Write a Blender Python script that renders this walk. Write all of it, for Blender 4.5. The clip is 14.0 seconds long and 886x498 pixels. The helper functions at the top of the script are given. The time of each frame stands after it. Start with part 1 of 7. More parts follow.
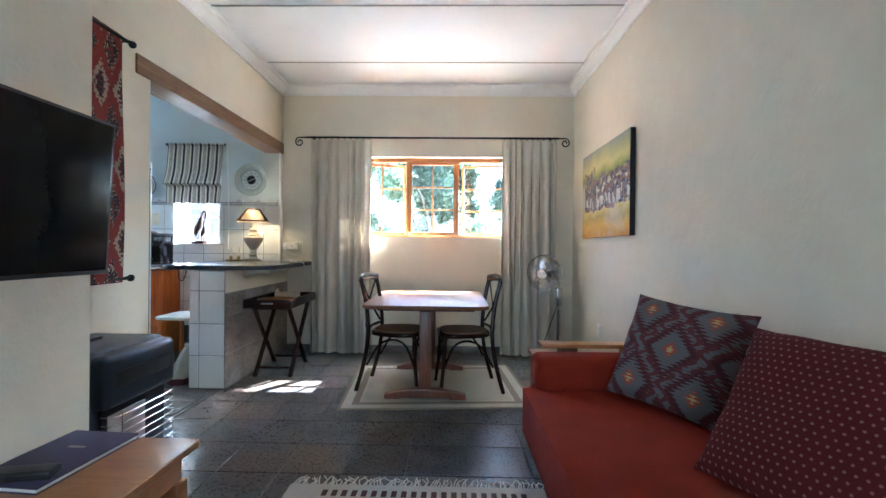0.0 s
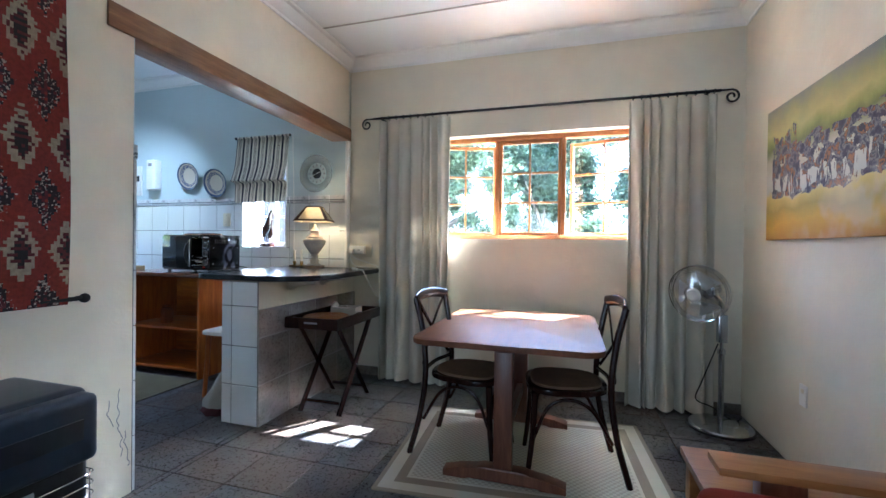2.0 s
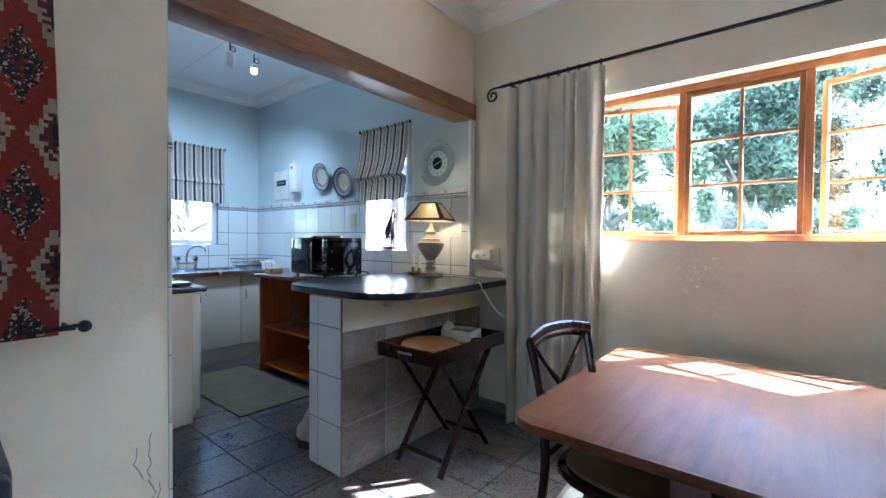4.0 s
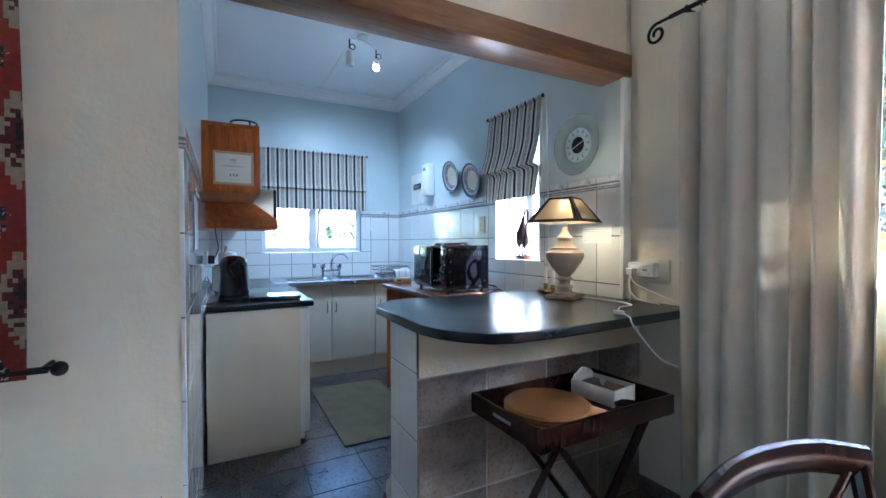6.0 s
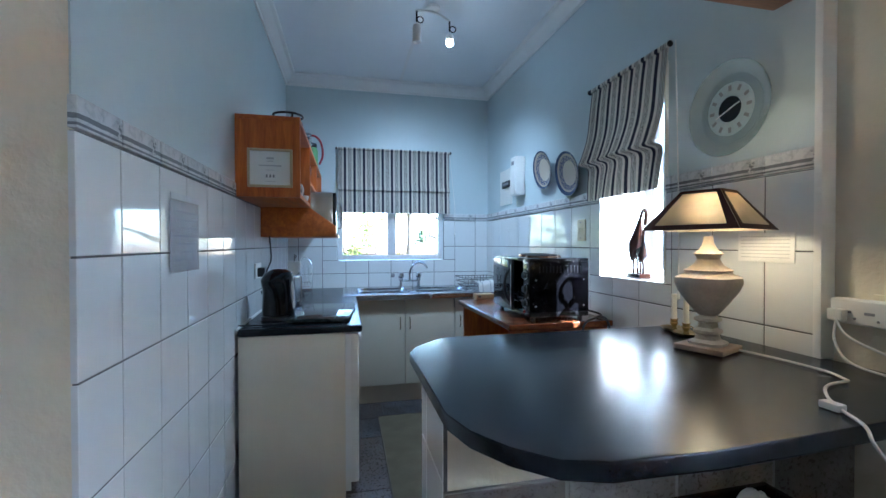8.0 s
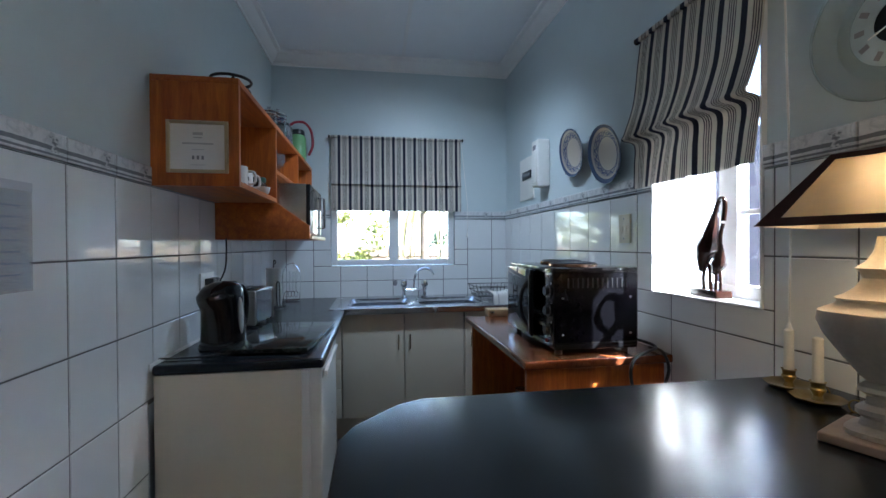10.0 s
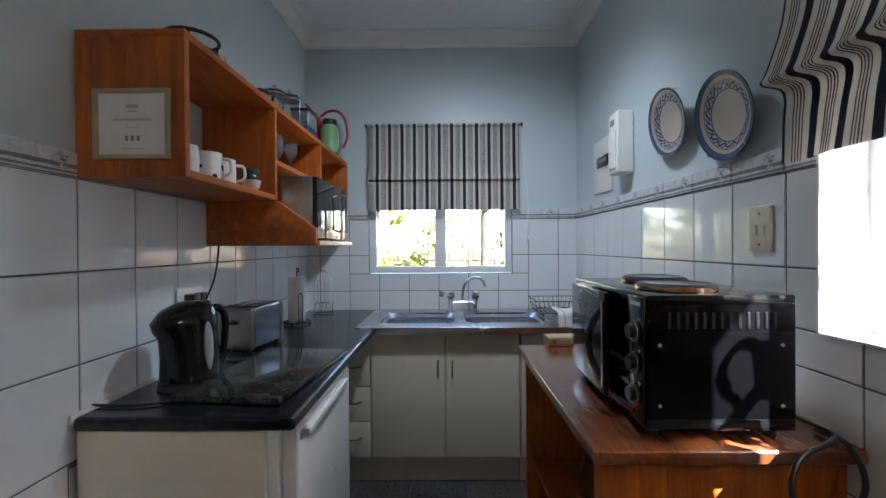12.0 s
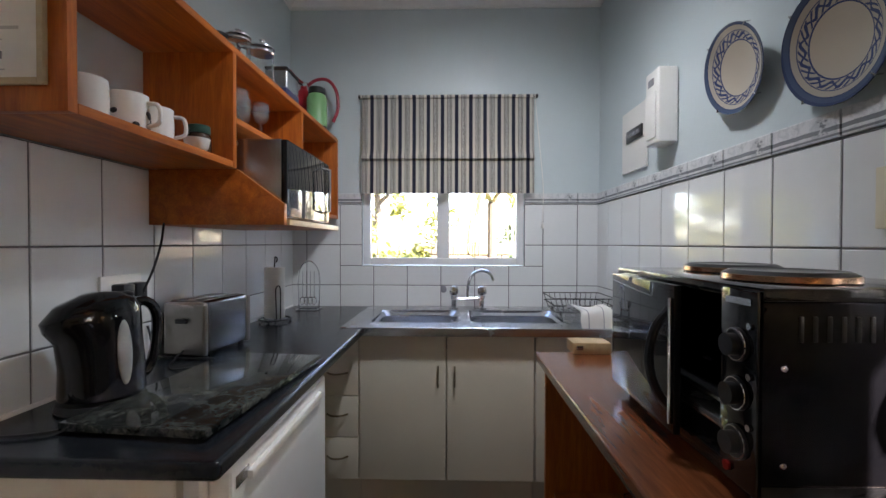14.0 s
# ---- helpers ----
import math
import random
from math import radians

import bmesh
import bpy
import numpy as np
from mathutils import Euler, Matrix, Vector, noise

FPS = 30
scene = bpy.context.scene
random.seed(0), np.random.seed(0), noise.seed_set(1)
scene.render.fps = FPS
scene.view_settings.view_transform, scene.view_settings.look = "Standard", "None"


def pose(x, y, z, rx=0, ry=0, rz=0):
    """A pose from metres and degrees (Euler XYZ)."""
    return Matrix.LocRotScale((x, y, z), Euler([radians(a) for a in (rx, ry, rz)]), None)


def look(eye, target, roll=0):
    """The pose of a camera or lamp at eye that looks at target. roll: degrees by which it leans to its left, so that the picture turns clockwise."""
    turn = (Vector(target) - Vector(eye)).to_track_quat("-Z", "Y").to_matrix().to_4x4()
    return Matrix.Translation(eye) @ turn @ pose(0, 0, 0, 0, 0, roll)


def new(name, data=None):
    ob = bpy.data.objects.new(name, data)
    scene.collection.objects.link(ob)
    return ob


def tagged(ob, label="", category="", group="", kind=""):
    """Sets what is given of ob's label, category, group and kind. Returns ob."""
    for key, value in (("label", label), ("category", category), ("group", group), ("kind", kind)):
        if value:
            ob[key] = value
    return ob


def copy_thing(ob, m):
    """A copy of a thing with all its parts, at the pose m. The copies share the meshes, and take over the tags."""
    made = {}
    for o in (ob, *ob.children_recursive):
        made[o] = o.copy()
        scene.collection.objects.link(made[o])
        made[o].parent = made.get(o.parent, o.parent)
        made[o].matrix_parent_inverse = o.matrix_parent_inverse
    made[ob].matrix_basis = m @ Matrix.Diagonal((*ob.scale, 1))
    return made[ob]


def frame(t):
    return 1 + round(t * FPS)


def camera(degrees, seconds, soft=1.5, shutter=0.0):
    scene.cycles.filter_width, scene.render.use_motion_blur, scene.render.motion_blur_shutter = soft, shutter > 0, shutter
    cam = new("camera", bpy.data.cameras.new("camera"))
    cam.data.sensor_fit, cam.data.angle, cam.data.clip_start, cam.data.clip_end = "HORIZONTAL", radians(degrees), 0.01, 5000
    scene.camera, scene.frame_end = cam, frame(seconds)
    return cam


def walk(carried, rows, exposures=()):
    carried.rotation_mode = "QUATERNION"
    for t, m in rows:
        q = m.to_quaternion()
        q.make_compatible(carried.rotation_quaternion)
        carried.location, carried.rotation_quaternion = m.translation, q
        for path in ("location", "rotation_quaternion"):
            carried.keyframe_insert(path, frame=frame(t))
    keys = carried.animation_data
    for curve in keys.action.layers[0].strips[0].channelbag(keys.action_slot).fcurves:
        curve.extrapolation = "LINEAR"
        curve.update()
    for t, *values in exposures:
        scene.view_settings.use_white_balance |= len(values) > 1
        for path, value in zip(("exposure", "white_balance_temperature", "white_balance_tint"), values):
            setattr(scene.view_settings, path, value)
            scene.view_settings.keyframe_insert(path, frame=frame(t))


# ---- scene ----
cam = camera(92.7, 14.0)
PATH = [
    (0, (0.721, 1.055, 1.119), (0.68, 3.055, 1.113), 0.6),
    (0.5, (0.771, 1.328, 1.122), (0.599, 3.321, 1.12), 0.6),
    (1, (0.846, 1.593, 1.147), (0.535, 3.568, 1.139), 0.6),
    (1.5, (0.863, 1.862, 1.151), (0.416, 3.811, 1.138), 0.7),
    (2, (0.842, 2.104, 1.162), (0.262, 4.018, 1.148), 0.7),
    (2.5, (0.821, 2.323, 1.178), (0.084, 4.182, 1.157), 0.8),
    (3, (0.78, 2.537, 1.181), (-0.137, 4.315, 1.155), 0.9),
    (5.5, (0.522, 3.552, 1.274), (-1.158, 4.637, 1.235), -0.3),
    (6, (0.401, 3.675, 1.258), (-1.373, 4.599, 1.226), -0.2),
    (6.5, (0.269, 3.8, 1.27), (-1.568, 4.588, 1.241), -0.2),
    (7, (0.153, 3.912, 1.293), (-1.735, 4.573, 1.264), -0.1),
    (7.5, (0.027, 4.025, 1.308), (-1.897, 4.57, 1.279), -0.1),
    (8, (-0.105, 4.101, 1.315), (-2.055, 4.546, 1.29), -0.1),
    (10.5, (-0.808, 4.439, 1.336), (-2.791, 4.694, 1.316), -0.3),
    (11, (-0.952, 4.509, 1.356), (-2.946, 4.656, 1.34), -0.4),
    (11.5, (-1.07, 4.571, 1.346), (-3.069, 4.618, 1.345), -0.8),
    (12, (-1.194, 4.59, 1.352), (-3.194, 4.566, 1.339), -0.4),
    (12.5, (-1.333, 4.611, 1.328), (-3.333, 4.568, 1.31), -0.4),
    (13, (-1.445, 4.61, 1.301), (-3.444, 4.566, 1.28), -0.2),
    (13.5, (-1.518, 4.61, 1.299), (-3.518, 4.566, 1.276), 0.0),
    (14, (-1.557, 4.603, 1.299), (-3.556, 4.553, 1.272), 0.1),
]
EXPOSURES = [(0.0, 5.0, 5150, 5), (2.0, 4.72, 5000, 6), (3.0, 4.5, 5000, 7), (5.5, 4.55, 4780, 7), (6.5, 4.6, 4850, 7), (8.0, 4.25, 4920, 6), (10.5, 3.65, 5650, 12), (12.0, 3.78, 6150, 15), (14.0, 4.0, 6950, 20)]
walk(cam, [(t, look(eye, target, roll)) for t, eye, target, roll in PATH], EXPOSURES)

# ---- world, sun, large lights ----
world = bpy.data.worlds.new("sky_world")
scene.world = world
world.use_nodes = True
wn = world.node_tree
sky = wn.nodes.new("ShaderNodeTexSky")
sky.sky_type = 'NISHITA'
sky.sun_disc = False
sky.sun_elevation = radians(44.5)
sky.sun_rotation = radians(35)
wn.nodes["Background"].inputs[1].default_value = 0.15
wn.links.new(sky.outputs[0], wn.nodes["Background"].inputs[0])

sun = new("sun", bpy.data.lights.new("sun", 'SUN'))
sun.data.energy = 5.0
sun.data.angle = radians(0.5)
sun.data.color = (1.0, 0.95, 0.87)
sun.matrix_world = look((4, 12, 12), (4 - 0.7, 12 - 1.0, 12 - 1.2))

# added fill lamp at the unseen south wall, assumed daylight; no door is built
back_light = new("south_fill_light", bpy.data.lights.new("south_fill_light", 'AREA'))
back_light.data.shape = 'RECTANGLE'
back_light.data.size, back_light.data.size_y = 0.9, 1.9
back_light.data.energy = 1.5
back_light.data.color = (0.85, 0.93, 1.0)
back_light.matrix_world = look((-0.12, -1.98, 1.1), (-0.12, 1, 1.1))


# ---- small building kit ----
def box(bm, x0, x1, y0, y1, z0, z1, bev=0.0, seg=2):
    m = Matrix.Translation(((x0 + x1) / 2, (y0 + y1) / 2, (z0 + z1) / 2)) @ Matrix.Diagonal((abs(x1 - x0), abs(y1 - y0), abs(z1 - z0), 1))
    vs = bmesh.ops.create_cube(bm, size=1, matrix=m)["verts"]
    if bev > 0:
        es = list({e for v in vs for e in v.link_edges})
        bmesh.ops.bevel(bm, geom=es, offset=bev, segments=seg, profile=0.6, affect='EDGES')
    return bm


def cyl(bm, p, q, r, r2=None, seg=16):
    p, q = Vector(p), Vector(q)
    d = q - p
    m = Matrix.Translation((p + q) / 2) @ d.to_track_quat('Z', 'Y').to_matrix().to_4x4()
    bmesh.ops.create_cone(bm, cap_ends=True, segments=seg, radius1=r, radius2=r if r2 is None else r2, depth=d.length, matrix=m)
    return bm


def ball(bm, c, r, sc=(1, 1, 1), u=16, v=10):
    bmesh.ops.create_uvsphere(bm, u_segments=u, v_segments=v, radius=r, matrix=Matrix.Translation(c) @ Matrix.Diagonal((*sc, 1)))
    return bm


def lathe(bm, prof, seg=24, c=(0, 0, 0), sq=None):
    """Revolve (r, z) pairs about z; sq squares the section."""
    rings = []
    for r, z in prof:
        ring = []
        for k in range(seg):
            a = 2 * math.pi * (k + 0.5) / seg
            rr = r
            if sq:
                rr = r / max(abs(math.cos(a)) ** sq + abs(math.sin(a)) ** sq, 1e-6) ** (1 / sq)
            ring.append(bm.verts.new((c[0] + rr * math.cos(a), c[1] + rr * math.sin(a), c[2] + z)))
        rings.append(ring)
    for a, b in zip(rings, rings[1:]):
        for k in range(seg):
            bm.faces.new((a[k], a[(k + 1) % seg], b[(k + 1) % seg], b[k]))
    if prof[0][0] > 1e-4:
        bm.faces.new(list(reversed(rings[0])))
    if prof[-1][0] > 1e-4:
        bm.faces.new(rings[-1])
    return bm


def tube(bm, pts, r, seg=8, flat=None, closed=False):
    """Sweep a round (or flat = (a, b) oval) section along points."""
    pts = [Vector(p) for p in pts]
    n = len(pts)
    rings, up = [], None
    for i, p in enumerate(pts):
        a = pts[(i - 1) % n] if closed or i > 0 else p
        b = pts[(i + 1) % n] if closed or i < n - 1 else p
        t = (b - a).normalized()
        if up is None:
            up = Vector((0, 0, 1)) if abs(t.z) < 0.9 else Vector((1, 0, 0))
        s = t.cross(up)
        s = s.normalized() if s.length > 1e-5 else Vector((1, 0, 0))
        up = s.cross(t).normalized()
        rr = r[i] if isinstance(r, (list, tuple)) else r
        fa, fb = flat or (1, 1)
        rings.append([bm.verts.new(p + rr * (fa * math.cos(2 * math.pi * k / seg) * s + fb * math.sin(2 * math.pi * k / seg) * up)) for k in range(seg)])
    for i in range(n if closed else n - 1):
        a, b = rings[i], rings[(i + 1) % n]
        for k in range(seg):
            bm.faces.new((a[k], a[(k + 1) % seg], b[(k + 1) % seg], b[k]))
    if not closed:
        bm.faces.new(list(reversed(rings[0])))
        bm.faces.new(rings[-1])
    return bm


def curve(ctrl, n=24):
    """Catmull-Rom points through the controls."""
    c = [Vector(p) for p in ctrl]
    c = [2 * c[0] - c[1]] + c + [2 * c[-1] - c[-2]]
    out = []
    for i in range(1, len(c) - 2):
        for k in range(n):
            t = k / n
            a, b, d, e = c[i - 1], c[i], c[i + 1], c[i + 2]
            out.append(0.5 * (2 * b + (d - a) * t + (2 * a - 5 * b + 4 * d - e) * t * t + (3 * b - a - 3 * d + e) * t ** 3))
    out.append(c[-2])
    return out


def slab(bm, outline, z0, z1, bev=0.0, seg=2):
    """A flat piece with the given outline (counter-clockwise)."""
    lo = [bm.verts.new((x, y, z0)) for x, y in outline]
    hi = [bm.verts.new((x, y, z1)) for x, y in outline]
    n = len(outline)
    fs = [bm.faces.new(list(reversed(lo))), bm.faces.new(hi)]
    for k in range(n):
        fs.append(bm.faces.new((lo[k], lo[(k + 1) % n], hi[(k + 1) % n], hi[k])))
    if bev:
        es = list({e for f in fs[:2] for e in f.edges})
        bmesh.ops.bevel(bm, geom=es, offset=bev, segments=seg, profile=0.6, affect='EDGES')
    return bm


def rounded(x0, x1, y0, y1, r, n=6):
    out = []
    for cx, cy, a0 in ((x1 - r, y1 - r, 0), (x0 + r, y1 - r, 90), (x0 + r, y0 + r, 180), (x1 - r, y0 + r, 270)):
        for k in range(n + 1):
            a = radians(a0 + 90 * k / n)
            out.append((cx + r * math.cos(a), cy + r * math.sin(a)))
    return out


def turned(bm, m):
    bmesh.ops.transform(bm, matrix=m, verts=bm.verts)
    return bm


def finish(name, bm, mat, smooth=35):
    bmesh.ops.recalc_face_normals(bm, faces=bm.faces)
    me = bpy.data.meshes.new(name)
    bm.to_mesh(me)
    bm.free()
    me.materials.append(mat)
    me.shade_smooth()
    me.set_sharp_from_angle(angle=radians(smooth))
    return me


def part(name, bm, mat, parent, label=""):
    ob = new(name, finish(name, bm, mat))
    ob.parent = parent
    return tagged(ob, label)


def thing(name, loc, label, category, group="", rz=0, kind=""):
    ob = new(name)
    ob.empty_display_size = 0.1
    ob.matrix_basis = pose(*loc, 0, 0, rz)
    return tagged(ob, label, category, group, kind)


def solid(name, bm, mat, label, category, group="", kind="", at=(0, 0, 0), rz=0):
    """A thing that is one mesh."""
    ob = new(name, finish(name, bm, mat))
    ob.matrix_basis = pose(*at, 0, 0, rz)
    return tagged(ob, label, category, group, kind)


def B():
    return bmesh.new()


# ---- materials ----
class Nodes:
    def __init__(self, name):
        self.mat = bpy.data.materials.new(name)
        self.mat.use_nodes = True
        self.nt = self.mat.node_tree
        self.bsdf = self.nt.nodes["Principled BSDF"]
        self.tc = self.nt.nodes.new("ShaderNodeTexCoord")

    def put(self, node, socket, value):
        if hasattr(value, "is_linked"):
            self.nt.links.new(value, node.inputs[socket])
        else:
            node.inputs[socket].default_value = value

    def math(self, op, a, b=0.0, c=0.0):
        n = self.nt.nodes.new("ShaderNodeMath")
        n.operation = op
        for i, v in enumerate((a, b, c)):
            self.put(n, i, v)
        return n.outputs[0]

    def xyz(self, coord="Object"):
        s = self.nt.nodes.new("ShaderNodeSeparateXYZ")
        self.nt.links.new(self.tc.outputs[coord], s.inputs[0])
        return s.outputs

    def coords(self, scale=(1, 1, 1), coord="Object", shift=None):
        m = self.nt.nodes.new("ShaderNodeMapping")
        m.inputs["Scale"].default_value = scale
        if shift is not None:
            self.put(m, "Location", shift)
        self.nt.links.new(self.tc.outputs[coord], m.inputs[0])
        return m.outputs[0]

    def noise(self, scale, detail=4.0, rough=0.55, vec=None, distort=0.0):
        n = self.nt.nodes.new("ShaderNodeTexNoise")
        n.inputs["Scale"].default_value, n.inputs["Detail"].default_value = scale, detail
        n.inputs["Roughness"].default_value, n.inputs["Distortion"].default_value = rough, distort
        self.nt.links.new(vec or self.tc.outputs["Object"], n.inputs["Vector"])
        return n.outputs[0]

    def ramp(self, fac, stops, interp='LINEAR'):
        r = self.nt.nodes.new("ShaderNodeValToRGB")
        r.color_ramp.interpolation = interp
        els = r.color_ramp.elements
        els.remove(els[1])
        els[0].position = stops[0][0]
        for k, (p, c) in enumerate(stops):
            e = els[0] if k == 0 else els.new(p)
            e.color = (*c, 1) if len(c) == 3 else c
        self.put(r, 0, fac)
        return r.outputs[0]

    def mix(self, fac, a, b, mode='MIX'):
        m = self.nt.nodes.new("ShaderNodeMix")
        m.data_type, m.blend_type = 'RGBA', mode
        self.put(m, 0, fac)
        for i, v in ((6, a), (7, b)):
            self.put(m, i, v if hasattr(v, "is_linked") else (*v, 1))
        return m.outputs[2]

    def random(self):
        return self.nt.nodes.new("ShaderNodeObjectInfo").outputs["Random"]

    def bump(self, height, strength=0.2, dist=0.01):
        b = self.nt.nodes.new("ShaderNodeBump")
        b.inputs["Strength"].default_value, b.inputs["Distance"].default_value = strength, dist
        self.put(b, "Height", height)
        self.nt.links.new(b.outputs[0], self.bsdf.inputs["Normal"])

    def translucent(self, color, fac=0.4):
        t = self.nt.nodes.new("ShaderNodeBsdfTranslucent")
        m = self.nt.nodes.new("ShaderNodeMixShader")
        self.put(t, 0, color if hasattr(color, "is_linked") else (*color, 1))
        m.inputs[0].default_value = fac
        self.nt.links.new(self.bsdf.outputs[0], m.inputs[1])
        self.nt.links.new(t.outputs[0], m.inputs[2])
        self.nt.links.new(m.outputs[0], self.nt.nodes["Material Output"].inputs[0])

    def done(self, color, rough=0.5, metal=0.0, **more):
        self.put(self.bsdf, "Base Color", color if hasattr(color, "is_linked") else (*color, 1))
        self.put(self.bsdf, "Roughness", rough)
        self.put(self.bsdf, "Metallic", metal)
        for k, v in more.items():
            self.put(self.bsdf, k.replace("_", " "), v)
        return self.mat


def scaled(c, k):
    return tuple(min(1.0, x * k) for x in c)


def plain(name, color, rough=0.5, metal=0.0, vary=0.12, scale=9.0, fine=80.0, bump=0.05, **more):
    """A surface with broad and fine variation."""
    n = Nodes(name)
    big, small = n.noise(scale, 4), n.noise(fine, 3)
    f = n.math('ADD', n.math('MULTIPLY', big, 0.65), n.math('MULTIPLY', small, 0.35))
    col = n.ramp(f, [(0.3, scaled(color, 1 - vary)), (0.7, scaled(color, 1 + vary))])
    if bump:
        n.bump(small, bump, 0.004)
    r = n.math('ADD', rough - 0.05, n.math('MULTIPLY', big, 0.1))
    return n.done(col, r, metal, **more)


def wood(name, light, dark, grain=(1, 12, 12), rough=0.35, scale=3.0, coat=0.0, bump=0.04, spec=0.5):
    n = Nodes(name)
    v = n.coords(grain, shift=n.math('MULTIPLY', n.random(), 7.0))
    a = n.noise(scale, 6, 0.6, v, 0.6)
    b = n.noise(scale * 6, 3, 0.6, v)
    f = n.math('ADD', n.math('MULTIPLY', a, 0.7), n.math('MULTIPLY', b, 0.3))
    col = n.ramp(f, [(0.32, dark), (0.5, tuple((x + y) / 2 for x, y in zip(light, dark))), (0.66, light)])
    n.bump(b, bump, 0.003)
    return n.done(col, n.math('ADD', rough - 0.06, n.math('MULTIPLY', a, 0.14)), 0.0, Coat_Weight=coat, Coat_Roughness=0.2, Specular_IOR_Level=spec)


def plaster(name, color, vary=0.05, bump=0.32, rough=0.75):
    n = Nodes(name)
    big, mid, small = n.noise(1.3, 5, 0.6), n.noise(7, 5, 0.6), n.noise(60, 3)
    f = n.math('ADD', n.math('MULTIPLY', big, 0.6), n.math('MULTIPLY', mid, 0.4))
    col = n.ramp(f, [(0.3, scaled(color, 1 - vary)), (0.7, scaled(color, 1 + vary))])
    n.bump(n.math('ADD', mid, n.math('MULTIPLY', small, 0.25)), bump, 0.012)
    return n.done(col, rough)


def glass(name, tint=(1, 1, 1), rough=0.0):
    n = Nodes(name)
    return n.done(tint, rough, 0.0, Transmission_Weight=1.0, IOR=1.45)


M_CREAM = plaster("cream_plaster", (0.76, 0.70, 0.565), 0.06, 0.5)
M_BLUE = plaster("pale_blue_paint", (0.56, 0.635, 0.65), 0.03, 0.12, 0.42)
M_CEIL = plaster("white_ceiling", (0.85, 0.87, 0.88), 0.02, 0.04)
M_TRIM = plain("white_gloss_trim", (0.84, 0.84, 0.82), 0.4, vary=0.03)
M_BEAM = wood("dark_beam_wood", (0.30, 0.15, 0.06), (0.12, 0.05, 0.02), (12, 1, 12), 0.35, 2.5, 0.2, 0.15)
M_TILE = plain("white_glazed_tile", (0.76, 0.78, 0.78), 0.06, vary=0.02, scale=3, fine=25, bump=0.015)
M_GROUT = plain("grey_grout", (0.14, 0.14, 0.145), 0.85, vary=0.15)
M_TABLE = wood("mahogany_tabletop", (0.20, 0.082, 0.036), (0.105, 0.038, 0.017), (12, 1.2, 12), 0.4, 2.0, 0.0, spec=0.2)
M_MAHOG = wood("mahogany", (0.22, 0.085, 0.045), (0.10, 0.035, 0.02), (10, 10, 1), 0.35, 3)
M_DARK = wood("dark_bentwood", (0.030, 0.011, 0.007), (0.010, 0.005, 0.004), (8, 8, 1.5), 0.2, 4, 0.0, spec=0.25)
M_PINE = wood("varnished_pine", (0.60, 0.17, 0.022), (0.27, 0.055, 0.007), (1.2, 14, 14), 0.4, 2.2)
M_PINEV = wood("varnished_pine_upright", (0.60, 0.17, 0.022), (0.27, 0.055, 0.007), (14, 14, 1.2), 0.4, 2.2)
M_WINDOW = wood("orange_window_wood", (0.55, 0.22, 0.06), (0.36, 0.13, 0.03), (8, 8, 2), 0.4, 3)
M_OVENTOP = wood("dark_red_cabinet_top", (0.23, 0.070, 0.024), (0.085, 0.024, 0.010), (1.2, 12, 12), 0.2, 2.5, 0.4)
M_TEAK = wood("honey_table_wood", (0.42, 0.18, 0.055), (0.26, 0.095, 0.027), (1.5, 12, 12), 0.3, 2.2, 0.2)
M_RED = plain("rust_red_fabric", (0.22, 0.024, 0.011), 0.95, vary=0.2, scale=6, fine=220, bump=0.25, Specular_IOR_Level=0.15)
n = Nodes("grey_linen")
lin = n.noise(260, 3, 0.6, n.coords((1, 1, 0.3)))
lc = n.ramp(n.math('ADD', n.math('MULTIPLY', n.noise(5), 0.5), n.math('MULTIPLY', lin, 0.5)), [(0.3, (0.64, 0.60, 0.50)), (0.7, (0.76, 0.72, 0.61))])
n.bump(lin, 0.2, 0.004)
n.translucent((0.55, 0.50, 0.42), 0.18)
M_CURTAIN = n.done(lc, 0.9)
M_IRON = plain("black_iron", (0.02, 0.02, 0.022), 0.5, 0.6, vary=0.2)
M_BLACK = plain("black_plastic", (0.012, 0.012, 0.014), 0.3, vary=0.2, bump=0.02)
M_GLOSSBLACK = plain("gloss_black", (0.008, 0.008, 0.009), 0.08, vary=0.1, bump=0.0)
M_HEATER = plain("dark_blue_enamel", (0.018, 0.026, 0.042), 0.35, 0.2, vary=0.15)
M_CHROME = plain("chrome", (0.72, 0.73, 0.75), 0.12, 1.0, vary=0.03, bump=0.0)
M_STEEL = plain("brushed_steel", (0.52, 0.53, 0.55), 0.26, 1.0, vary=0.06)
M_WHITE = plain("white_plastic", (0.78, 0.77, 0.73), 0.4, vary=0.03)
M_IVORY = plain("ivory_plastic", (0.72, 0.66, 0.50), 0.45, vary=0.04)
M_CUPB = plain("cream_melamine", (0.70, 0.64, 0.52), 0.45, vary=0.025, scale=2)
M_FRIDGE = plain("white_enamel", (0.78, 0.78, 0.76), 0.3, vary=0.02)
M_COUNTER = plain("charcoal_laminate", (0.013, 0.016, 0.021), 0.24, vary=0.18, scale=30, fine=350, bump=0.03)
M_GLASS = glass("window_glass")
M_CLEAR = glass("clear_glass", (0.93, 0.96, 0.96))
M_MUG = plain("white_china", (0.80, 0.79, 0.76), 0.2, vary=0.02)
M_PAPER = plain("white_paper", (0.82, 0.82, 0.80), 0.7, vary=0.02)
M_INK = plain("grey_print", (0.25, 0.25, 0.27), 0.7, vary=0.05)
M_ALU = plain("white_window_frame", (0.82, 0.83, 0.84), 0.35, vary=0.02)


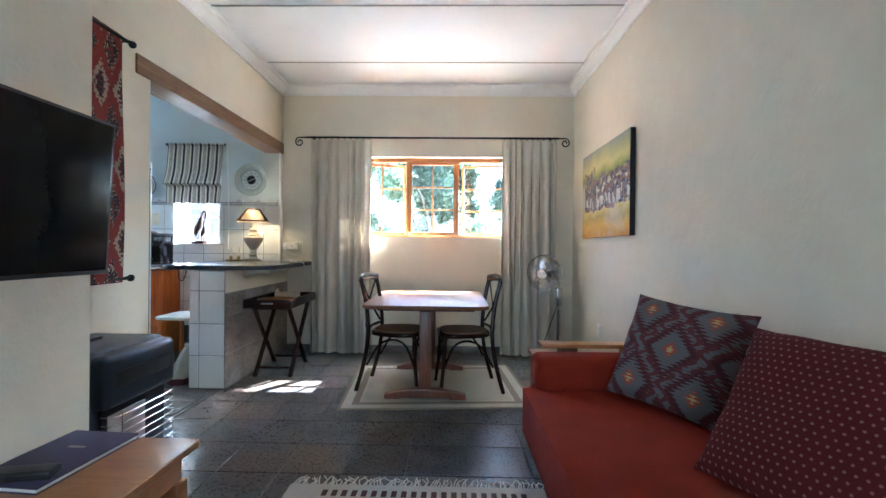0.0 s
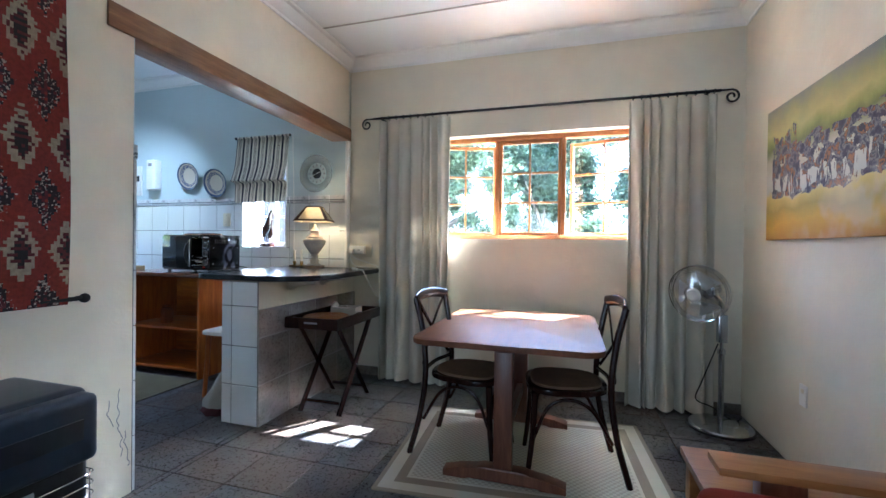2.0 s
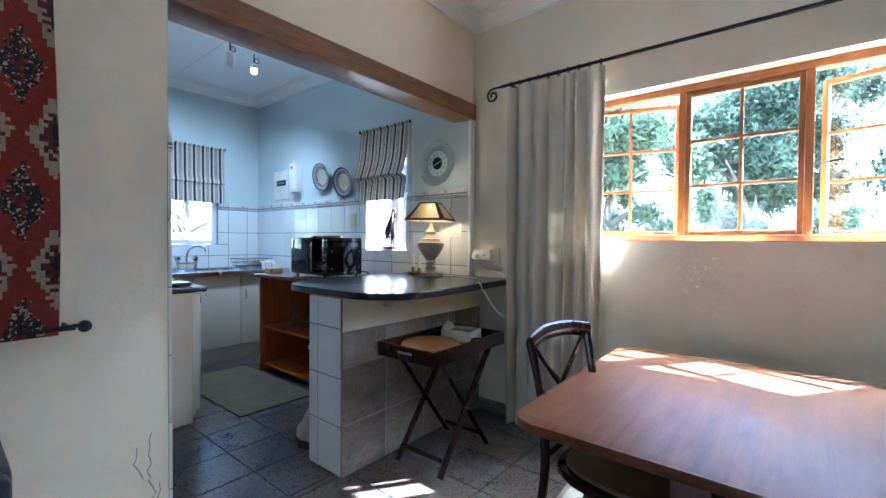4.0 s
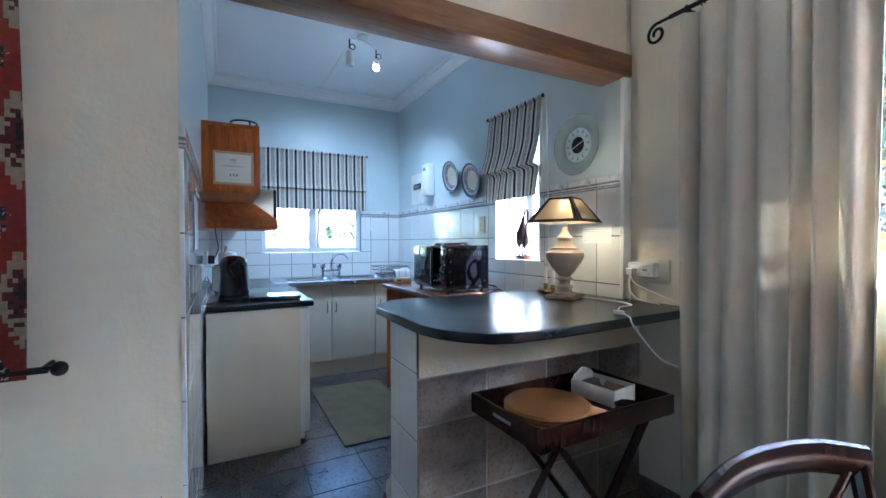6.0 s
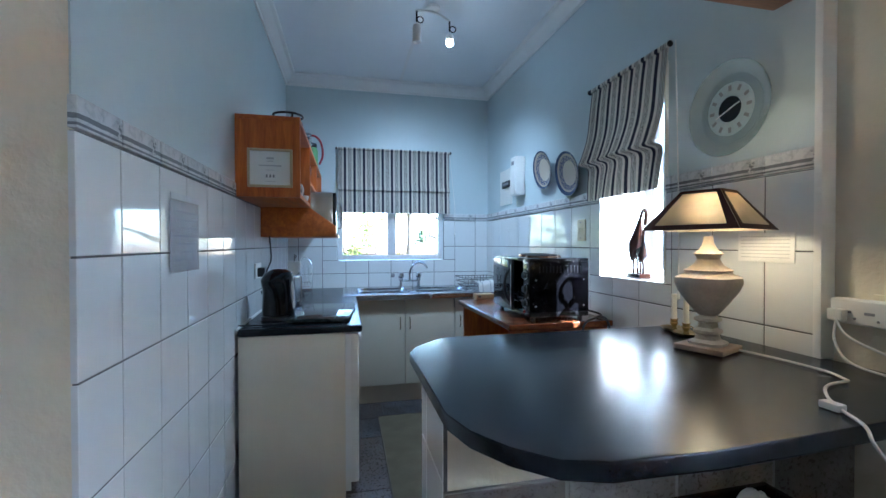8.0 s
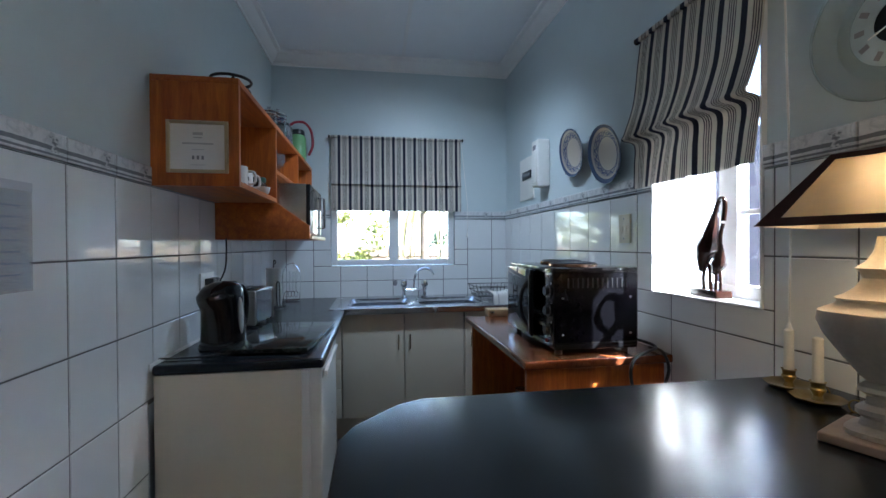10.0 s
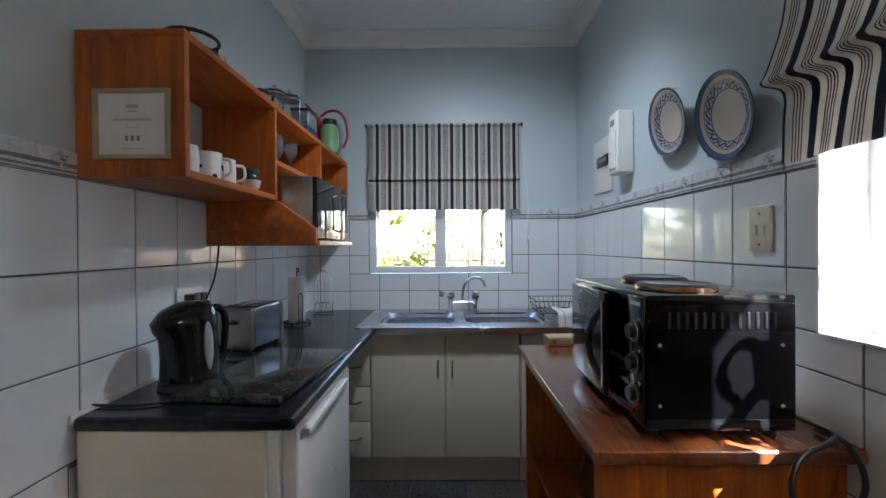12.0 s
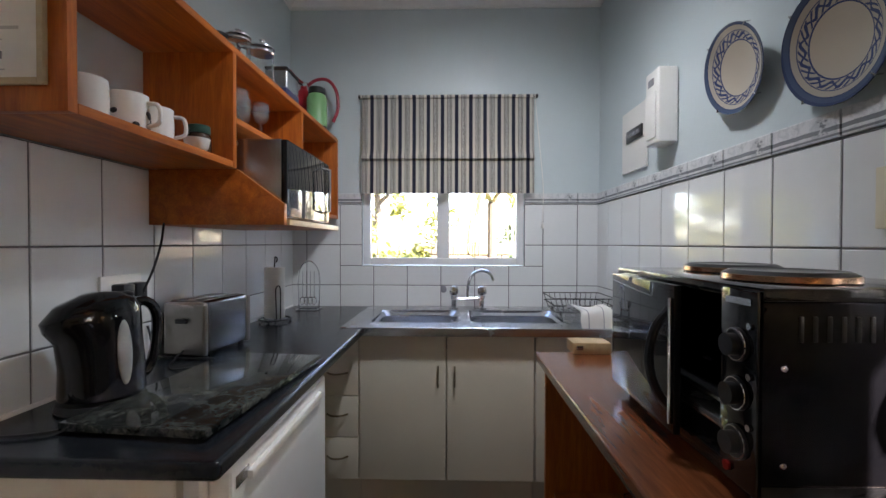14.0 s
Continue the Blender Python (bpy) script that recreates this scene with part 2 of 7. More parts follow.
def slate_mat(name, base, rust, spread):
    """Cloudy slate; spread says how far one tile differs from the next."""
    n = Nodes(name)
    r = n.random()
    v = n.coords((1, 1, 1), shift=n.math('MULTIPLY', r, 31.0))
    cloud, rusty, fine = n.noise(4.2, 5, 0.6, v, 0.2), n.noise(3.0, 5, 0.6, v, 0.3), n.noise(70, 5, 0.7, v)
    col = n.ramp(cloud, [(0.34, scaled(base, 0.5)), (0.5, base), (0.66, scaled(base, 1.75))])
    tone = n.math('ADD', n.math('MULTIPLY', rusty, 1.0 - spread), n.math('MULTIPLY', r, spread))
    col = n.mix(n.math('MULTIPLY', n.ramp(tone, [(0.42, (0, 0, 0)), (0.62, (1, 1, 1))]), 0.8), col, rust)
    col = n.mix(0.45, col, n.ramp(fine, [(0.25, (0.32, 0.32, 0.32)), (0.75, (0.68, 0.68, 0.68))]), 'OVERLAY')
    n.bump(fine, 0.10, 0.002)
    return n.done(col, n.math('ADD', 0.18, n.math('MULTIPLY', fine, 0.22)))


M_SLATE = slate_mat("slate_floor_tile", (0.052, 0.054, 0.060), (0.105, 0.074, 0.056), 0.25)
M_SLATEWALL = slate_mat("slate_wall_tile", (0.165, 0.150, 0.140), (0.215, 0.170, 0.140), 0.1)

# ---- setting: walls, floor, ceilings ----
XW, XE, YN, YS = -1.10, 2.00, 5.555, -2.0        # living room
KX, KS, KN = -4.25, 3.56, 5.52                   # kitchen west, south and north faces
HC, HK = 2.83, 2.88                              # ceilings


def structure(name, bm, mat, label, category="wall"):
    return solid(name, bm, mat, label, category, kind="structure")


floor = structure("floor", box(B(), -4.6, 2.2, -2.2, 5.8, -0.12, -0.006), M_GROUT, "dark slate tiled floor with thin grey joints", "floor")

# north wall with two windows
LW = (-0.36, 1.40, 1.225, 2.085)    # living window opening x0 x1 z0 z1
NW = (-2.25, -1.745, 1.13, 2.14)    # kitchen north window opening
WWY = (4.02, 5.05, 1.155, 1.98)     # kitchen west window opening
bm = B()
for x0, x1, z0, z1 in ((LW[1], 2.2, 0, 3.0), (XW, LW[0], 0, 3.0), (LW[0], LW[1], 0, LW[2]), (LW[0], LW[1], LW[3], 3.0)):
    box(bm, x0, x1, YN, YN + 0.25, z0, z1)
structure("wall_north", bm, M_CREAM, "cream plastered wall with a wooden casement window")
bm = B()
for x0, x1, z0, z1 in ((NW[1], XW, 0, 3.0), (-4.5, NW[0], 0, 3.0), (NW[0], NW[1], 0, NW[2]), (NW[0], NW[1], NW[3], 3.0)):
    box(bm, x0, x1, KN, YN + 0.25, z0, z1)
wall_kn = structure("wall_kitchen_north", bm, M_BLUE, "pale blue painted kitchen wall, white tiled below")
bm = B()
for y0, y1, z0, z1 in ((KS, WWY[0], 0, 3.0), (WWY[1], YN, 0, 3.0), (WWY[0], WWY[1], 0, WWY[2]), (WWY[0], WWY[1], WWY[3], 3.0)):
    box(bm, KX - 0.2, KX, y0, y1, z0, z1)
wall_kw = structure("wall_kitchen_west", bm, M_BLUE, "pale blue painted kitchen wall with a window over the sink")
wall_ks = structure("wall_kitchen_south", box(B(), -4.45, -1.25, KS - 0.15, KS, 0, 3.0), M_BLUE, "pale blue painted kitchen wall, white tiled below")
structure("wall_reveal", box(B(), -1.2495, -1.1005, KS + 0.0005, KS + 0.004, 1.60, 2.104), M_BLUE, "pale blue painted reveal of the kitchen opening")
structure("wall_east", box(B(), XE, XE + 0.2, YS, YN, 0, 3.0), M_CREAM, "uneven cream plastered wall")
structure("wall_west", box(B(), XW - 0.15, XW, 2.58, KS, 0, 3.0), M_CREAM, "uneven cream plastered wall with cracks by the opening")
structure("wall_pier", box(B(), XW - 0.15, -0.60, YS, 2.58, 0, 3.0, 0.012), M_CREAM, "cream plastered chimney pier beside the opening")
structure("wall_over_opening", box(B(), XW - 0.15, XW, KS, YN, 2.22, 3.0), M_CREAM, "cream plastered wall above the wooden beam")
bm = B()
for x0, x1, z0, z1 in ((-1.25, -0.6, 0, 3.0), (1.2, 2.2, 0, 3.0), (-0.6, 1.2, 2.1, 3.0)):
    box(bm, x0, x1, YS - 0.2, YS, z0, z1)
box(bm, -0.6, 1.2, YS - 0.2, YS - 0.15, 0, 2.1)
structure("wall_south", bm, M_CREAM, "cream plastered wall behind the sofa")
structure("ceiling", box(B(), XW - 0.02, XE + 0.02, YS - 0.02, YN + 0.02, HC, HC + 0.08), M_CEIL, "white board ceiling with thin cover strips", "ceiling")
structure("ceiling_kitchen", box(B(), KX - 0.02, XW - 0.15, KS - 0.02, KN + 0.02, HK, HK + 0.08), M_CEIL, "white board kitchen ceiling", "ceiling")
structure("roof", box(B(), -5.0, 2.7, -2.7, 6.4, 3.0, 3.12), M_GROUT, "plain flat roof", "roof")
# unseen board, its depth set to cut the sun patch in the living room
structure("eaves", box(B(), -5.0, 2.7, 5.81, 6.44, 2.60, 2.66), M_TRIM, "unseen white board added to trim the sun at the window", "eaves")

# beam over the opening
bm = box(B(), XW - 0.17, XW + 0.012, 3.44, YN - 0.002, 2.105, 2.218, 0.008)
structure("beam", bm, M_BEAM, "dark varnished wooden beam over the kitchen opening", "beam")


def cornice(name, x0, x1, y0, y1, h, label):
    """Moulded cornice round a room."""
    prof = [(0.0, 0.0), (0.012, 0.0), (0.014, 0.018), (0.03, 0.03), (0.05, 0.055), (0.062, 0.078), (0.085, 0.085), (0.09, 0.098), (0.09, 0.10), (0.0, 0.10)]
    bm = B()
    rings = []
    for cx, cy, sx, sy in ((x0, y0, 1, 1), (x1, y0, -1, 1), (x1, y1, -1, -1), (x0, y1, 1, -1)):
        rings.append([bm.verts.new((cx + sx * d, cy + sy * d, h - 0.10 + z)) for d, z in prof])
    for i in range(4):
        a, b = rings[i], rings[(i + 1) % 4]
        for k in range(len(prof)):
            m = (k + 1) % len(prof)
            bm.faces.new((a[k], a[m], b[m], b[k]))
    return structure(name, bm, M_TRIM, label, "cornice")


cornice("cornice_living", XW, XE, YS, YN, HC, "white moulded plaster cornice")
cornice("cornice_kitchen", KX, XW - 0.15, KS, KN, HK, "white moulded plaster cornice")
bm = B()
for y in (4.96, 4.04, 3.12, 2.2, 1.28, 0.36, -0.56, -1.48):
    box(bm, XW + 0.09, XE - 0.09, y - 0.006, y + 0.006, HC - 0.005, HC + 0.002)
structure("ceiling_strips", bm, plain("grey_joint_strip", (0.42, 0.41, 0.40), 0.7, vary=0.05), "thin grey joint strips across the ceiling", "trim")
structure("ceiling_strip_kitchen", box(B(), KX + 0.09, XW - 0.24, 4.60, 4.625, HK - 0.006, HK + 0.002), M_TRIM, "thin white cover strip", "trim")

# ---- windows ----
def pane_window(name, x0, x1, z0, z1, cols, rows, bar, mat, depth, label):
    """A glazed sash in the xz plane, its left bottom corner at the origin."""
    ob = thing(name, (0, 0, 0), label, "window", kind="structure")
    w, h = x1 - x0, z1 - z0
    s = 0.024
    bm = B()
    box(bm, 0, s, -depth / 2, depth / 2, 0, h, 0.004)
    box(bm, w - s, w, -depth / 2, depth / 2, 0, h, 0.004)
    box(bm, s, w - s, -depth / 2, depth / 2, 0, s, 0.004)
    box(bm, s, w - s, -depth / 2, depth / 2, h - s, h, 0.004)
    part("sash_frame", bm, mat, ob)
    iw, ih = w - 2 * s, h - 2 * s
    for k in range(1, cols):
        part("glazing_bar", box(B(), s + iw * k / cols - bar / 2, s + iw * k / cols + bar / 2, -depth / 3, depth / 3, s, h - s, 0.003), mat, ob)
    for k in range(1, rows):
        part("glazing_bar", box(B(), s, w - s, -depth / 3 - 0.001, depth / 3 + 0.001, s + ih * k / rows - bar / 2, s + ih * k / rows + bar / 2, 0.003), mat, ob)
    for i in range(cols):
        for j in range(rows):
            g = part("pane", box(B(), s + iw * i / cols, s + iw * (i + 1) / cols, -0.002, 0.002, s + ih * j / rows, s + ih * (j + 1) / rows), M_GLASS, ob)
            g.visible_shadow = False
    return ob


def window_living():
    ob = thing("window_1", (0, 0, 0), "orange-brown wooden casement window, both side sashes open", "window", kind="structure")
    x0, x1, z0, z1 = LW
    y0, y1 = YN + 0.085, YN + 0.15
    for a, b, c, d in ((x0, x0 + 0.035, z0, z1), (x1 - 0.035, x1, z0, z1), (0.222, 0.256, z0 + 0.035, z1 - 0.04), (0.759, 0.793, z0 + 0.035, z1 - 0.04)):
        part("jamb", box(B(), a, b, y0, y1, c, d, 0.005), M_WINDOW, ob)
    part("head", box(B(), x0 + 0.035, x1 - 0.035, y0, y1, z1 - 0.04, z1, 0.005), M_WINDOW, ob)
    part("window_sill", box(B(), x0 + 0.035, x1 - 0.035, y0 - 0.008, y1 + 0.03, z0, z0 + 0.035, 0.006), M_WINDOW, ob)
    h = z1 - z0 - 0.08
    mid = pane_window("window_sash", 0.257, 0.758, 0, h, 2, 3, 0.016, M_WINDOW, 0.04, "fixed wooden sash with six panes")
    mid.matrix_basis = pose(0.257, YN + 0.118, z0 + 0.037)
    left = pane_window("window_sash", 0, 0.535, 0, h, 2, 3, 0.016, M_WINDOW, 0.04, "open wooden sash with six panes")
    left.matrix_basis = pose(x0 + 0.036, YN + 0.15, z0 + 0.037, 0, 0, 15)
    right = pane_window("window_sash", 0, 0.56, 0, h, 2, 3, 0.016, M_WINDOW, 0.04, "open wooden sash with six panes")
    right.matrix_basis = pose(x1 - 0.036, YN + 0.15, z0 + 0.037, 0, 0, 180 - 18)
    for x, y, s in ((0.20, YN + 0.16, -1), (0.82, YN + 0.17, 1)):
        part("stay", tube(B(), [(x, y, 1.60), (x + s * 0.025, y - 0.06, 1.605), (x + s * 0.08, y - 0.07, 1.61)], 0.005), M_IRON, ob)
        part("stay", tube(B(), [(x, y - 0.02, z0 + 0.045), (x + s * 0.12, y + 0.03, z0 + 0.05)], 0.005), M_IRON, ob)


def slider_window(name, loc, w, h, rz, label, hang=0.0):
    """White two-light window in the local xz plane, outer corner at loc."""
    ob = thing(name, loc, label, "window", rz=rz, kind="structure")
    f, d = 0.045, 0.05
    for a, b, c, e in ((0, f, 0, h), (w - f, w, 0, h), (w / 2 - 0.04, w / 2 + 0.04, f, h - f)):
        part("window_frame", box(B(), a, b, -d / 2, d / 2, c, e, 0.004), M_ALU, ob)
    part("window_frame", box(B(), f, w - f, -d / 2, d / 2, 0, f, 0.004), M_ALU, ob)
    part("window_frame", box(B(), f, w - f, -d / 2, d / 2, h - f, h, 0.004), M_ALU, ob)
    for a, b in ((f, w / 2 - 0.04), (w / 2 + 0.04, w - f)):
        g = part("pane", box(B(), a, b, -0.002, 0.002, f, h - f), M_GLASS, ob)
        g.visible_shadow = False
        if hang:
            part("glazing_bar", box(B(), a, b, -0.014, 0.014, hang - 0.008, hang + 0.008, 0.002), M_ALU, ob)
    return ob


window_living()
slider_window("window_2", (KX - 0.05, WWY[0], WWY[2] + 0.005), WWY[1] - WWY[0], WWY[3] - WWY[2] - 0.01, 90, "white two-light window over the sink")
slider_window("window_3", (NW[0], KN + 0.13, NW[2] + 0.005), NW[1] - NW[0], NW[3] - NW[2] - 0.01, 0, "white two-light window in a deep reveal", 0.30)
# white reveal lining of the kitchen north window
bm = B()
box(bm, NW[0] - 0.001, NW[0] + 0.006, KN - 0.018, KN + 0.105, NW[2], NW[3])
box(bm, NW[1] - 0.006, NW[1] + 0.001, KN - 0.018, KN + 0.105, NW[2], NW[3])
box(bm, NW[0] + 0.006, NW[1] - 0.006, KN - 0.018, KN + 0.105, NW[2] - 0.001, NW[2] + 0.004)
structure("window_reveal", bm, M_TRIM, "white tiled window reveal", "trim")


# ---- soft furnishings on the windows ----
def curtain_mesh(x0, x1, z0, z1, folds, seed, depth=0.035, top_gather=0.8):
    rnd = random.Random(seed)
    nx, nz = folds * 14, 24
    ph = [rnd.uniform(-0.5, 0.5) for _ in range(folds + 2)]
    am = [rnd.uniform(0.6, 1.3) for _ in range(folds + 2)]
    bm = B()
    front, back = [], []
    for j in range(nz + 1):
        v = j / nz
        z = z0 + (z1 - z0) * v
        rf, rb = [], []
        for i in range(nx + 1):
            u = i / nx
            k = min(int(u * folds), folds)
            f = u * folds + 0.30 * math.sin(u * 8 + ph[1] * 9) + 0.14 * math.sin(u * 17 + ph[3] * 9) + 0.12 * math.sin(u * 9 + ph[0] * 5) * (1 - v)
            w = 1.25 - 2.6 * abs(math.sin(math.pi * f)) ** 0.7
            y = depth * (0.75 + 0.25 * math.sin(3.1 * f + ph[2] * 6)) * w * (0.6 + 0.4 * (1 - v))
            y += 0.012 * math.sin(5.1 * f + 3 * v + ph[1])
            if v > 0.95:
                y *= 0.6
            x = x0 + (x1 - x0) * u + 0.012 * math.sin(2.2 * f + 2 * v) * (1 - v)
            rf.append(bm.verts.new((x, y, z)))
            rb.append(bm.verts.new((x, y + 0.006, z)))
        front.append(rf)
        back.append(rb)
    for j in range(nz):
        for i in range(nx):
            bm.faces.new((front[j][i], front[j][i + 1], front[j + 1][i + 1], front[j + 1][i]))
            bm.faces.new((back[j][i], back[j + 1][i], back[j + 1][i + 1], back[j][i + 1]))
        for s in (0, nx):
            bm.faces.new((front[j][s], front[j + 1][s], back[j + 1][s], back[j][s]))
    for r in (0, nz):
        for i in range(nx):
            bm.faces.new((front[r][i], back[r][i], back[r][i + 1], front[r][i + 1]))
    return bm


ROD_Y, ROD_Z = YN - 0.095, 2.262
for x0, x1, seed in ((-0.76, -0.125, 3), (1.235, 1.80, 8)):
    c = solid("curtain", curtain_mesh(x0, x1, 0.012, 2.235, 7, seed, 0.044), M_CURTAIN, "long grey linen curtain hanging from an iron rod", "curtain", "window curtains")
    c.location.y = ROD_Y
rod = thing("curtain_rod", (0.5, ROD_Y, ROD_Z), "black wrought-iron curtain rod with scrolled ends", "curtain rod")
part("rod", cyl(B(), (-1.32, 0, 0), (1.32, 0, 0), 0.010), M_IRON, rod)
for s in (-1, 1):
    pts = []
    for k in range(40):
        a = k / 39
        r = 0.048 * (1 - 0.72 * a)
        pts.append((s * (1.385 + r * math.cos(math.pi / 2 - a * 8.2) * 1.0), 0, -0.048 + r * math.sin(math.pi / 2 - a * 8.2)))
    part("scroll", tube(B(), [(s * 1.31, 0, 0)] + pts, 0.007), M_IRON, rod)
    part("bracket", cyl(B(), (s * 1.25, 0, 0), (s * 1.25, 0.093, 0), 0.008), M_IRON, rod)
for x0, x1 in ((-0.74, -0.15), (1.26, 1.78)):
    for k in range(10):
        x = x0 + (x1 - x0) * k / 9 - 0.5
        pts = [(x, 0.017 * math.cos(a), -0.004 + 0.017 * math.sin(a)) for a in [2 * math.pi * i / 14 for i in range(14)]]
        part("ring", tube(B(), pts, 0.0028, 6, closed=True), M_IRON, rod)


def stripes_mat(name):
    """Ticking: navy bands, cream ground and thin triple lines along x."""
    n = Nodes(name)
    x = n.xyz()[0]
    f = n.math('FRACT', n.math('DIVIDE', n.math('ADD', x, 5.0), 0.0885))
    navy, cream, line = (0.03, 0.034, 0.06), (0.69, 0.65, 0.57), (0.11, 0.10, 0.11)
    stops = [(0.0, navy), (0.25, cream), (0.46, line), (0.505, cream), (0.555, line), (0.60, cream), (0.65, line), (0.70, cream), (0.75, line), (0.79, cream)]
    col = n.ramp(f, stops, 'CONSTANT')
    weave = n.noise(400, 2)
    col = n.mix(0.25, col, n.ramp(weave, [(0.3, (0.3, 0.3, 0.3)), (0.7, (0.75, 0.75, 0.75))]), 'OVERLAY')
    n.bump(weave, 0.15, 0.002)
    n.translucent(col, 0.34)
    return n.done(col, 0.9)


M_STRIPE = stripes_mat("striped_ticking")


def roman_blind(name, loc, rz, w, prof, label, sag=0.0):
    """prof: (out, z) from top to bottom, relative to the rail."""
    ob = thing(name, loc, label, "blind", "kitchen blinds", rz)
    pts = curve([(o, 0, z) for o, z in prof], 6)
    nx = 30
    bm = B()
    rows = []
    for k, p in enumerate(pts):
        v = k / (len(pts) - 1)
        row_f, row_b = [], []
        for i in range(nx + 1):
            u = i / nx
            x = w * (u - 0.5)
            wob = sag * math.sin(u * 3.1 * math.pi + 4 * v) * v
            row_f.append(bm.verts.new((x, -p.x - wob, p.z - 0.3 * abs(wob))))
            row_b.append(bm.verts.new((x, -p.x - wob + 0.004, p.z - 0.3 * abs(wob))))
        rows.append((row_f, row_b))
    for (a, b), (c, d) in zip(rows, rows[1:]):
        for i in range(nx):
            bm.faces.new((a[i], a[i + 1], c[i + 1], c[i]))
            bm.faces.new((b[i], d[i], d[i + 1], b[i + 1]))
        for s in (0, nx):
            bm.faces.new((a[s], c[s], d[s], b[s]))
    part("cloth", bm, M_STRIPE, ob)
    part("headrail", box(B(), -w / 2 - 0.012, w / 2 + 0.012, -0.020, 0.0, -0.020, 0.0, 0.003), M_STRIPE, ob, "head rail covered in the striped cloth")
    for x in (-w / 2 - 0.016, w / 2 + 0.016):
        part("rail_end", ball(B(), (x, -0.012, -0.010), 0.014, (0.6, 1, 1)), M_BLACK, ob, "dark rail end knob")
    return ob


roman_blind("roman_blind", (KX + 0.03, 4.565, 2.225), 90, 1.075,
            [(0.006, 0.0), (0.010, -0.15), (0.014, -0.33), (0.034, -0.385), (0.040, -0.40), (0.018, -0.41), (0.022, -0.5), (0.026, -0.615)],
            "navy and cream striped roman blind, half lowered")
roman_blind("roman_blind", (-2.0, KN - 0.03, 2.195), 0, 0.59,
            [(0.006, 0.0), (0.02, -0.12), (0.038, -0.28), (0.075, -0.40), (0.088, -0.435), (0.035, -0.455), (0.04, -0.54), (0.048, -0.635)],
            "navy and cream striped roman blind sagging in folds", 0.012)
for x, y, z0, z1 in ((-1.645, KN - 0.035, 1.08, 2.19),):
    cord = thing("blind_cord", (x, y, z0), "white blind cord with a small knob", "blind cord")
    part("cord", tube(B(), [(0, 0, 0.02), (0.004, 0, 0.3), (-0.003, 0, 0.56), (-0.02, 0, z1 - z0)], 0.0028, 6), M_WHITE, cord)
    part("knob", lathe(B(), [(0.003, 0.03), (0.008, 0.012), (0.009, 0.0), (0.004, -0.008)], 12), M_WHITE, cord)
cord = thing("blind_cord", (KX + 0.03, 5.16, 1.40), "white blind cord with a small knob", "blind cord")
part("cord", tube(B(), [(0, 0, 0.02), (0, 0.004, 0.2), (0, 0.0, 0.3), (0, -0.05, 0.8)], 0.0026, 6), M_WHITE, cord)
part("knob", lathe(B(), [(0.003, 0.03), (0.008, 0.012), (0.009, 0.0), (0.004, -0.008)], 12), M_WHITE, cord)

# ---- living room things ----
# dining table
tbl = thing("dining_table", (0.535, 4.63, 0), "mahogany trestle dining table with rounded corners", "table")
part("tabletop", slab(B(), rounded(-0.465, 0.465, -0.565, 0.565, 0.09), 0.672, 0.70, 0.006), M_TABLE, tbl)
part("apron", box(B(), -0.36, 0.36, -0.46, 0.46, 0.648, 0.671, 0.004), M_DARK, tbl)
for y in (-0.45, 0.30):
    part("column", box(B(), -0.045, 0.045, y - 0.03, y + 0.03, 0.075, 0.648, 0.005), M_MAHOG, tbl)
    bm = slab(B(), [(-0.30, 0.0), (-0.19, 0.0), (-0.17, 0.018), (0.17, 0.018), (0.19, 0.0), (0.30, 0.0), (0.30, 0.035), (0.22, 0.055), (0.14, 0.066), (0.10, 0.078), (-0.10, 0.078), (-0.14, 0.066), (-0.22, 0.055), (-0.30, 0.035)], -0.035, 0.035, 0.004)
    turned(bm, Matrix.Translation((0, y, 0)) @ Matrix.Rotation(radians(90), 4, 'X'))
    part("foot", bm, M_MAHOG, tbl)
part("stretcher", box(B(), -0.018, 0.018, -0.42, 0.27, 0.20, 0.27, 0.004), M_MAHOG, tbl)


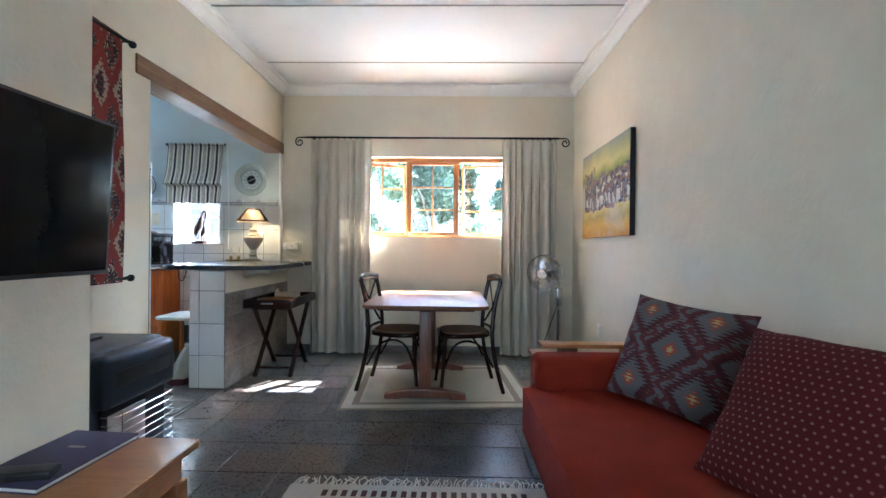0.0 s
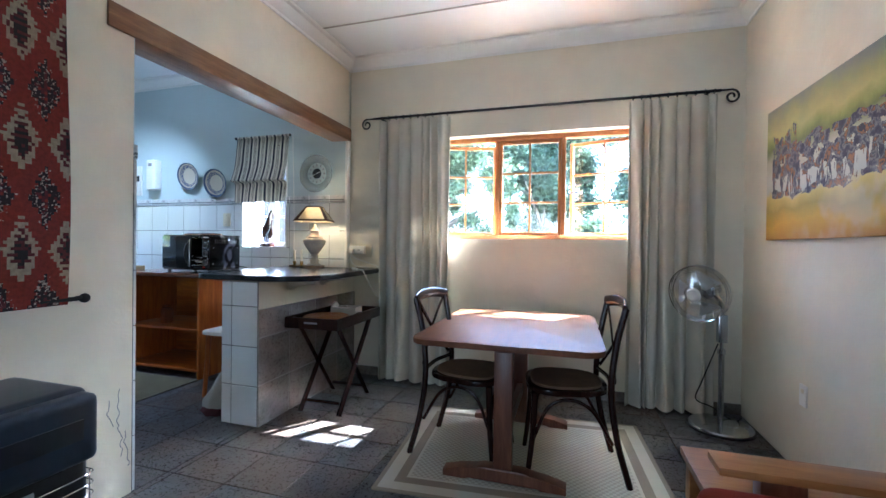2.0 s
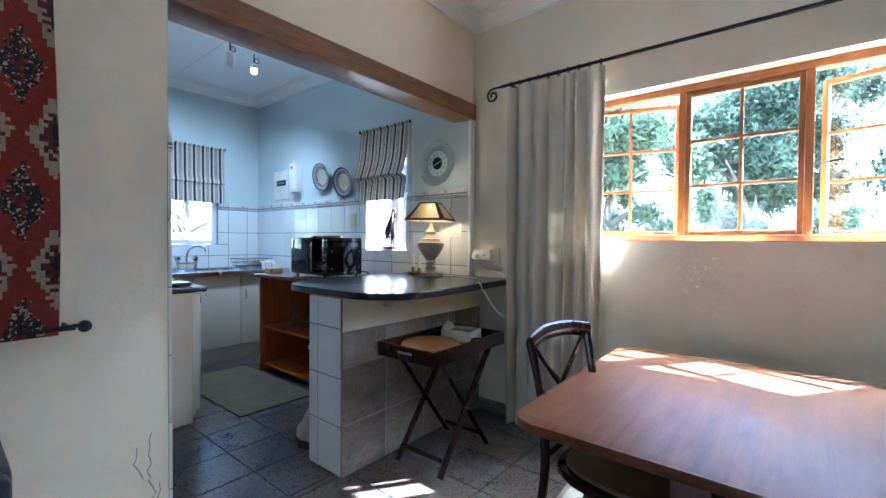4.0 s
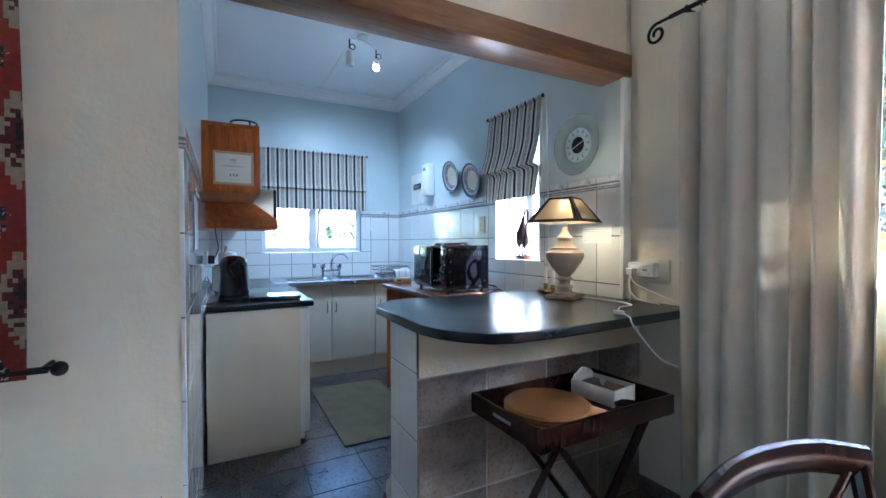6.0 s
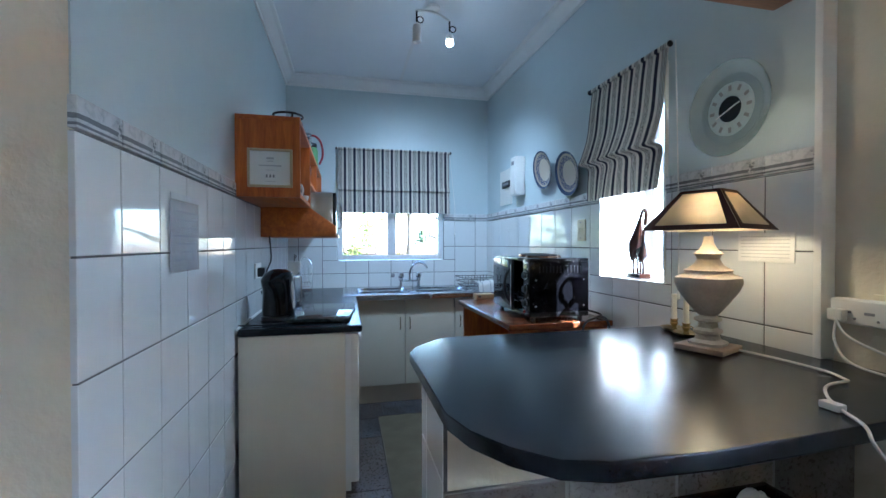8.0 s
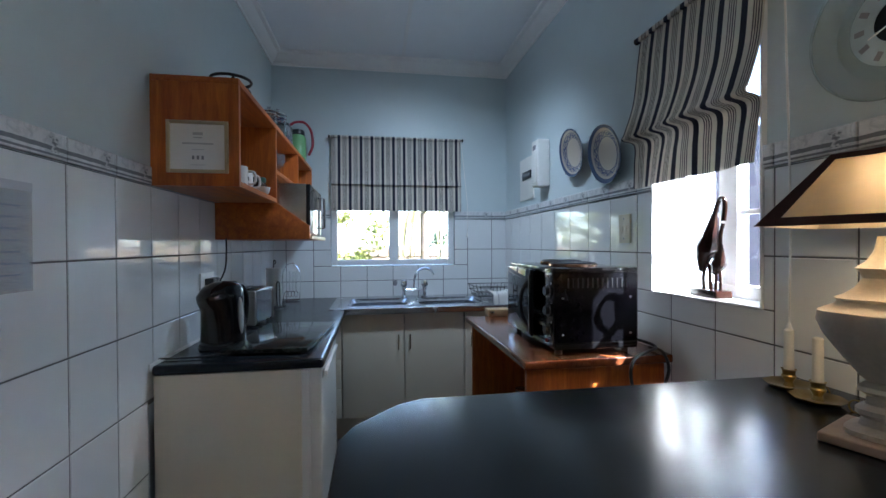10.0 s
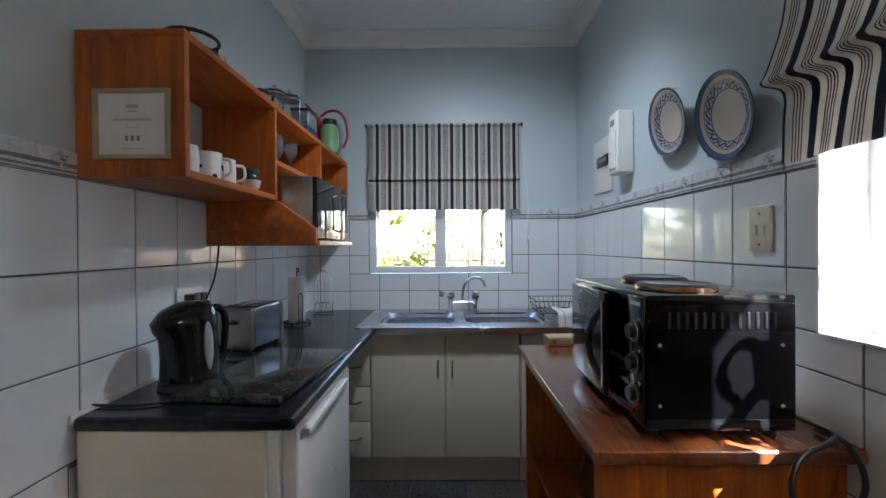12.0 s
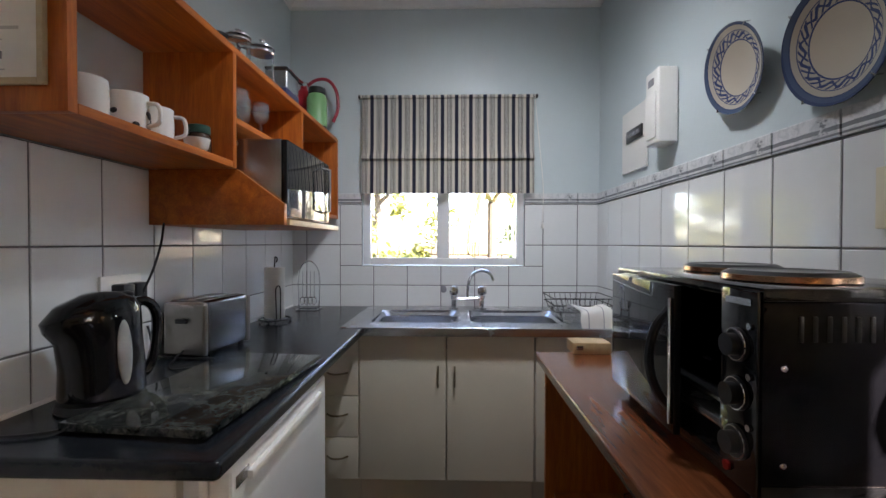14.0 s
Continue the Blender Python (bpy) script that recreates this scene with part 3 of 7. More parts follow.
def dining_chair(loc, rz, label):
    ob = thing("dining_chair", loc, label, "chair", "chairs at the dining table", rz)
    # seat ring and pad: facing +x
    out = []
    for k in range(40):
        a = 2 * math.pi * k / 40
        c, s = math.cos(a), math.sin(a)
        r = 1 / (abs(c) ** 3.2 + abs(s) ** 3.2) ** (1 / 3.2)
        out.append((0.205 * r * c, (0.195 + 0.018 * c) * r * s))
    part("seat_frame", slab(B(), out, 0.425, 0.452, 0.006), M_DARK, ob)
    part("seat", slab(B(), [(x * 0.87, y * 0.87) for x, y in out], 0.4525, 0.466, 0.006, 3), M_SEATPAD, ob, "brown woven seat pad")
    for s in (-1, 1):
        part("leg", tube(B(), curve([(0.165, s * 0.155, 0.424), (0.175, s * 0.165, 0.22), (0.20, s * 0.18, 0.0)], 8), [0.017 - 0.004 * k / 16 for k in range(17)], 10), M_DARK, ob)
        part("leg", tube(B(), curve([(-0.285, s * 0.19, 0.0), (-0.225, s * 0.185, 0.22), (-0.195, s * 0.18, 0.45), (-0.215, s * 0.178, 0.68), (-0.255, s * 0.19, 0.865)], 8), 0.016, 10), M_DARK, ob)
        arch = [(0.168, s * 0.160, 0.20), (0.10, s * 0.163, 0.355), (0.0, s * 0.165, 0.40), (-0.11, s * 0.17, 0.355), (-0.205, s * 0.18, 0.20)]
        part("brace", tube(B(), curve(arch, 6), 0.009, 8), M_DARK, ob)
    arch = [(0.168, -0.155, 0.20), (0.172, -0.09, 0.355), (0.172, 0.0, 0.395), (0.172, 0.09, 0.355), (0.168, 0.155, 0.20)]
    part("brace", tube(B(), curve(arch, 6), 0.009, 8), M_DARK, ob)
    rail = [(-0.248, -0.200, 0.855), (-0.272, -0.10, 0.872), (-0.280, 0, 0.876), (-0.272, 0.10, 0.872), (-0.248, 0.200, 0.855)]
    part("top_rail", tube(B(), curve(rail, 8), 0.03, 12, (0.45, 1.0)), M_DARK, ob)
    for s in (-1, 1):
        part("cross_slat", tube(B(), curve([(-0.252, s * 0.165, 0.845), (-0.245 - 0.006 * s, 0, 0.665), (-0.215, -s * 0.172, 0.50)], 10), 0.013, 8, (0.4, 1.0)), M_DARK, ob)
    part("back_rail", tube(B(), curve([(-0.198, -0.178, 0.478), (-0.215, 0, 0.482), (-0.198, 0.178, 0.478)], 8), 0.011, 8), M_DARK, ob)
    return ob


M_SEATPAD = plain("brown_seat_weave", (0.17, 0.095, 0.05), 0.7, vary=0.25, scale=20, fine=200, bump=0.3)
dining_chair((0.30, 4.46, 0.006), -8, "dark bentwood cross-back chair with brown seat, pushed under the table")
dining_chair((0.82, 4.45, 0.006), 188, "dark bentwood cross-back chair with brown seat, turned slightly from the table")


# rug under the dining table
def rug_mat(name):
    n = Nodes(name)
    fleck = n.nt.nodes.new("ShaderNodeTexChecker")
    fleck.inputs["Scale"].default_value = 62
    n.nt.links.new(n.coords((1, 1, 1)), fleck.inputs[0])
    x, y = n.xyz()[0], n.xyz()[1]
    dx = n.math("SUBTRACT", 0.70, n.math('ABSOLUTE', x))
    dy = n.math("SUBTRACT", 0.545, n.math('ABSOLUTE', y))
    d = n.math('MINIMUM', dx, dy)
    field = n.mix(fleck.outputs[1], (0.50, 0.46, 0.38), (0.36, 0.33, 0.28))
    band = n.ramp(d, [(0.0, (0.27, 0.23, 0.18)), (0.022, (0.50, 0.46, 0.38)), (0.085, (0.25, 0.21, 0.165)), (0.135, (0.52, 0.48, 0.40)), (0.152, (0.5, 0.5, 0.5))], 'CONSTANT')
    col = n.mix(n.math('GREATER_THAN', d, 0.152), band, field)
    fine = n.noise(180, 3)
    n.bump(n.math('ADD', fine, n.math('MULTIPLY', fleck.outputs[1], 0.5)), 0.4, 0.004)
    return n.done(n.mix(0.2, col, n.ramp(n.noise(4), [(0.3, (0.35, 0.35, 0.35)), (0.7, (0.65, 0.65, 0.65))]), 'OVERLAY'), 0.95)


bm = slab(B(), rounded(-0.70, 0.70, -0.545, 0.545, 0.01, 2), 0.0, 0.006, 0.002)
solid("area_rug", bm, rug_mat("woven_border_rug"), "beige woven rug with a brown border band", "rug", at=(0.605, 4.515, 0.0), rz=4)

# pedestal fan
fan = thing("pedestal_fan", (1.785, 5.25, 0), "silver pedestal fan standing in the corner", "fan")
part("base", lathe(B(), [(0.183, 0.0), (0.188, 0.012), (0.178, 0.028), (0.11, 0.038), (0.03, 0.045)], 40), M_STEEL, fan)
part("base_rim", lathe(B(), [(0.181, 0.0), (0.195, 0.004), (0.195, 0.014), (0.185, 0.018)], 40), M_BLACK, fan)
part("pole", cyl(B(), (0, 0, 0.03), (0, 0, 0.50), 0.017), M_STEEL, fan)
part("collar", lathe(B(), [(0.018, 0.48), (0.024, 0.485), (0.024, 0.515), (0.014, 0.52)], 20), M_CHROME, fan)
part("pole", cyl(B(), (0, 0, 0.50), (0, 0, 0.80), 0.011), M_CHROME, fan)
part("control_box", box(B(), -0.027, 0.027, -0.03, 0.026, 0.56, 0.74, 0.008), M_STEEL, fan)
head = part("motor", turned(lathe(B(), [(0.015, -0.10), (0.045, -0.09), (0.055, -0.04), (0.055, 0.02), (0.03, 0.03)], 20), Matrix.Identity(4)), M_STEEL, fan)
HEAD = Matrix.Translation((-0.15, -0.10, 0.885)) @ Matrix.Rotation(radians(-42), 4, 'Z') @ Matrix.Rotation(radians(97), 4, 'X') @ Matrix.Scale(0.94, 4)
head.data.transform(HEAD @ Matrix.Translation((0, 0, -0.09)))
part("neck", tube(B(), curve([(0, 0, 0.78), (-0.03, -0.005, 0.85), (-0.10, -0.02, 0.885)], 6), 0.017), M_STEEL, fan)
M_BLADE = glass("smoky_blade", (0.75, 0.77, 0.80), 0.35)
for k in range(3):
    bm = B()
    a0 = 2 * math.pi * k / 3 + 0.5
    rows = []
    for i in range(9):
        u = i / 8
        r = 0.035 + 0.125 * u
        w = (0.25 + 0.75 * math.sin(min(1, u * 1.3) * math.pi / 2)) * 1.1
        rows.append([bm.verts.new((r * math.cos(a0 + w * s), r * math.sin(a0 + w * s), 0.012 + 0.03 * s * (1 - 0.3 * u) - d)) for d in (0, 0.002) for s in (0, 1)])
    for a, b in zip(rows, rows[1:]):
        for i, j in ((0, 1), (1, 3), (3, 2), (2, 0)):
            bm.faces.new((a[i], a[j], b[j], b[i]))
    for r in (rows[0], rows[-1]):
        bm.faces.new((r[0], r[1], r[3], r[2]))
    turned(bm, HEAD)
    part("blade", bm, M_BLADE, fan, "smoky translucent blade")
bm = B()
for r, z in ((0.19, 0.03), (0.188, 0.055), (0.188, 0.0), (0.15, 0.078), (0.06, 0.09), (0.15, -0.03)):
    tube(bm, [(r * math.cos(a), r * math.sin(a), z) for a in [2 * math.pi * i / 40 for i in range(40)]], 0.003 if r > 0.185 else 0.0014, 5, closed=True)
for k in range(54):
    a = 2 * math.pi * k / 54
    for prof in ([(0.04, 0.09), (0.11, 0.088), (0.165, 0.072), (0.19, 0.03)], [(0.05, -0.045), (0.13, -0.04), (0.18, -0.012), (0.19, 0.03)]):
        tube(bm, [(r * math.cos(a + 0.12 * r / 0.19), r * math.sin(a + 0.12 * r / 0.19), z) for r, z in prof], 0.0010, 3)
turned(bm, HEAD)
part("grille", bm, M_CHROME, fan, "fine chrome wire grille")
bm = lathe(B(), [(0.046, 0.086), (0.046, 0.096), (0.036, 0.104), (0.0, 0.106)], 24)
turned(bm, HEAD)
part("badge", bm, M_WHITE, fan)
part("cord", tube(B(), curve([(-0.02, 0.0, 0.55), (-0.10, 0.02, 0.30), (-0.13, 0.05, 0.16), (-0.02, 0.10, 0.10), (0.10, 0.08, 0.03), (0.14, 0.06, 0.06)], 8), 0.004, 6), M_BLACK, fan)

# painting on the east wall
def painting_mat(name):
    n = Nodes(name)
    y, z = n.xyz()[1], n.xyz()[2]
    u, v = n.math('DIVIDE', y, 1.06), n.math('DIVIDE', z, 0.755)
    wob = n.math('MULTIPLY', n.math('SUBTRACT', n.noise(5, 5, 0.6), 0.5), 0.22)
    vv = n.math('ADD', v, wob)
    ground = n.ramp(vv, [(0.0, (0.60, 0.28, 0.05)), (0.12, (0.68, 0.42, 0.05)), (0.22, (0.45, 0.33, 0.06)), (0.30, (0.66, 0.52, 0.14)), (0.36, (0.55, 0.55, 0.48)), (0.44, (0.62, 0.60, 0.50)), (0.58, (0.55, 0.50, 0.34)), (0.68, (0.20, 0.22, 0.06)), (0.73, (0.36, 0.36, 0.09)), (0.80, (0.56, 0.50, 0.18)), (0.90, (0.40, 0.38, 0.17)), (1.0, (0.27, 0.27, 0.25))])
    def band(x, mid, half):
        return n.math('LESS_THAN', n.math('ABSOLUTE', n.math('SUBTRACT', x, mid)), half)
    streak = n.noise(8, 3, 0.6, n.coords((1, 3.4, 0.6)), 0.3)
    blob = n.noise(11, 3, 0.55, n.coords((1, 1.0, 1.5)))
    legs = n.math('MULTIPLY', n.math('GREATER_THAN', streak, 0.50), band(vv, 0.43, 0.10))
    bodies = n.math('MULTIPLY', n.math('GREATER_THAN', blob, 0.43), band(vv, 0.57, 0.11))
    riders = n.math('MULTIPLY', n.math('GREATER_THAN', streak, 0.50), n.math('MULTIPLY', band(vv, 0.68, 0.10), band(u, 0.80, 0.12)))
    shade_line = n.math('MULTIPLY', n.math('GREATER_THAN', blob, 0.45), band(vv, 0.335, 0.025))
    herd = n.math('MULTIPLY', n.math('MAXIMUM', n.math('MAXIMUM', legs, bodies), n.math('MAXIMUM', riders, shade_line)), n.math('LESS_THAN', u, 0.93))
    dark = n.ramp(n.noise(19, 3), [(0.30, (0.03, 0.025, 0.05)), (0.44, (0.08, 0.07, 0.10)), (0.50, (0.26, 0.24, 0.22)), (0.54, (0.06, 0.05, 0.07)), (0.60, (0.40, 0.16, 0.05)), (0.66, (0.05, 0.04, 0.05))])
    col = n.mix(herd, ground, dark)
    pale = n.math('MULTIPLY', n.ramp(n.noise(4, 3, 0.6), [(0.46, (0, 0, 0)), (0.58, (1, 1, 1))]), n.ramp(n.math('ADD', u, vv), [(0.55, (1, 1, 1)), (0.80, (0, 0, 0))]))
    col = n.mix(n.math('MULTIPLY', pale, 0.3), col, (0.66, 0.66, 0.60))
    n.bump(n.noise(90, 3), 0.2, 0.003)
    return n.done(col, 0.55)


pic = thing("painting", (XE - 0.03, 4.03, 1.22), "square canvas painting of a herd in a yellow landscape", "painting")
part("canvas", box(B(), -0.012, 0.026, 0.002, 1.06, 0, 0.755, 0.003), painting_mat("painted_canvas"), pic)
part("canvas_edge", box(B(), -0.0115, 0.026, -0.004, 0.001, 0.0, 0.755, 0.001), M_BLACK, pic, "black painted canvas edge")

socket = thing("wall_socket", (XE - 0.004, 4.72, 0.415), "white single wall socket low on the wall", "socket")
part("plate", box(B(), -0.004, 0.004, -0.035, 0.035, -0.055, 0.055, 0.003), M_WHITE, socket)
part("switch", box(B(), -0.008, -0.004, -0.012, 0.012, 0.012, 0.034, 0.002), M_IVORY, socket)


# sofa with wooden frame
def kilim_mat(name):
    n = Nodes(name)
    u, v = n.xyz()[0], n.xyz()[1]
    p = 0.265
    a = n.math('ADD', n.math('DIVIDE', u, p), 10.0)
    b = n.math('ADD', n.math('DIVIDE', v, p * 1.25), 10.0)
    s = n.math('SNAP', n.math('MULTIPLY', n.math('SINE', n.math('MULTIPLY', v, 210.0)), 0.05), 0.02)
    ca = n.math('ABSOLUTE', n.math('SUBTRACT', n.math('FRACT', a), 0.5))
    cb = n.math('ABSOLUTE', n.math('SUBTRACT', n.math('FRACT', b), 0.5))
    d = n.math('ADD', n.math('ADD', ca, cb), s)
    red, blue, mar, orange, cream = (0.105, 0.026, 0.030), (0.125, 0.120, 0.125), (0.070, 0.016, 0.022), (0.34, 0.07, 0.035), (0.50, 0.34, 0.15)
    ea = n.math('SUBTRACT', 0.5, ca)
    eb = n.math('SUBTRACT', 0.5, cb)
    saw = n.math('MULTIPLY', n.math('PINGPONG', n.math('ADD', v, 4.0), 0.007), 11.0)
    bars = n.math('MULTIPLY', n.math('GREATER_THAN', n.math('SINE', n.math('MULTIPLY', v, 420.0)), 0.2), 0.035)
    d1 = n.math('ADD', n.math('ADD', n.math('MULTIPLY', ca, 0.92), cb), saw)
    d2 = n.math('ADD', n.math('ADD', n.math('MULTIPLY', ea, 0.92), eb), saw)
    d = n.math('MINIMUM', d1, d2)
    col = n.ramp(n.math('ADD', d, bars), [(0.0, cream), (0.10, orange), (0.155, blue), (0.33, mar), (0.43, red), (0.47, blue), (0.60, mar)], 'CONSTANT')
    hook = n.math('SINE', n.math('ADD', n.math('MULTIPLY', u, 105.0), n.math('MULTIPLY', n.math('SINE', n.math('MULTIPLY', v, 75.0)), 2.6)))
    col = n.mix(n.math('MULTIPLY', n.math('GREATER_THAN', hook, 0.25), n.math('GREATER_THAN', d, 0.40)), col, red)
    w = n.noise(300, 2)
    n.bump(w, 0.35, 0.003)
    return n.done(n.mix(0.35, col, n.ramp(w, [(0.3, (0.3, 0.3, 0.3)), (0.7, (0.7, 0.7, 0.7))]), 'OVERLAY'), 0.95)


def dots_mat(name):
    n = Nodes(name)
    u, v = n.xyz()[0], n.xyz()[1]
    p = 0.0205
    row = n.math('FLOOR', n.math('DIVIDE', v, p))
    sh = n.math('MULTIPLY', n.math('FRACT', n.math('MULTIPLY', row, 0.5)), p)
    a = n.math('SUBTRACT', n.math('FRACT', n.math('ADD', n.math('DIVIDE', n.math('ADD', u, sh), p), 50.0)), 0.5)
    b = n.math('SUBTRACT', n.math('FRACT', n.math('ADD', n.math('DIVIDE', v, p), 50.0)), 0.5)
    d = n.math('SQRT', n.math('ADD', n.math('POWER', a, 2.0), n.math('POWER', b, 2.0)))
    d = n.math('ADD', d, n.math('MULTIPLY', n.math('SUBTRACT', n.noise(160, 2), 0.5), 0.15))
    col = n.ramp(d, [(0.0, (0.25, 0.15, 0.14)), (0.14, (0.19, 0.08, 0.075)), (0.22, (0.085, 0.012, 0.013))])
    n.bump(n.noise(260, 2), 0.35, 0.003)
    return n.done(col, 0.92, 0.0, Specular_IOR_Level=0.2)


def cushion(bm, w, h, puff, n=22):
    """A square scatter cushion lying in xy, with pinched corners."""
    def z(u, v):
        return puff * max(0.0, (1 - u ** 4) * (1 - v ** 4)) ** 0.55
    grid = {}
    for side in (1, -1):
        for i in range(n + 1):
            for j in range(n + 1):
                u, v = 2 * i / n - 1, 2 * j / n - 1
                edge = i in (0, n) or j in (0, n)
                if edge and side < 0:
                    grid[side, i, j] = grid[1, i, j]
                    continue
                pin = 1 - 0.07 * (1 - v * v) * abs(u) ** 3
                pjn = 1 - 0.07 * (1 - u * u) * abs(v) ** 3
                zz = side * z(u, v) + 0.006 * noise.noise(Vector((3 * u, 3 * v, side)))
                grid[side, i, j] = bm.verts.new((w / 2 * u * pin, h / 2 * v * pjn, zz))
        for i in range(n):
            for j in range(n):
                q = [grid[side, i, j], grid[side, i + 1, j], grid[side, i + 1, j + 1], grid[side, i, j + 1]]
                bm.faces.new(q if side > 0 else q[::-1])
    return bm


sofa = thing("sofa", (1.5, 2.2, 0), "rust-red upholstered sofa with a wooden frame and armrest", "sofa")
part("seat_mattress", slab(B(), [(x, y) for x, y in rounded(-0.42, 0.44, -1.15, 1.00, 0.05)], 0.22, 0.43, 0.045, 4), M_RED, sofa)
part("seat_frame", box(B(), -0.34, 0.44, -1.12, 0.98, 0.14, 0.219, 0.006), M_TEAK, sofa)
bm = box(B(), 0.35, 0.43, -1.12, 0.98, 0.432, 0.70, 0.035, 4)
part("back_mattress", bm, M_RED, sofa)
part("back_rail", box(B(), 0.432, 0.475, -1.15, 1.15, 0.72, 0.775, 0.006), M_TEAK, sofa)
for y in (-1.1, 0.0, 1.1):
    part("back_post", box(B(), 0.436, 0.474, y - 0.03, y + 0.03, 0.0, 0.7195, 0.004), M_TEAK, sofa)
bm = box(B(), -0.36, 0.25, 0.93, 1.11, 0.40, 0.585, 0.06, 5)
part("bolster", bm, M_RED, sofa)
part("arm_plank", box(B(), -0.29, 0.34, 1.135, 1.235, 0.585, 0.607, 0.006), M_TEAK, sofa)
for x in (-0.14, 0.2):
    part("arm_block", box(B(), x - 0.05, x + 0.05, 1.16, 1.21, 0.505, 0.5845, 0.003), M_MAHOG, sofa)
part("side_shelf", box(B(), -0.30, 0.44, 1.125, 1.49, 0.478, 0.504, 0.006), M_TEAK, sofa)
for x in (-0.26, 0.38):
    for y in (1.16, 1.45):
        part("leg", box(B(), x - 0.025, x + 0.025, y - 0.025, y + 0.025, 0.0, 0.4775, 0.004), M_TEAK, sofa)
part("shelf_rail", box(B(), -0.255, 0.375, 1.44, 1.46, 0.40, 0.477, 0.003), M_TEAK, sofa)
for x in (-0.30, 0.40):
    part("leg", box(B(), x - 0.03, x + 0.03, -1.08, -1.02, 0.0, 0.1395, 0.004), M_TEAK, sofa)
    part("leg", box(B(), x - 0.03, x + 0.03, 0.88, 0.94, 0.0, 0.1395, 0.004), M_TEAK, sofa)

ob = solid("cushion", cushion(B(), 0.50, 0.50, 0.085), kilim_mat("kilim_weave"), "square grey and maroon kilim-patterned scatter cushion", "cushion", "cushions on the sofa")
ob.matrix_basis = pose(1.70, 2.90, 0.66, 62, 5, -52)
ob = solid("cushion", cushion(B(), 0.66, 0.50, 0.10), dots_mat("dotted_maroon_weave"), "large maroon cushion with small grey dots", "cushion", "cushions on the sofa")
ob.matrix_basis = pose(1.72, 2.10, 0.665, 55, 0, -66)

# fringed rug before the sofa
def kelim_rug_mat(name):
    n = Nodes(name)
    x, y = n.xyz()[0], n.xyz()[1]
    edge = n.math('LESS_THAN', n.math('ABSOLUTE', n.math('SUBTRACT', x, 0.02)), 0.47)
    band = n.math('LESS_THAN', n.math('ABSOLUTE', n.math('SUBTRACT', n.math('ADD', n.math('MODULO', n.math('ADD', y, 10.0), 0.5), 0.0), 0.45)), 0.024)
    chk = n.math('GREATER_THAN', n.math('FRACT', n.math('DIVIDE', n.math('ADD', x, 5.0), 0.045)), 0.45)
    f = n.noise(160, 3)
    col = n.mix(n.math('MULTIPLY', n.math('MULTIPLY', band, edge), chk), n.ramp(f, [(0.3, (0.40, 0.36, 0.31)), (0.7, (0.56, 0.52, 0.46))]), (0.06, 0.02, 0.02))
    n.bump(f, 0.4, 0.004)
    return n.done(col, 0.95)


rug = thing("fringed_rug", (0.58, 2.0, 0.0), "pale woven rug with dark checked bands and a fringe", "rug")
part("weave", slab(B(), rounded(-0.60, 0.58, -1.0, 1.02, 0.008, 2), 0.0, 0.007, 0.002), kelim_rug_mat("checked_weave"), rug)
rnd = random.Random(5)
bm = B()
for k in range(86):
    x = -0.59 + 1.16 * k / 85
    l = rnd.uniform(0.045, 0.075)
    tube(bm, [(x, 1.018, 0.004), (x + rnd.uniform(-0.02, 0.02), 1.02 + l * 0.5, 0.006), (x + rnd.uniform(-0.03, 0.03), 1.02 + l, 0.004)], 0.0028, 5)
part("fringe", bm, M_CURTAIN, rug)

# television on its arm
M_SCREEN = plain("switched_off_screen", (0.006, 0.006, 0.007), 0.18, vary=0.1, bump=0.0, Specular_IOR_Level=0.12)
tv = thing("television", (-0.375, 1.94, 1.262), "flat black television on a wall bracket", "television")
turn = Matrix.Rotation(radians(3), 4, 'Y')
part("casing", turned(box(B(), -0.02, 0.02, -0.43, 0.43, -0.235, 0.235, 0.005), turn), M_BLACK, tv)
part("screen", turned(box(B(), 0.0205, 0.022, -0.42, 0.42, -0.222, 0.225, 0.0005), turn), M_SCREEN, tv, "dark switched-off screen")
part("bracket", box(B(), -0.18, -0.02, -0.06, 0.06, -0.10, 0.10, 0.004), M_IRON, tv)

# coffee table with book and remote
ct = thing("side_table", (-0.36, 2.08, 0), "honey-coloured wooden side table with a moulded top", "table")
part("tabletop", slab(B(), rounded(-0.23, 0.22, -0.42, 0.42, 0.012, 3), 0.425, 0.45, 0.006, 3), M_TEAK, ct)
part("apron", box(B(), -0.19, 0.18, -0.38, 0.38, 0.33, 0.4245, 0.003), M_TEAK, ct)
for x in (-0.17, 0.165):
    for y in (-0.365, 0.365):
        part("leg", box(B(), x - 0.028, x + 0.028, y - 0.028, y + 0.028, 0, 0.3295, 0.004), M_TEAK, ct)
M_PURPLE = plain("purple_cover", (0.055, 0.045, 0.10), 0.5, vary=0.1)
bk = thing("book", (-0.48, 2.33, 0.4505), "large purple book lying on the table", "book", rz=-4)
part("pages", box(B(), -0.115, 0.112, -0.165, 0.165, 0.002, 0.013), M_PAPER, bk)
part("cover", box(B(), -0.12, 0.118, -0.17, 0.17, 0.0132, 0.0165, 0.001), M_PURPLE, bk)
part("cover", box(B(), -0.12, 0.118, -0.17, 0.17, 0.0, 0.0018), M_PURPLE, bk)
part("title", box(B(), -0.03, 0.03, 0.05, 0.065, 0.0166, 0.0169), M_STEEL, bk, "small grey title bar")
rc = solid("remote_control", box(B(), -0.095, 0.095, -0.027, 0.027, 0, 0.026, 0.009, 4), M_BLACK, "black remote control lying on a book", "remote control", at=(-0.475, 2.20, 0.4672), rz=12)

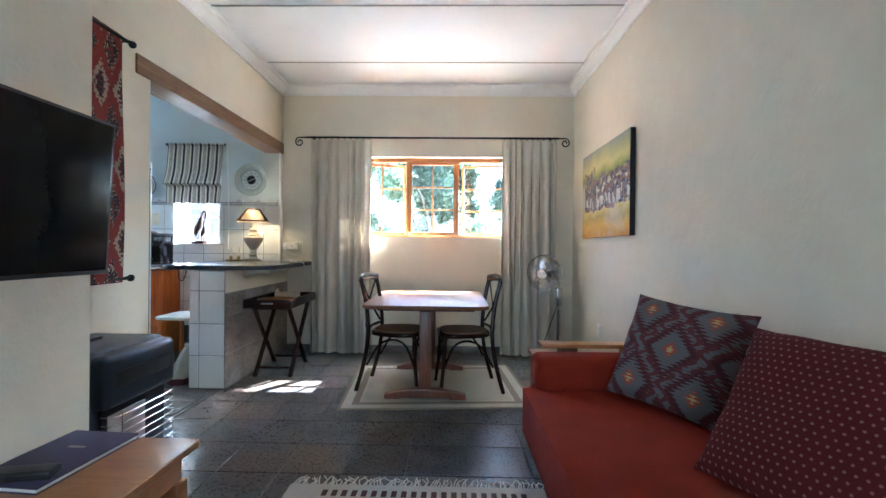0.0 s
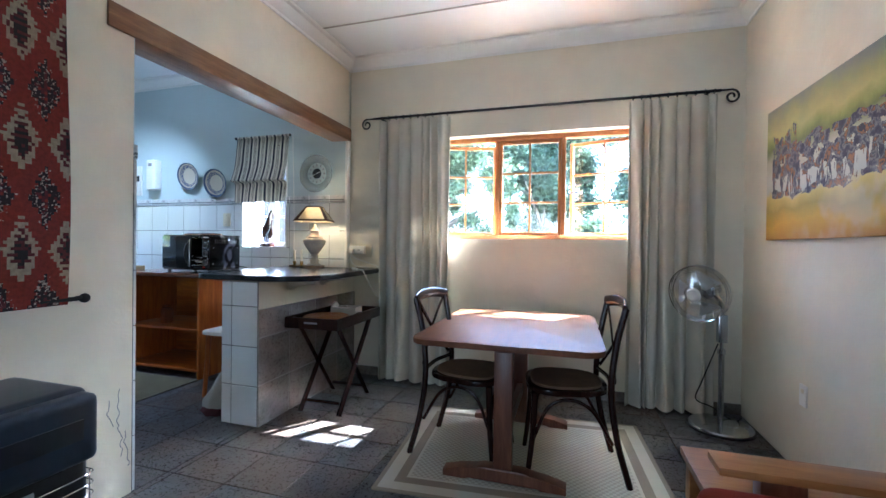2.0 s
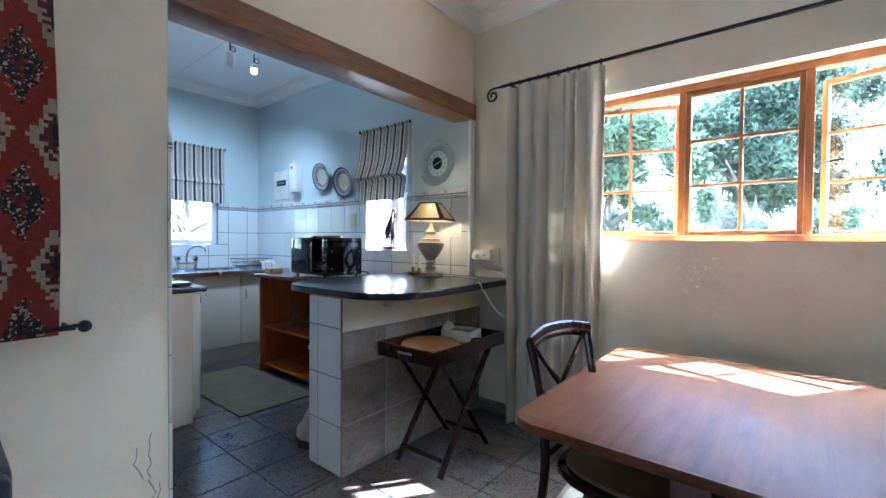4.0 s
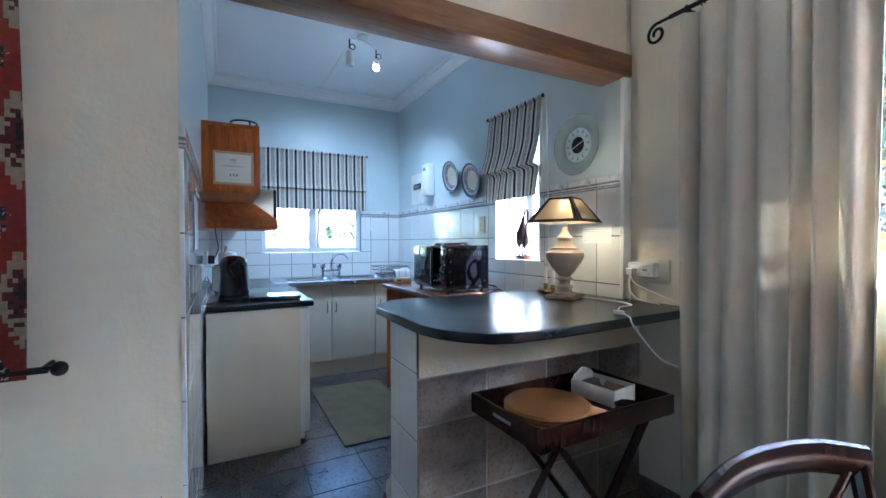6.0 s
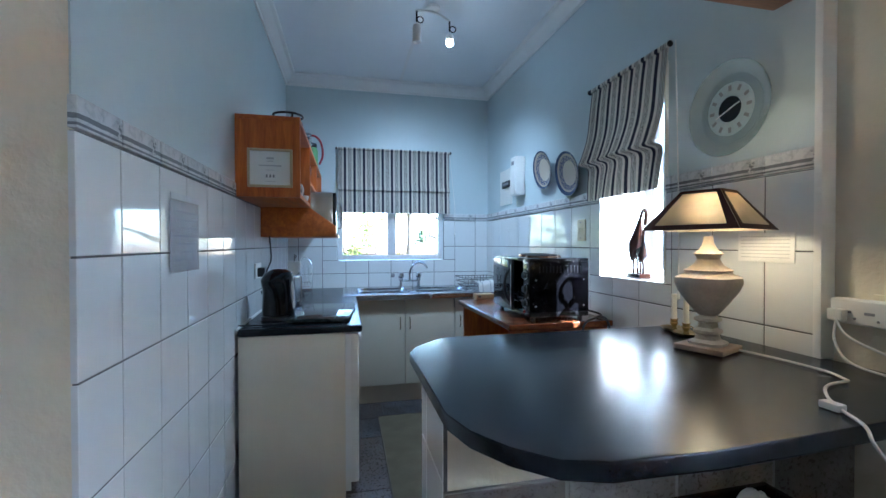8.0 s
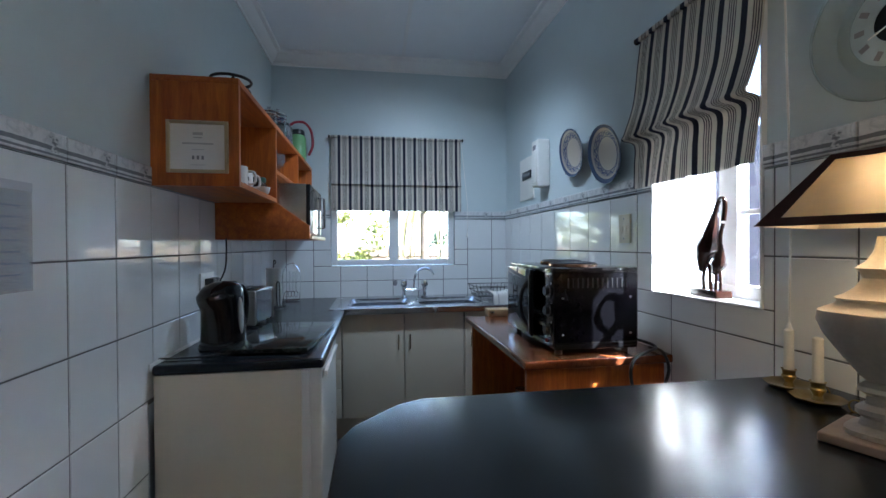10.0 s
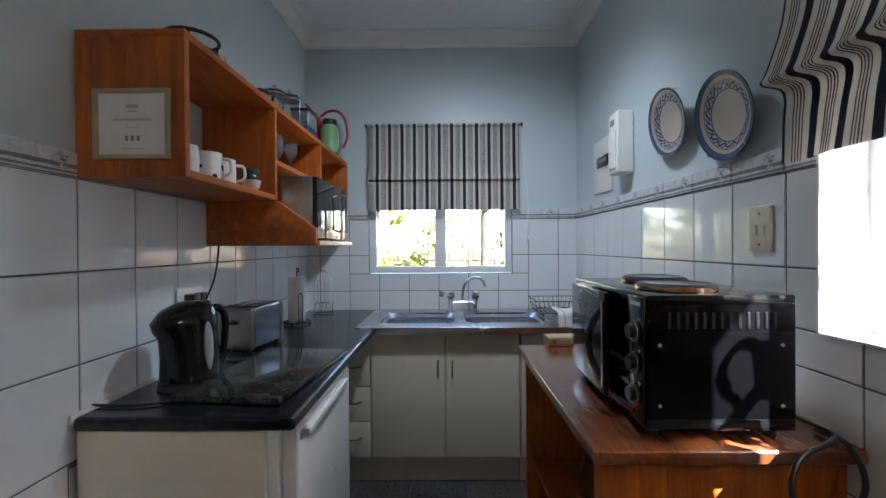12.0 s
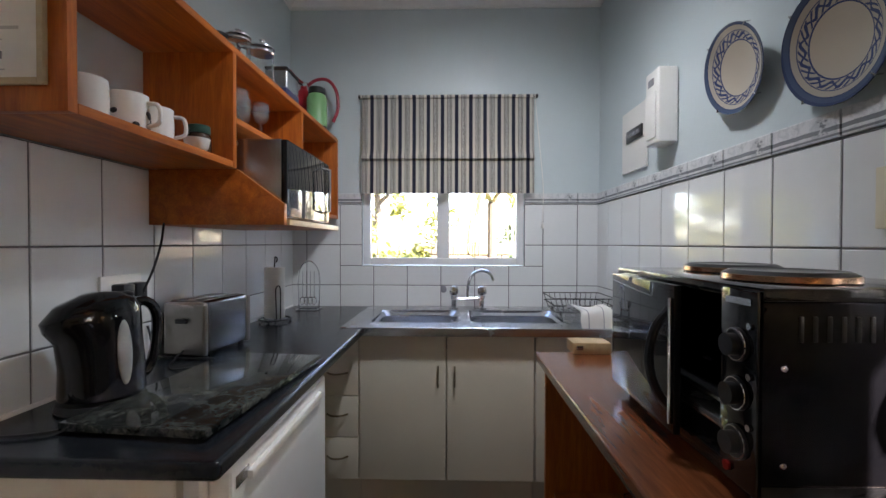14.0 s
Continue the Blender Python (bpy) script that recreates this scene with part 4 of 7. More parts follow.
# gas heater
ht = thing("gas_heater", (-0.84, 2.895, 0), "dark blue portable gas heater with a wire grille", "heater")
part("body", box(B(), -0.21, 0.16, -0.215, 0.215, 0.03, 0.685, 0.04, 5), M_HEATER, ht)
part("front_hood", box(B(), 0.12, 0.21, -0.21, 0.21, 0.455, 0.672, 0.03, 4), M_HEATER, ht)
part("slot", box(B(), 0.2085, 0.213, -0.15, 0.16, 0.535, 0.60, 0.003), M_BLACK, ht)
part("handle", box(B(), -0.06, -0.03, -0.06, 0.06, 0.686, 0.70, 0.005), M_BLACK, ht)
part("burner_panel", box(B(), 0.161, 0.172, -0.185, 0.185, 0.10, 0.45, 0.004), M_BLACK, ht)
part("plate", box(B(), 0.1725, 0.178, -0.16, 0.05, 0.11, 0.42, 0.003), plain("ceramic_plaque", (0.42, 0.41, 0.40), 0.8), ht, "pale ceramic burner plaque")
for k in range(10):
    z = 0.12 + 0.034 * k
    part("wire", tube(B(), curve([(0.172, -0.19, z), (0.225, -0.17, z), (0.232, 0, z), (0.225, 0.17, z), (0.172, 0.19, z)], 5), 0.0022, 6), M_CHROME, ht)
for y in (-0.15, 0.165):
    part("wire", tube(B(), [(0.229, y, 0.10), (0.229, y, 0.44)], 0.0022, 6), M_CHROME, ht)
for x in (-0.16, 0.12):
    for y in (-0.17, 0.17):
        part("castor", cyl(B(), (x, y - 0.012, 0.018), (x, y + 0.012, 0.018), 0.018), M_BLACK, ht)


# tapestry
def tapestry_mat(name):
    n = Nodes(name)
    y, z = n.xyz()[1], n.xyz()[2]
    us = n.math('SNAP', n.math('DIVIDE', n.math('ADD', y, 7.05), 0.142), 0.07)
    vs = n.math('SNAP', n.math('DIVIDE', n.math('ADD', z, 3.70), 0.39), 0.028)
    def cell(a, b):
        ca = n.math('ABSOLUTE', n.math('SUBTRACT', n.math('FRACT', a), 0.5))
        cb = n.math('ABSOLUTE', n.math('SUBTRACT', n.math('FRACT', b), 0.5))
        return n.math('ADD', ca, n.math('MULTIPLY', cb, 1.25))
    d1 = cell(us, vs)
    d2 = cell(n.math('ADD', us, 0.5), n.math('ADD', vs, 0.5))
    red, dark, tan, mar = (0.17, 0.020, 0.013), (0.016, 0.011, 0.014), (0.27, 0.22, 0.15), (0.075, 0.013, 0.016)
    ka = n.math('GREATER_THAN', n.math('FRACT', n.math('MULTIPLY', us, 3.572)), 0.5)
    kb = n.math('GREATER_THAN', n.math('FRACT', n.math('MULTIPLY', vs, 8.93)), 0.5)
    chk = n.math('ABSOLUTE', n.math('SUBTRACT', ka, kb))
    d1 = n.math('ADD', d1, n.math('MULTIPLY', chk, 0.07))
    d2 = n.math('ADD', d2, n.math('MULTIPLY', chk, 0.06))
    c1 = n.ramp(d1, [(0.0, mar), (0.10, red), (0.14, dark), (0.20, mar), (0.24, dark), (0.38, red), (0.9, red)], 'CONSTANT')
    m1 = n.math('LESS_THAN', d1, 0.44)
    c2 = n.ramp(d2, [(0.0, dark), (0.09, mar), (0.16, dark), (0.20, mar), (0.235, tan), (0.26, mar), (0.295, tan), (0.43, red)], 'CONSTANT')
    m2 = n.math('LESS_THAN', d2, 0.44)
    col = n.mix(m2, n.mix(m1, red, c1), c2)
    dots = n.math('MULTIPLY', n.math('GREATER_THAN', n.noise(110, 1), 0.60), n.math('LESS_THAN', n.math('ABSOLUTE', n.math('SUBTRACT', d1, 0.30)), 0.12))
    col = n.mix(n.math('MULTIPLY', dots, 0.7), col, (0.45, 0.38, 0.30))
    jit = n.noise(70, 3)
    col = n.mix(0.5, col, n.ramp(jit, [(0.3, (0.30, 0.30, 0.30)), (0.7, (0.68, 0.68, 0.68))]), 'OVERLAY')
    n.bump(n.noise(320, 2), 0.4, 0.003)
    return n.done(col, 0.95)


tp = thing("wall_tapestry", (XW + 0.085, 2.893, 0.92), "red and black diamond-patterned woven wall tapestry", "tapestry")
bm = B()
nz, ny = 30, 14
rows = []
for j in range(nz + 1):
    z = 1.29 * j / nz
    rows.append([[bm.verts.new((0.012 + 0.006 * math.sin(3.3 * z + 0.5) + 0.003 * math.sin(11 * (i / ny)) - s * 0.005, -0.40 + 0.745 * i / ny + 0.006 * math.sin(4 * z), z)) for i in range(ny + 1)] for s in (0, 1)])
for a, b in zip(rows, rows[1:]):
    for i in range(ny):
        bm.faces.new((a[0][i], a[0][i + 1], b[0][i + 1], b[0][i]))
        bm.faces.new((a[1][i], b[1][i], b[1][i + 1], a[1][i + 1]))
    for i in (0, ny):
        bm.faces.new((a[0][i], b[0][i], b[1][i], a[1][i]))
for r in (rows[0], rows[-1]):
    for i in range(ny):
        bm.faces.new((r[0][i], r[1][i], r[1][i + 1], r[0][i + 1]))
part("weave", bm, tapestry_mat("tapestry_weave"), tp)
for z in (0.018, 1.275):
    part("rod", cyl(B(), (0.006, -0.43, z), (0.006, 0.385, z), 0.009), M_IRON, tp)
    part("bracket", cyl(B(), (-0.083, 0.37, z), (0.0, 0.37, z), 0.006), M_IRON, tp)
    for s, y in ((-1, -0.43), (1, 0.385)):
        part("finial", ball(lathe(B(), [(0.011, 0), (0.015, 0.004), (0.009, 0.01)], 12, (0.006, y, z)), (0.006, y + s * 0.022, z), 0.019), M_IRON, tp)

# hairline cracks in the plaster beside the opening
rnd = random.Random(21)
for y0, z0, n_ in ((3.505, 0.50, 16), (3.46, 0.46, 7), (3.53, 0.30, 9)):
    pts, y, z = [], y0, z0
    for k in range(n_):
        pts.append((XW + 0.0005, y, z))
        y += rnd.uniform(-0.012, 0.013)
        z -= rnd.uniform(0.01, 0.035)
    solid("wall_crack", tube(B(), pts, 0.0018, 4, (1.0, 1.0)), M_INK, "hairline crack in the cream plaster", "crack", kind="structure")

# ---- kitchen ----
# peninsula
pen = structure("peninsula_wall", box(B(), -1.325, -1.046, 4.326, YN - 0.001, 0, 0.9195), M_CREAM, "cream plastered bar wall, tiled in white and slate", "wall")
bar = thing("bar_counter", (0, 0, 0), "charcoal laminate bar counter with a rounded corner", "counter")
part("worktop", slab(B(), [(-0.735, YN - 0.022), (-1.098, YN - 0.022), (-1.12, KN - 0.016), (-1.66, KN - 0.016), (-1.66, 4.48), (-1.63, 4.42), (-1.53, 4.325), (-1.47, 4.30), (-0.96, 4.30), (-0.87, 4.325), (-0.79, 4.375), (-0.73, 4.44), (-0.703, 4.52), (-0.70, 4.72)], 0.926, 0.962, 0.006, 3), M_COUNTER, bar)
for y in (4.62, 5.02):
    bm = slab(B(), [(0, 0), (0, -0.07), (0.03, -0.075), (0.06, -0.045), (0.13, -0.035), (0.22, -0.03), (0.24, 0)], -0.018, 0.018, 0.004)
    turned(bm, Matrix.Translation((-1.045, y, 0.9195)) @ Matrix.Rotation(radians(90), 4, 'X'))
    part("corbel", bm, M_CUPB, bar, "cream shaped bracket")

# kitchen base units
unit = thing("fridge_end_panel", (-2.34, 3.60, 0), "cream melamine end panel beside the fridge", "panel")
part("panel", box(B(), 0, 0.022, -0.015, 0.488, 0.0, 0.859, 0.002), M_CUPB, unit)
part("edge_strip", box(B(), 0.001, 0.021, 0.4885, 0.492, 0.0, 0.859), M_CUPB, unit)
part("filler_strip", box(B(), -0.03, -0.002, 0.40, 0.52, 0.03, 0.85, 0.002), M_FRIDGE, unit)
fr = thing("fridge", (-2.72, 3.85, 0), "small white under-counter fridge", "fridge")
part("body", box(B(), -0.28, 0.34, -0.25, 0.26, 0.03, 0.845, 0.008), M_FRIDGE, fr)
part("door", box(B(), -0.28, 0.34, 0.262, 0.312, 0.05, 0.845, 0.012, 3), M_FRIDGE, fr)
part("handle", box(B(), -0.20, 0.28, 0.3125, 0.328, 0.795, 0.815, 0.005), M_WHITE, fr)
part("badge", box(B(), 0.27, 0.325, 0.3125, 0.315, 0.80, 0.825, 0.001), M_STEEL, fr)
for x in (-0.24, 0.30):
    part("foot", cyl(B(), (x, 0.2, 0), (x, 0.2, 0.03), 0.02), M_BLACK, fr)
    part("foot", cyl(B(), (x, -0.2, 0), (x, -0.2, 0.03), 0.02), M_BLACK, fr)


def handle_bow(x, y, z, h=0.10, out=(1, 0)):
    return tube(B(), curve([(x, y, z - h / 2), (x + out[0] * 0.022, y + out[1] * 0.022, z - h / 4), (x + out[0] * 0.014, y + out[1] * 0.014, z), (x + out[0] * 0.022, y + out[1] * 0.022, z + h / 4), (x, y, z + h / 2)], 5), 0.0045, 7)


M_BRONZE = plain("bronze_handle", (0.22, 0.17, 0.10), 0.35, 0.9)
su = thing("sink_cabinet", (-3.59, 4.57, 0), "cream sink cabinet with two doors", "cabinet")
part("body", box(B(), -0.62, 0.0, -0.42, 0.42, 0.15, 0.735, 0.002), M_CUPB, su)
part("plinth", box(B(), -0.60, -0.035, -0.42, 0.42, 0.0, 0.149), M_CUPB, su)
for y0, y1, hy in ((-0.417, -0.003, -0.04), (0.003, 0.417, 0.04)):
    d = part("door", box(B(), 0.001, 0.019, y0, y1, 0.16, 0.858, 0.003), M_CUPB, su)
    part("handle", handle_bow(0.019, hy, 0.66), M_BRONZE, d)
du = thing("drawer_cabinet", (-3.59, 4.045, 0), "cream drawer unit in the corner", "cabinet")
part("body", box(B(), -0.62, 0.0, -0.104, 0.104, 0.15, 0.862, 0.002), M_CUPB, du)
part("plinth", box(B(), -0.60, -0.035, -0.104, 0.104, 0.0, 0.149), M_CUPB, du)
for z0, z1 in ((0.16, 0.36), (0.365, 0.56), (0.565, 0.858)):
    d = part("drawer", box(B(), 0.001, 0.019, -0.10, 0.10, z0, z1, 0.003), M_CUPB, du)
    part("handle", tube(B(), curve([(0.019, -0.05, z0 + 0.11), (0.045, -0.02, z0 + 0.11), (0.045, 0.02, z0 + 0.11), (0.019, 0.05, z0 + 0.11)], 5), 0.0045, 7), M_BRONZE, d)
ru = thing("corner_cabinet", (-3.59, 5.265, 0), "cream kitchen base cabinet by the corner", "cabinet")
part("body", box(B(), -0.62, 0.0, -0.27, 0.240, 0.15, 0.735, 0.002), M_CUPB, ru)
part("plinth", box(B(), -0.60, -0.035, -0.27, 0.240, 0.0, 0.149), M_CUPB, ru)
d = part("door", box(B(), 0.001, 0.019, -0.267, 0.237, 0.16, 0.858, 0.003), M_CUPB, ru)
part("handle", handle_bow(0.019, -0.225, 0.66), M_BRONZE, d)

wt = thing("worktop", (0, 0, 0), "charcoal laminate kitchen worktop with a post-formed edge", "worktop")
part("slab", box(B(), -4.228, -2.305, KS + 0.022, 4.178, 0.862, 0.90, 0.016, 5), M_COUNTER, wt)
part("upstand", box(B(), -4.228, -2.305, KS + 0.0145, KS + 0.0215, 0.88, 0.906, 0.002), M_TRIM, wt, "white sealant strip")

# sink: steel bench with two bowls
sink = thing("sink", (-3.88, 4.82, 0.862), "stainless steel double-bowl sink", "sink")
bm = B()
X0, X1, Y0, Y1 = -0.345, 0.345, -0.75, 0.684
bowls = ((-0.18, 0.20, -0.635, -0.19), (-0.18, 0.20, -0.13, 0.35))
xs = sorted({X0, X1, *[b[0] for b in bowls], *[b[1] for b in bowls]})
ys = sorted({Y0, Y1, *[v for b in bowls for v in b[2:]]})
for xa, xb in zip(xs, xs[1:]):
    for ya, yb in zip(ys, ys[1:]):
        if any(b[0] <= xa and xb <= b[1] and b[2] <= ya and yb <= b[3] for b in bowls):
            continue
        box(bm, xa, xb, ya, yb, 0.026, 0.040)
bmesh.ops.remove_doubles(bm, verts=bm.verts, dist=0.0001)
part("drainer_top", bm, M_STEEL, sink)
part("front_edge", box(B(), X1 - 0.002, X1 + 0.012, Y0, Y1, 0.0, 0.042, 0.005, 3), M_STEEL, sink)
for x0, x1, y0, y1 in bowls:
    bm = B()
    prev = None
    for k in range(9):
        t = k / 8
        ins = 0.0 if k == 0 else 0.012 + 0.02 * t ** 4
        z = 0.041 - 0.15 * math.sin(t * math.pi / 2)
        pts = rounded(x0 + ins - (0.014 if k == 0 else 0), x1 - ins + (0.014 if k == 0 else 0), y0 + ins - (0.014 if k == 0 else 0), y1 - ins + (0.014 if k == 0 else 0), 0.09 if k else 0.10, 6)
        ring = [bm.verts.new((px, py, z)) for px, py in pts]
        if prev:
            for i in range(len(ring)):
                bm.faces.new((prev[i], prev[(i + 1) % len(ring)], ring[(i + 1) % len(ring)], ring[i]))
        prev = ring
    bm.faces.new(prev)
    part("bowl", bm, M_STEEL, sink)
tap = thing("mixer_tap", (-4.12, 4.69, 0.9025), "chrome sink mixer tap with a swan-neck spout", "tap")
for y in (-0.085, 0.085):
    part("pillar", lathe(B(), [(0.028, 0), (0.028, 0.008), (0.016, 0.014), (0.015, 0.06), (0.021, 0.066), (0.021, 0.08)], 18, (0, y, 0)), M_CHROME, tap)
    part("tap_handle", lathe(B(), [(0.014, 0.082), (0.026, 0.09), (0.029, 0.108), (0.024, 0.135), (0.008, 0.142)], 8, (0, y, 0)), M_CHROME, tap)
part("bridge", cyl(B(), (0, -0.085, 0.062), (0, 0.085, 0.062), 0.011), M_CHROME, tap)
part("spout", tube(B(), curve([(0, 0, 0.06), (0, 0, 0.13), (0.02, 0.02, 0.20), (0.06, 0.07, 0.235), (0.10, 0.12, 0.225), (0.12, 0.145, 0.18)], 8), 0.0095, 10), M_CHROME, tap)
pl = thing("sink_plug", (KX + 0.022, 4.54, 1.01), "grey sink plug hanging on the tiles", "plug")
part("plug", ball(B(), (0, 0, 0), 0.020, (0.4, 1, 1.2)), M_INK, pl)

# open wooden cabinet with oven
oc = thing("open_cabinet", (-2.62, 5.21, 0), "open pine cabinet with a shelf and a dark stained top", "cabinet")
part("top", box(B(), -0.50, 0.50, -0.305, 0.294, 0.868, 0.90, 0.008, 3), M_OVENTOP, oc, "dark red-brown varnished top")
part("end_panel", box(B(), 0.43, 0.452, -0.28, 0.29, 0.0, 0.867, 0.002), M_PINEV, oc)
part("end_panel", box(B(), -0.452, -0.43, -0.28, 0.29, 0.0, 0.867, 0.002), M_PINEV, oc)
part("back_panel", box(B(), -0.4295, 0.4295, 0.275, 0.29, 0.0, 0.867), M_PINE, oc)
part("shelf", box(B(), -0.4295, 0.4295, -0.25, 0.2745, 0.40, 0.42, 0.002), M_PINE, oc)
part("shelf", box(B(), -0.4295, 0.4295, -0.25, 0.2745, 0.05, 0.07, 0.002), M_PINE, oc)
jar = thing("glass_jar", (-2.75, 5.12, 0.4205), "clear glass jar on a cabinet shelf", "jar")
part("jar", lathe(B(), [(0.045, 0), (0.05, 0.01), (0.05, 0.12), (0.035, 0.14), (0.035, 0.16)], 20), M_CLEAR, jar)

M_COPPERY = plain("heat_worn_rim", (0.34, 0.20, 0.13), 0.22, 1.0, vary=0.2, scale=20)
M_OVENSIDE = plain("black_stove_enamel", (0.003, 0.003, 0.004), 0.16, vary=0.1, bump=0.01, Specular_IOR_Level=0.12)
ov = thing("mini_oven", (-2.43, 5.215, 0.9005), "black countertop oven with two hotplates, door ajar", "oven")
x0, x1, y0, y1, z1 = -0.275, 0.26, -0.17, 0.17, 0.335
part("top_panel", box(B(), x0, x1, y0, y1, z1 - 0.02, z1, 0.004), M_GLOSSBLACK, ov)
part("floor_panel", box(B(), x0, x1, y0, y1, 0.022, 0.05, 0.003), M_GLOSSBLACK, ov)
part("side_panel", box(B(), x0, x0 + 0.015, y0, y1, 0.0505, z1 - 0.0205), M_GLOSSBLACK, ov)
part("side_panel", box(B(), x1 - 0.09, x1, y0, y1, 0.0505, z1 - 0.0205, 0.002), M_OVENSIDE, ov)
part("back_panel", box(B(), x0 + 0.0155, x1 - 0.0905, y1 - 0.015, y1, 0.0505, z1 - 0.0205), M_GLOSSBLACK, ov)
part("control_panel", box(B(), x1 - 0.085, x1 - 0.003, y0 - 0.006, y0 - 0.0005, 0.03, z1 - 0.006, 0.002), M_GLOSSBLACK, ov)
for k in range(3):
    z = 0.095 + 0.075 * k
    kn = part("knob", cyl(cyl(B(), (x1 - 0.043, y0 - 0.0065, z), (x1 - 0.043, y0 - 0.012, z), 0.026, seg=24), (x1 - 0.043, y0 - 0.012, z), (x1 - 0.043, y0 - 0.026, z), 0.017, seg=20), M_BLACK, ov)
    part("knob_ring", tube(B(), [(x1 - 0.043 + 0.024 * math.cos(a), y0 - 0.0122, z + 0.024 * math.sin(a)) for a in [2 * math.pi * i / 24 for i in range(24)]], 0.0012, 5, closed=True), M_CHROME, kn)
    part("lamp_dot", cyl(B(), (x1 - 0.016, y0 - 0.0065, z + 0.032), (x1 - 0.016, y0 - 0.010, z + 0.032), 0.005), M_CHROME, ov)
part("brand_bar", box(B(), x1 - 0.072, x1 - 0.015, y0 - 0.0075, y0 - 0.0062, z1 - 0.028, z1 - 0.018), M_STEEL, ov, "small grey brand bar")
part("power_lamp", cyl(B(), (x1 - 0.065, y0 - 0.0062, 0.048), (x1 - 0.065, y0 - 0.01, 0.048), 0.008), plain("red_lens", (0.25, 0.01, 0.01), 0.2), ov, "red indicator lens")
part("rack_shelf", box(B(), x0 + 0.018, x1 - 0.092, y0 + 0.012, y1 - 0.02, 0.13, 0.136), M_STEEL, ov)
part("baking_tray", box(B(), x0 + 0.018, x1 - 0.092, y0 + 0.006, y1 - 0.02, 0.09, 0.105, 0.003), M_STEEL, ov)
door = part("door", box(B(), 0.0, 0.335, -0.014, 0.0, 0.0, z1 - 0.05, 0.003), plain("dark_mirror_glass", (0.05, 0.055, 0.06), 0.03, 0.6, vary=0.02, bump=0), ov, "dark mirrored glass door")
door.matrix_basis = pose(x0 + 0.005, y0 - 0.002, 0.035, 0, 0, -1.5)
hd = part("door_handle", tube(B(), curve([(0.312, -0.012, 0.045), (0.312, -0.038, 0.085), (0.312, -0.050, 0.14), (0.312, -0.038, 0.20), (0.312, -0.012, 0.235)], 6), 0.009, 8), M_BLACK, door)
part("door_rail", cyl(B(), (0.328, -0.018, 0.02), (0.328, -0.018, 0.26), 0.004), M_CHROME, door)
for x, y in ((-0.12, 0.03), (0.12, -0.03)):
    r = 0.085
    pt = part("hotplate", lathe(B(), [(r + 0.008, z1), (r + 0.01, z1 + 0.012), (r, z1 + 0.018), (r - 0.004, z1 + 0.016), (0.015, z1 + 0.016), (0.0, z1 + 0.015)], 36, (x, y, 0)), M_BLACK, ov)
    part("hotplate_rim", lathe(B(), [(r + 0.011, z1 + 0.0005), (r + 0.013, z1 + 0.002), (r + 0.012, z1 + 0.011), (r + 0.006, z1 + 0.014)], 36, (x, y, 0)), M_COPPERY, pt, "worn coppery rim")
for k in range(13):
    y = -0.12 + 0.02 * k
    part("vent_slot", box(B(), x1 - 0.0005, x1 + 0.002, y, y + 0.006, 0.258, 0.295, 0.0010), M_BLACK, ov)
for y in (-0.14, 0.14):
    for z in (0.06, 0.20):
        part("screw", ball(B(), (x1 + 0.001, y, z + 0.02), 0.005, (0.5, 1, 1), 10, 6), M_CHROME, ov)
for x in (x0 + 0.04, x1 - 0.04):
    for y in (y0 + 0.03, y1 - 0.03):
        part("foot", cyl(B(), (x, y, 0), (x, y, 0.022), 0.014), M_BLACK, ov)
part("power_cord", tube(B(), curve([(0.2, y1, 0.05), (0.30, y1 + 0.05, 0.03), (0.36, 0.10, 0.012), (0.385, 0.06, -0.04), (0.38, 0.09, -0.13), (0.37, 0.17, -0.14), (0.36, 0.23, -0.05), (0.30, 0.25, 0.008), (0.22, 0.25, 0.008)], 8), 0.006, 8), M_BLACK, ov)

# wall shelf unit
ws = thing("wall_shelf", (-2.34, KS, 0), "open varnished pine wall shelf with compartments", "wall shelf")
D = 0.315
def board(name, x0, x1, z0, z1, up=False, d=D, y0=0.012):
    return part(name, box(B(), x0, x1, y0, d, z0, z1, 0.002), M_PINEV if up else M_PINE, ws)
board("top_board", -1.87, -0.001, 1.93, 1.952)
board("end_board", -0.022, 0.0, 1.548, 1.9295, True)
board("divider", -0.622, -0.60, 1.548, 1.9295, True)
board("divider", -1.252, -1.23, 1.70, 1.9295, True)
board("end_board", -1.87, -1.848, 1.45, 1.9295, True)
board("divider", -1.252, -1.23, 1.3805, 1.6995, True)
board("shelf_board", -0.5995, -0.0225, 1.548, 1.57)
board("shelf_board", -1.2295, -0.6225, 1.70, 1.72)
board("shelf_board", -1.8475, -1.2525, 1.45, 1.47)
board("bottom_board", -1.252, -0.645, 1.36, 1.38, d=0.475)
bm = slab(B(), [(0.012, 1.36), (0.475, 1.36), (0.475, 1.43), (0.315, 1.547), (0.012, 1.547)], -0.011, 0.011, 0.002)
turned(bm, Matrix.Translation((-0.633, 0, 0)) @ Matrix(((0, 0, 1, 0), (1, 0, 0, 0), (0, 1, 0, 0), (0, 0, 0, 1))))
part("side_cheek", bm, M_PINE, ws)
part("under_strip", box(B(), -1.252, -0.645, 0.4755, 0.485, 1.36, 1.38, 0.001), wood("pale_pine", (0.62, 0.45, 0.25), (0.48, 0.33, 0.17), (1.2, 14, 14)), ws, "pale raw pine edge")

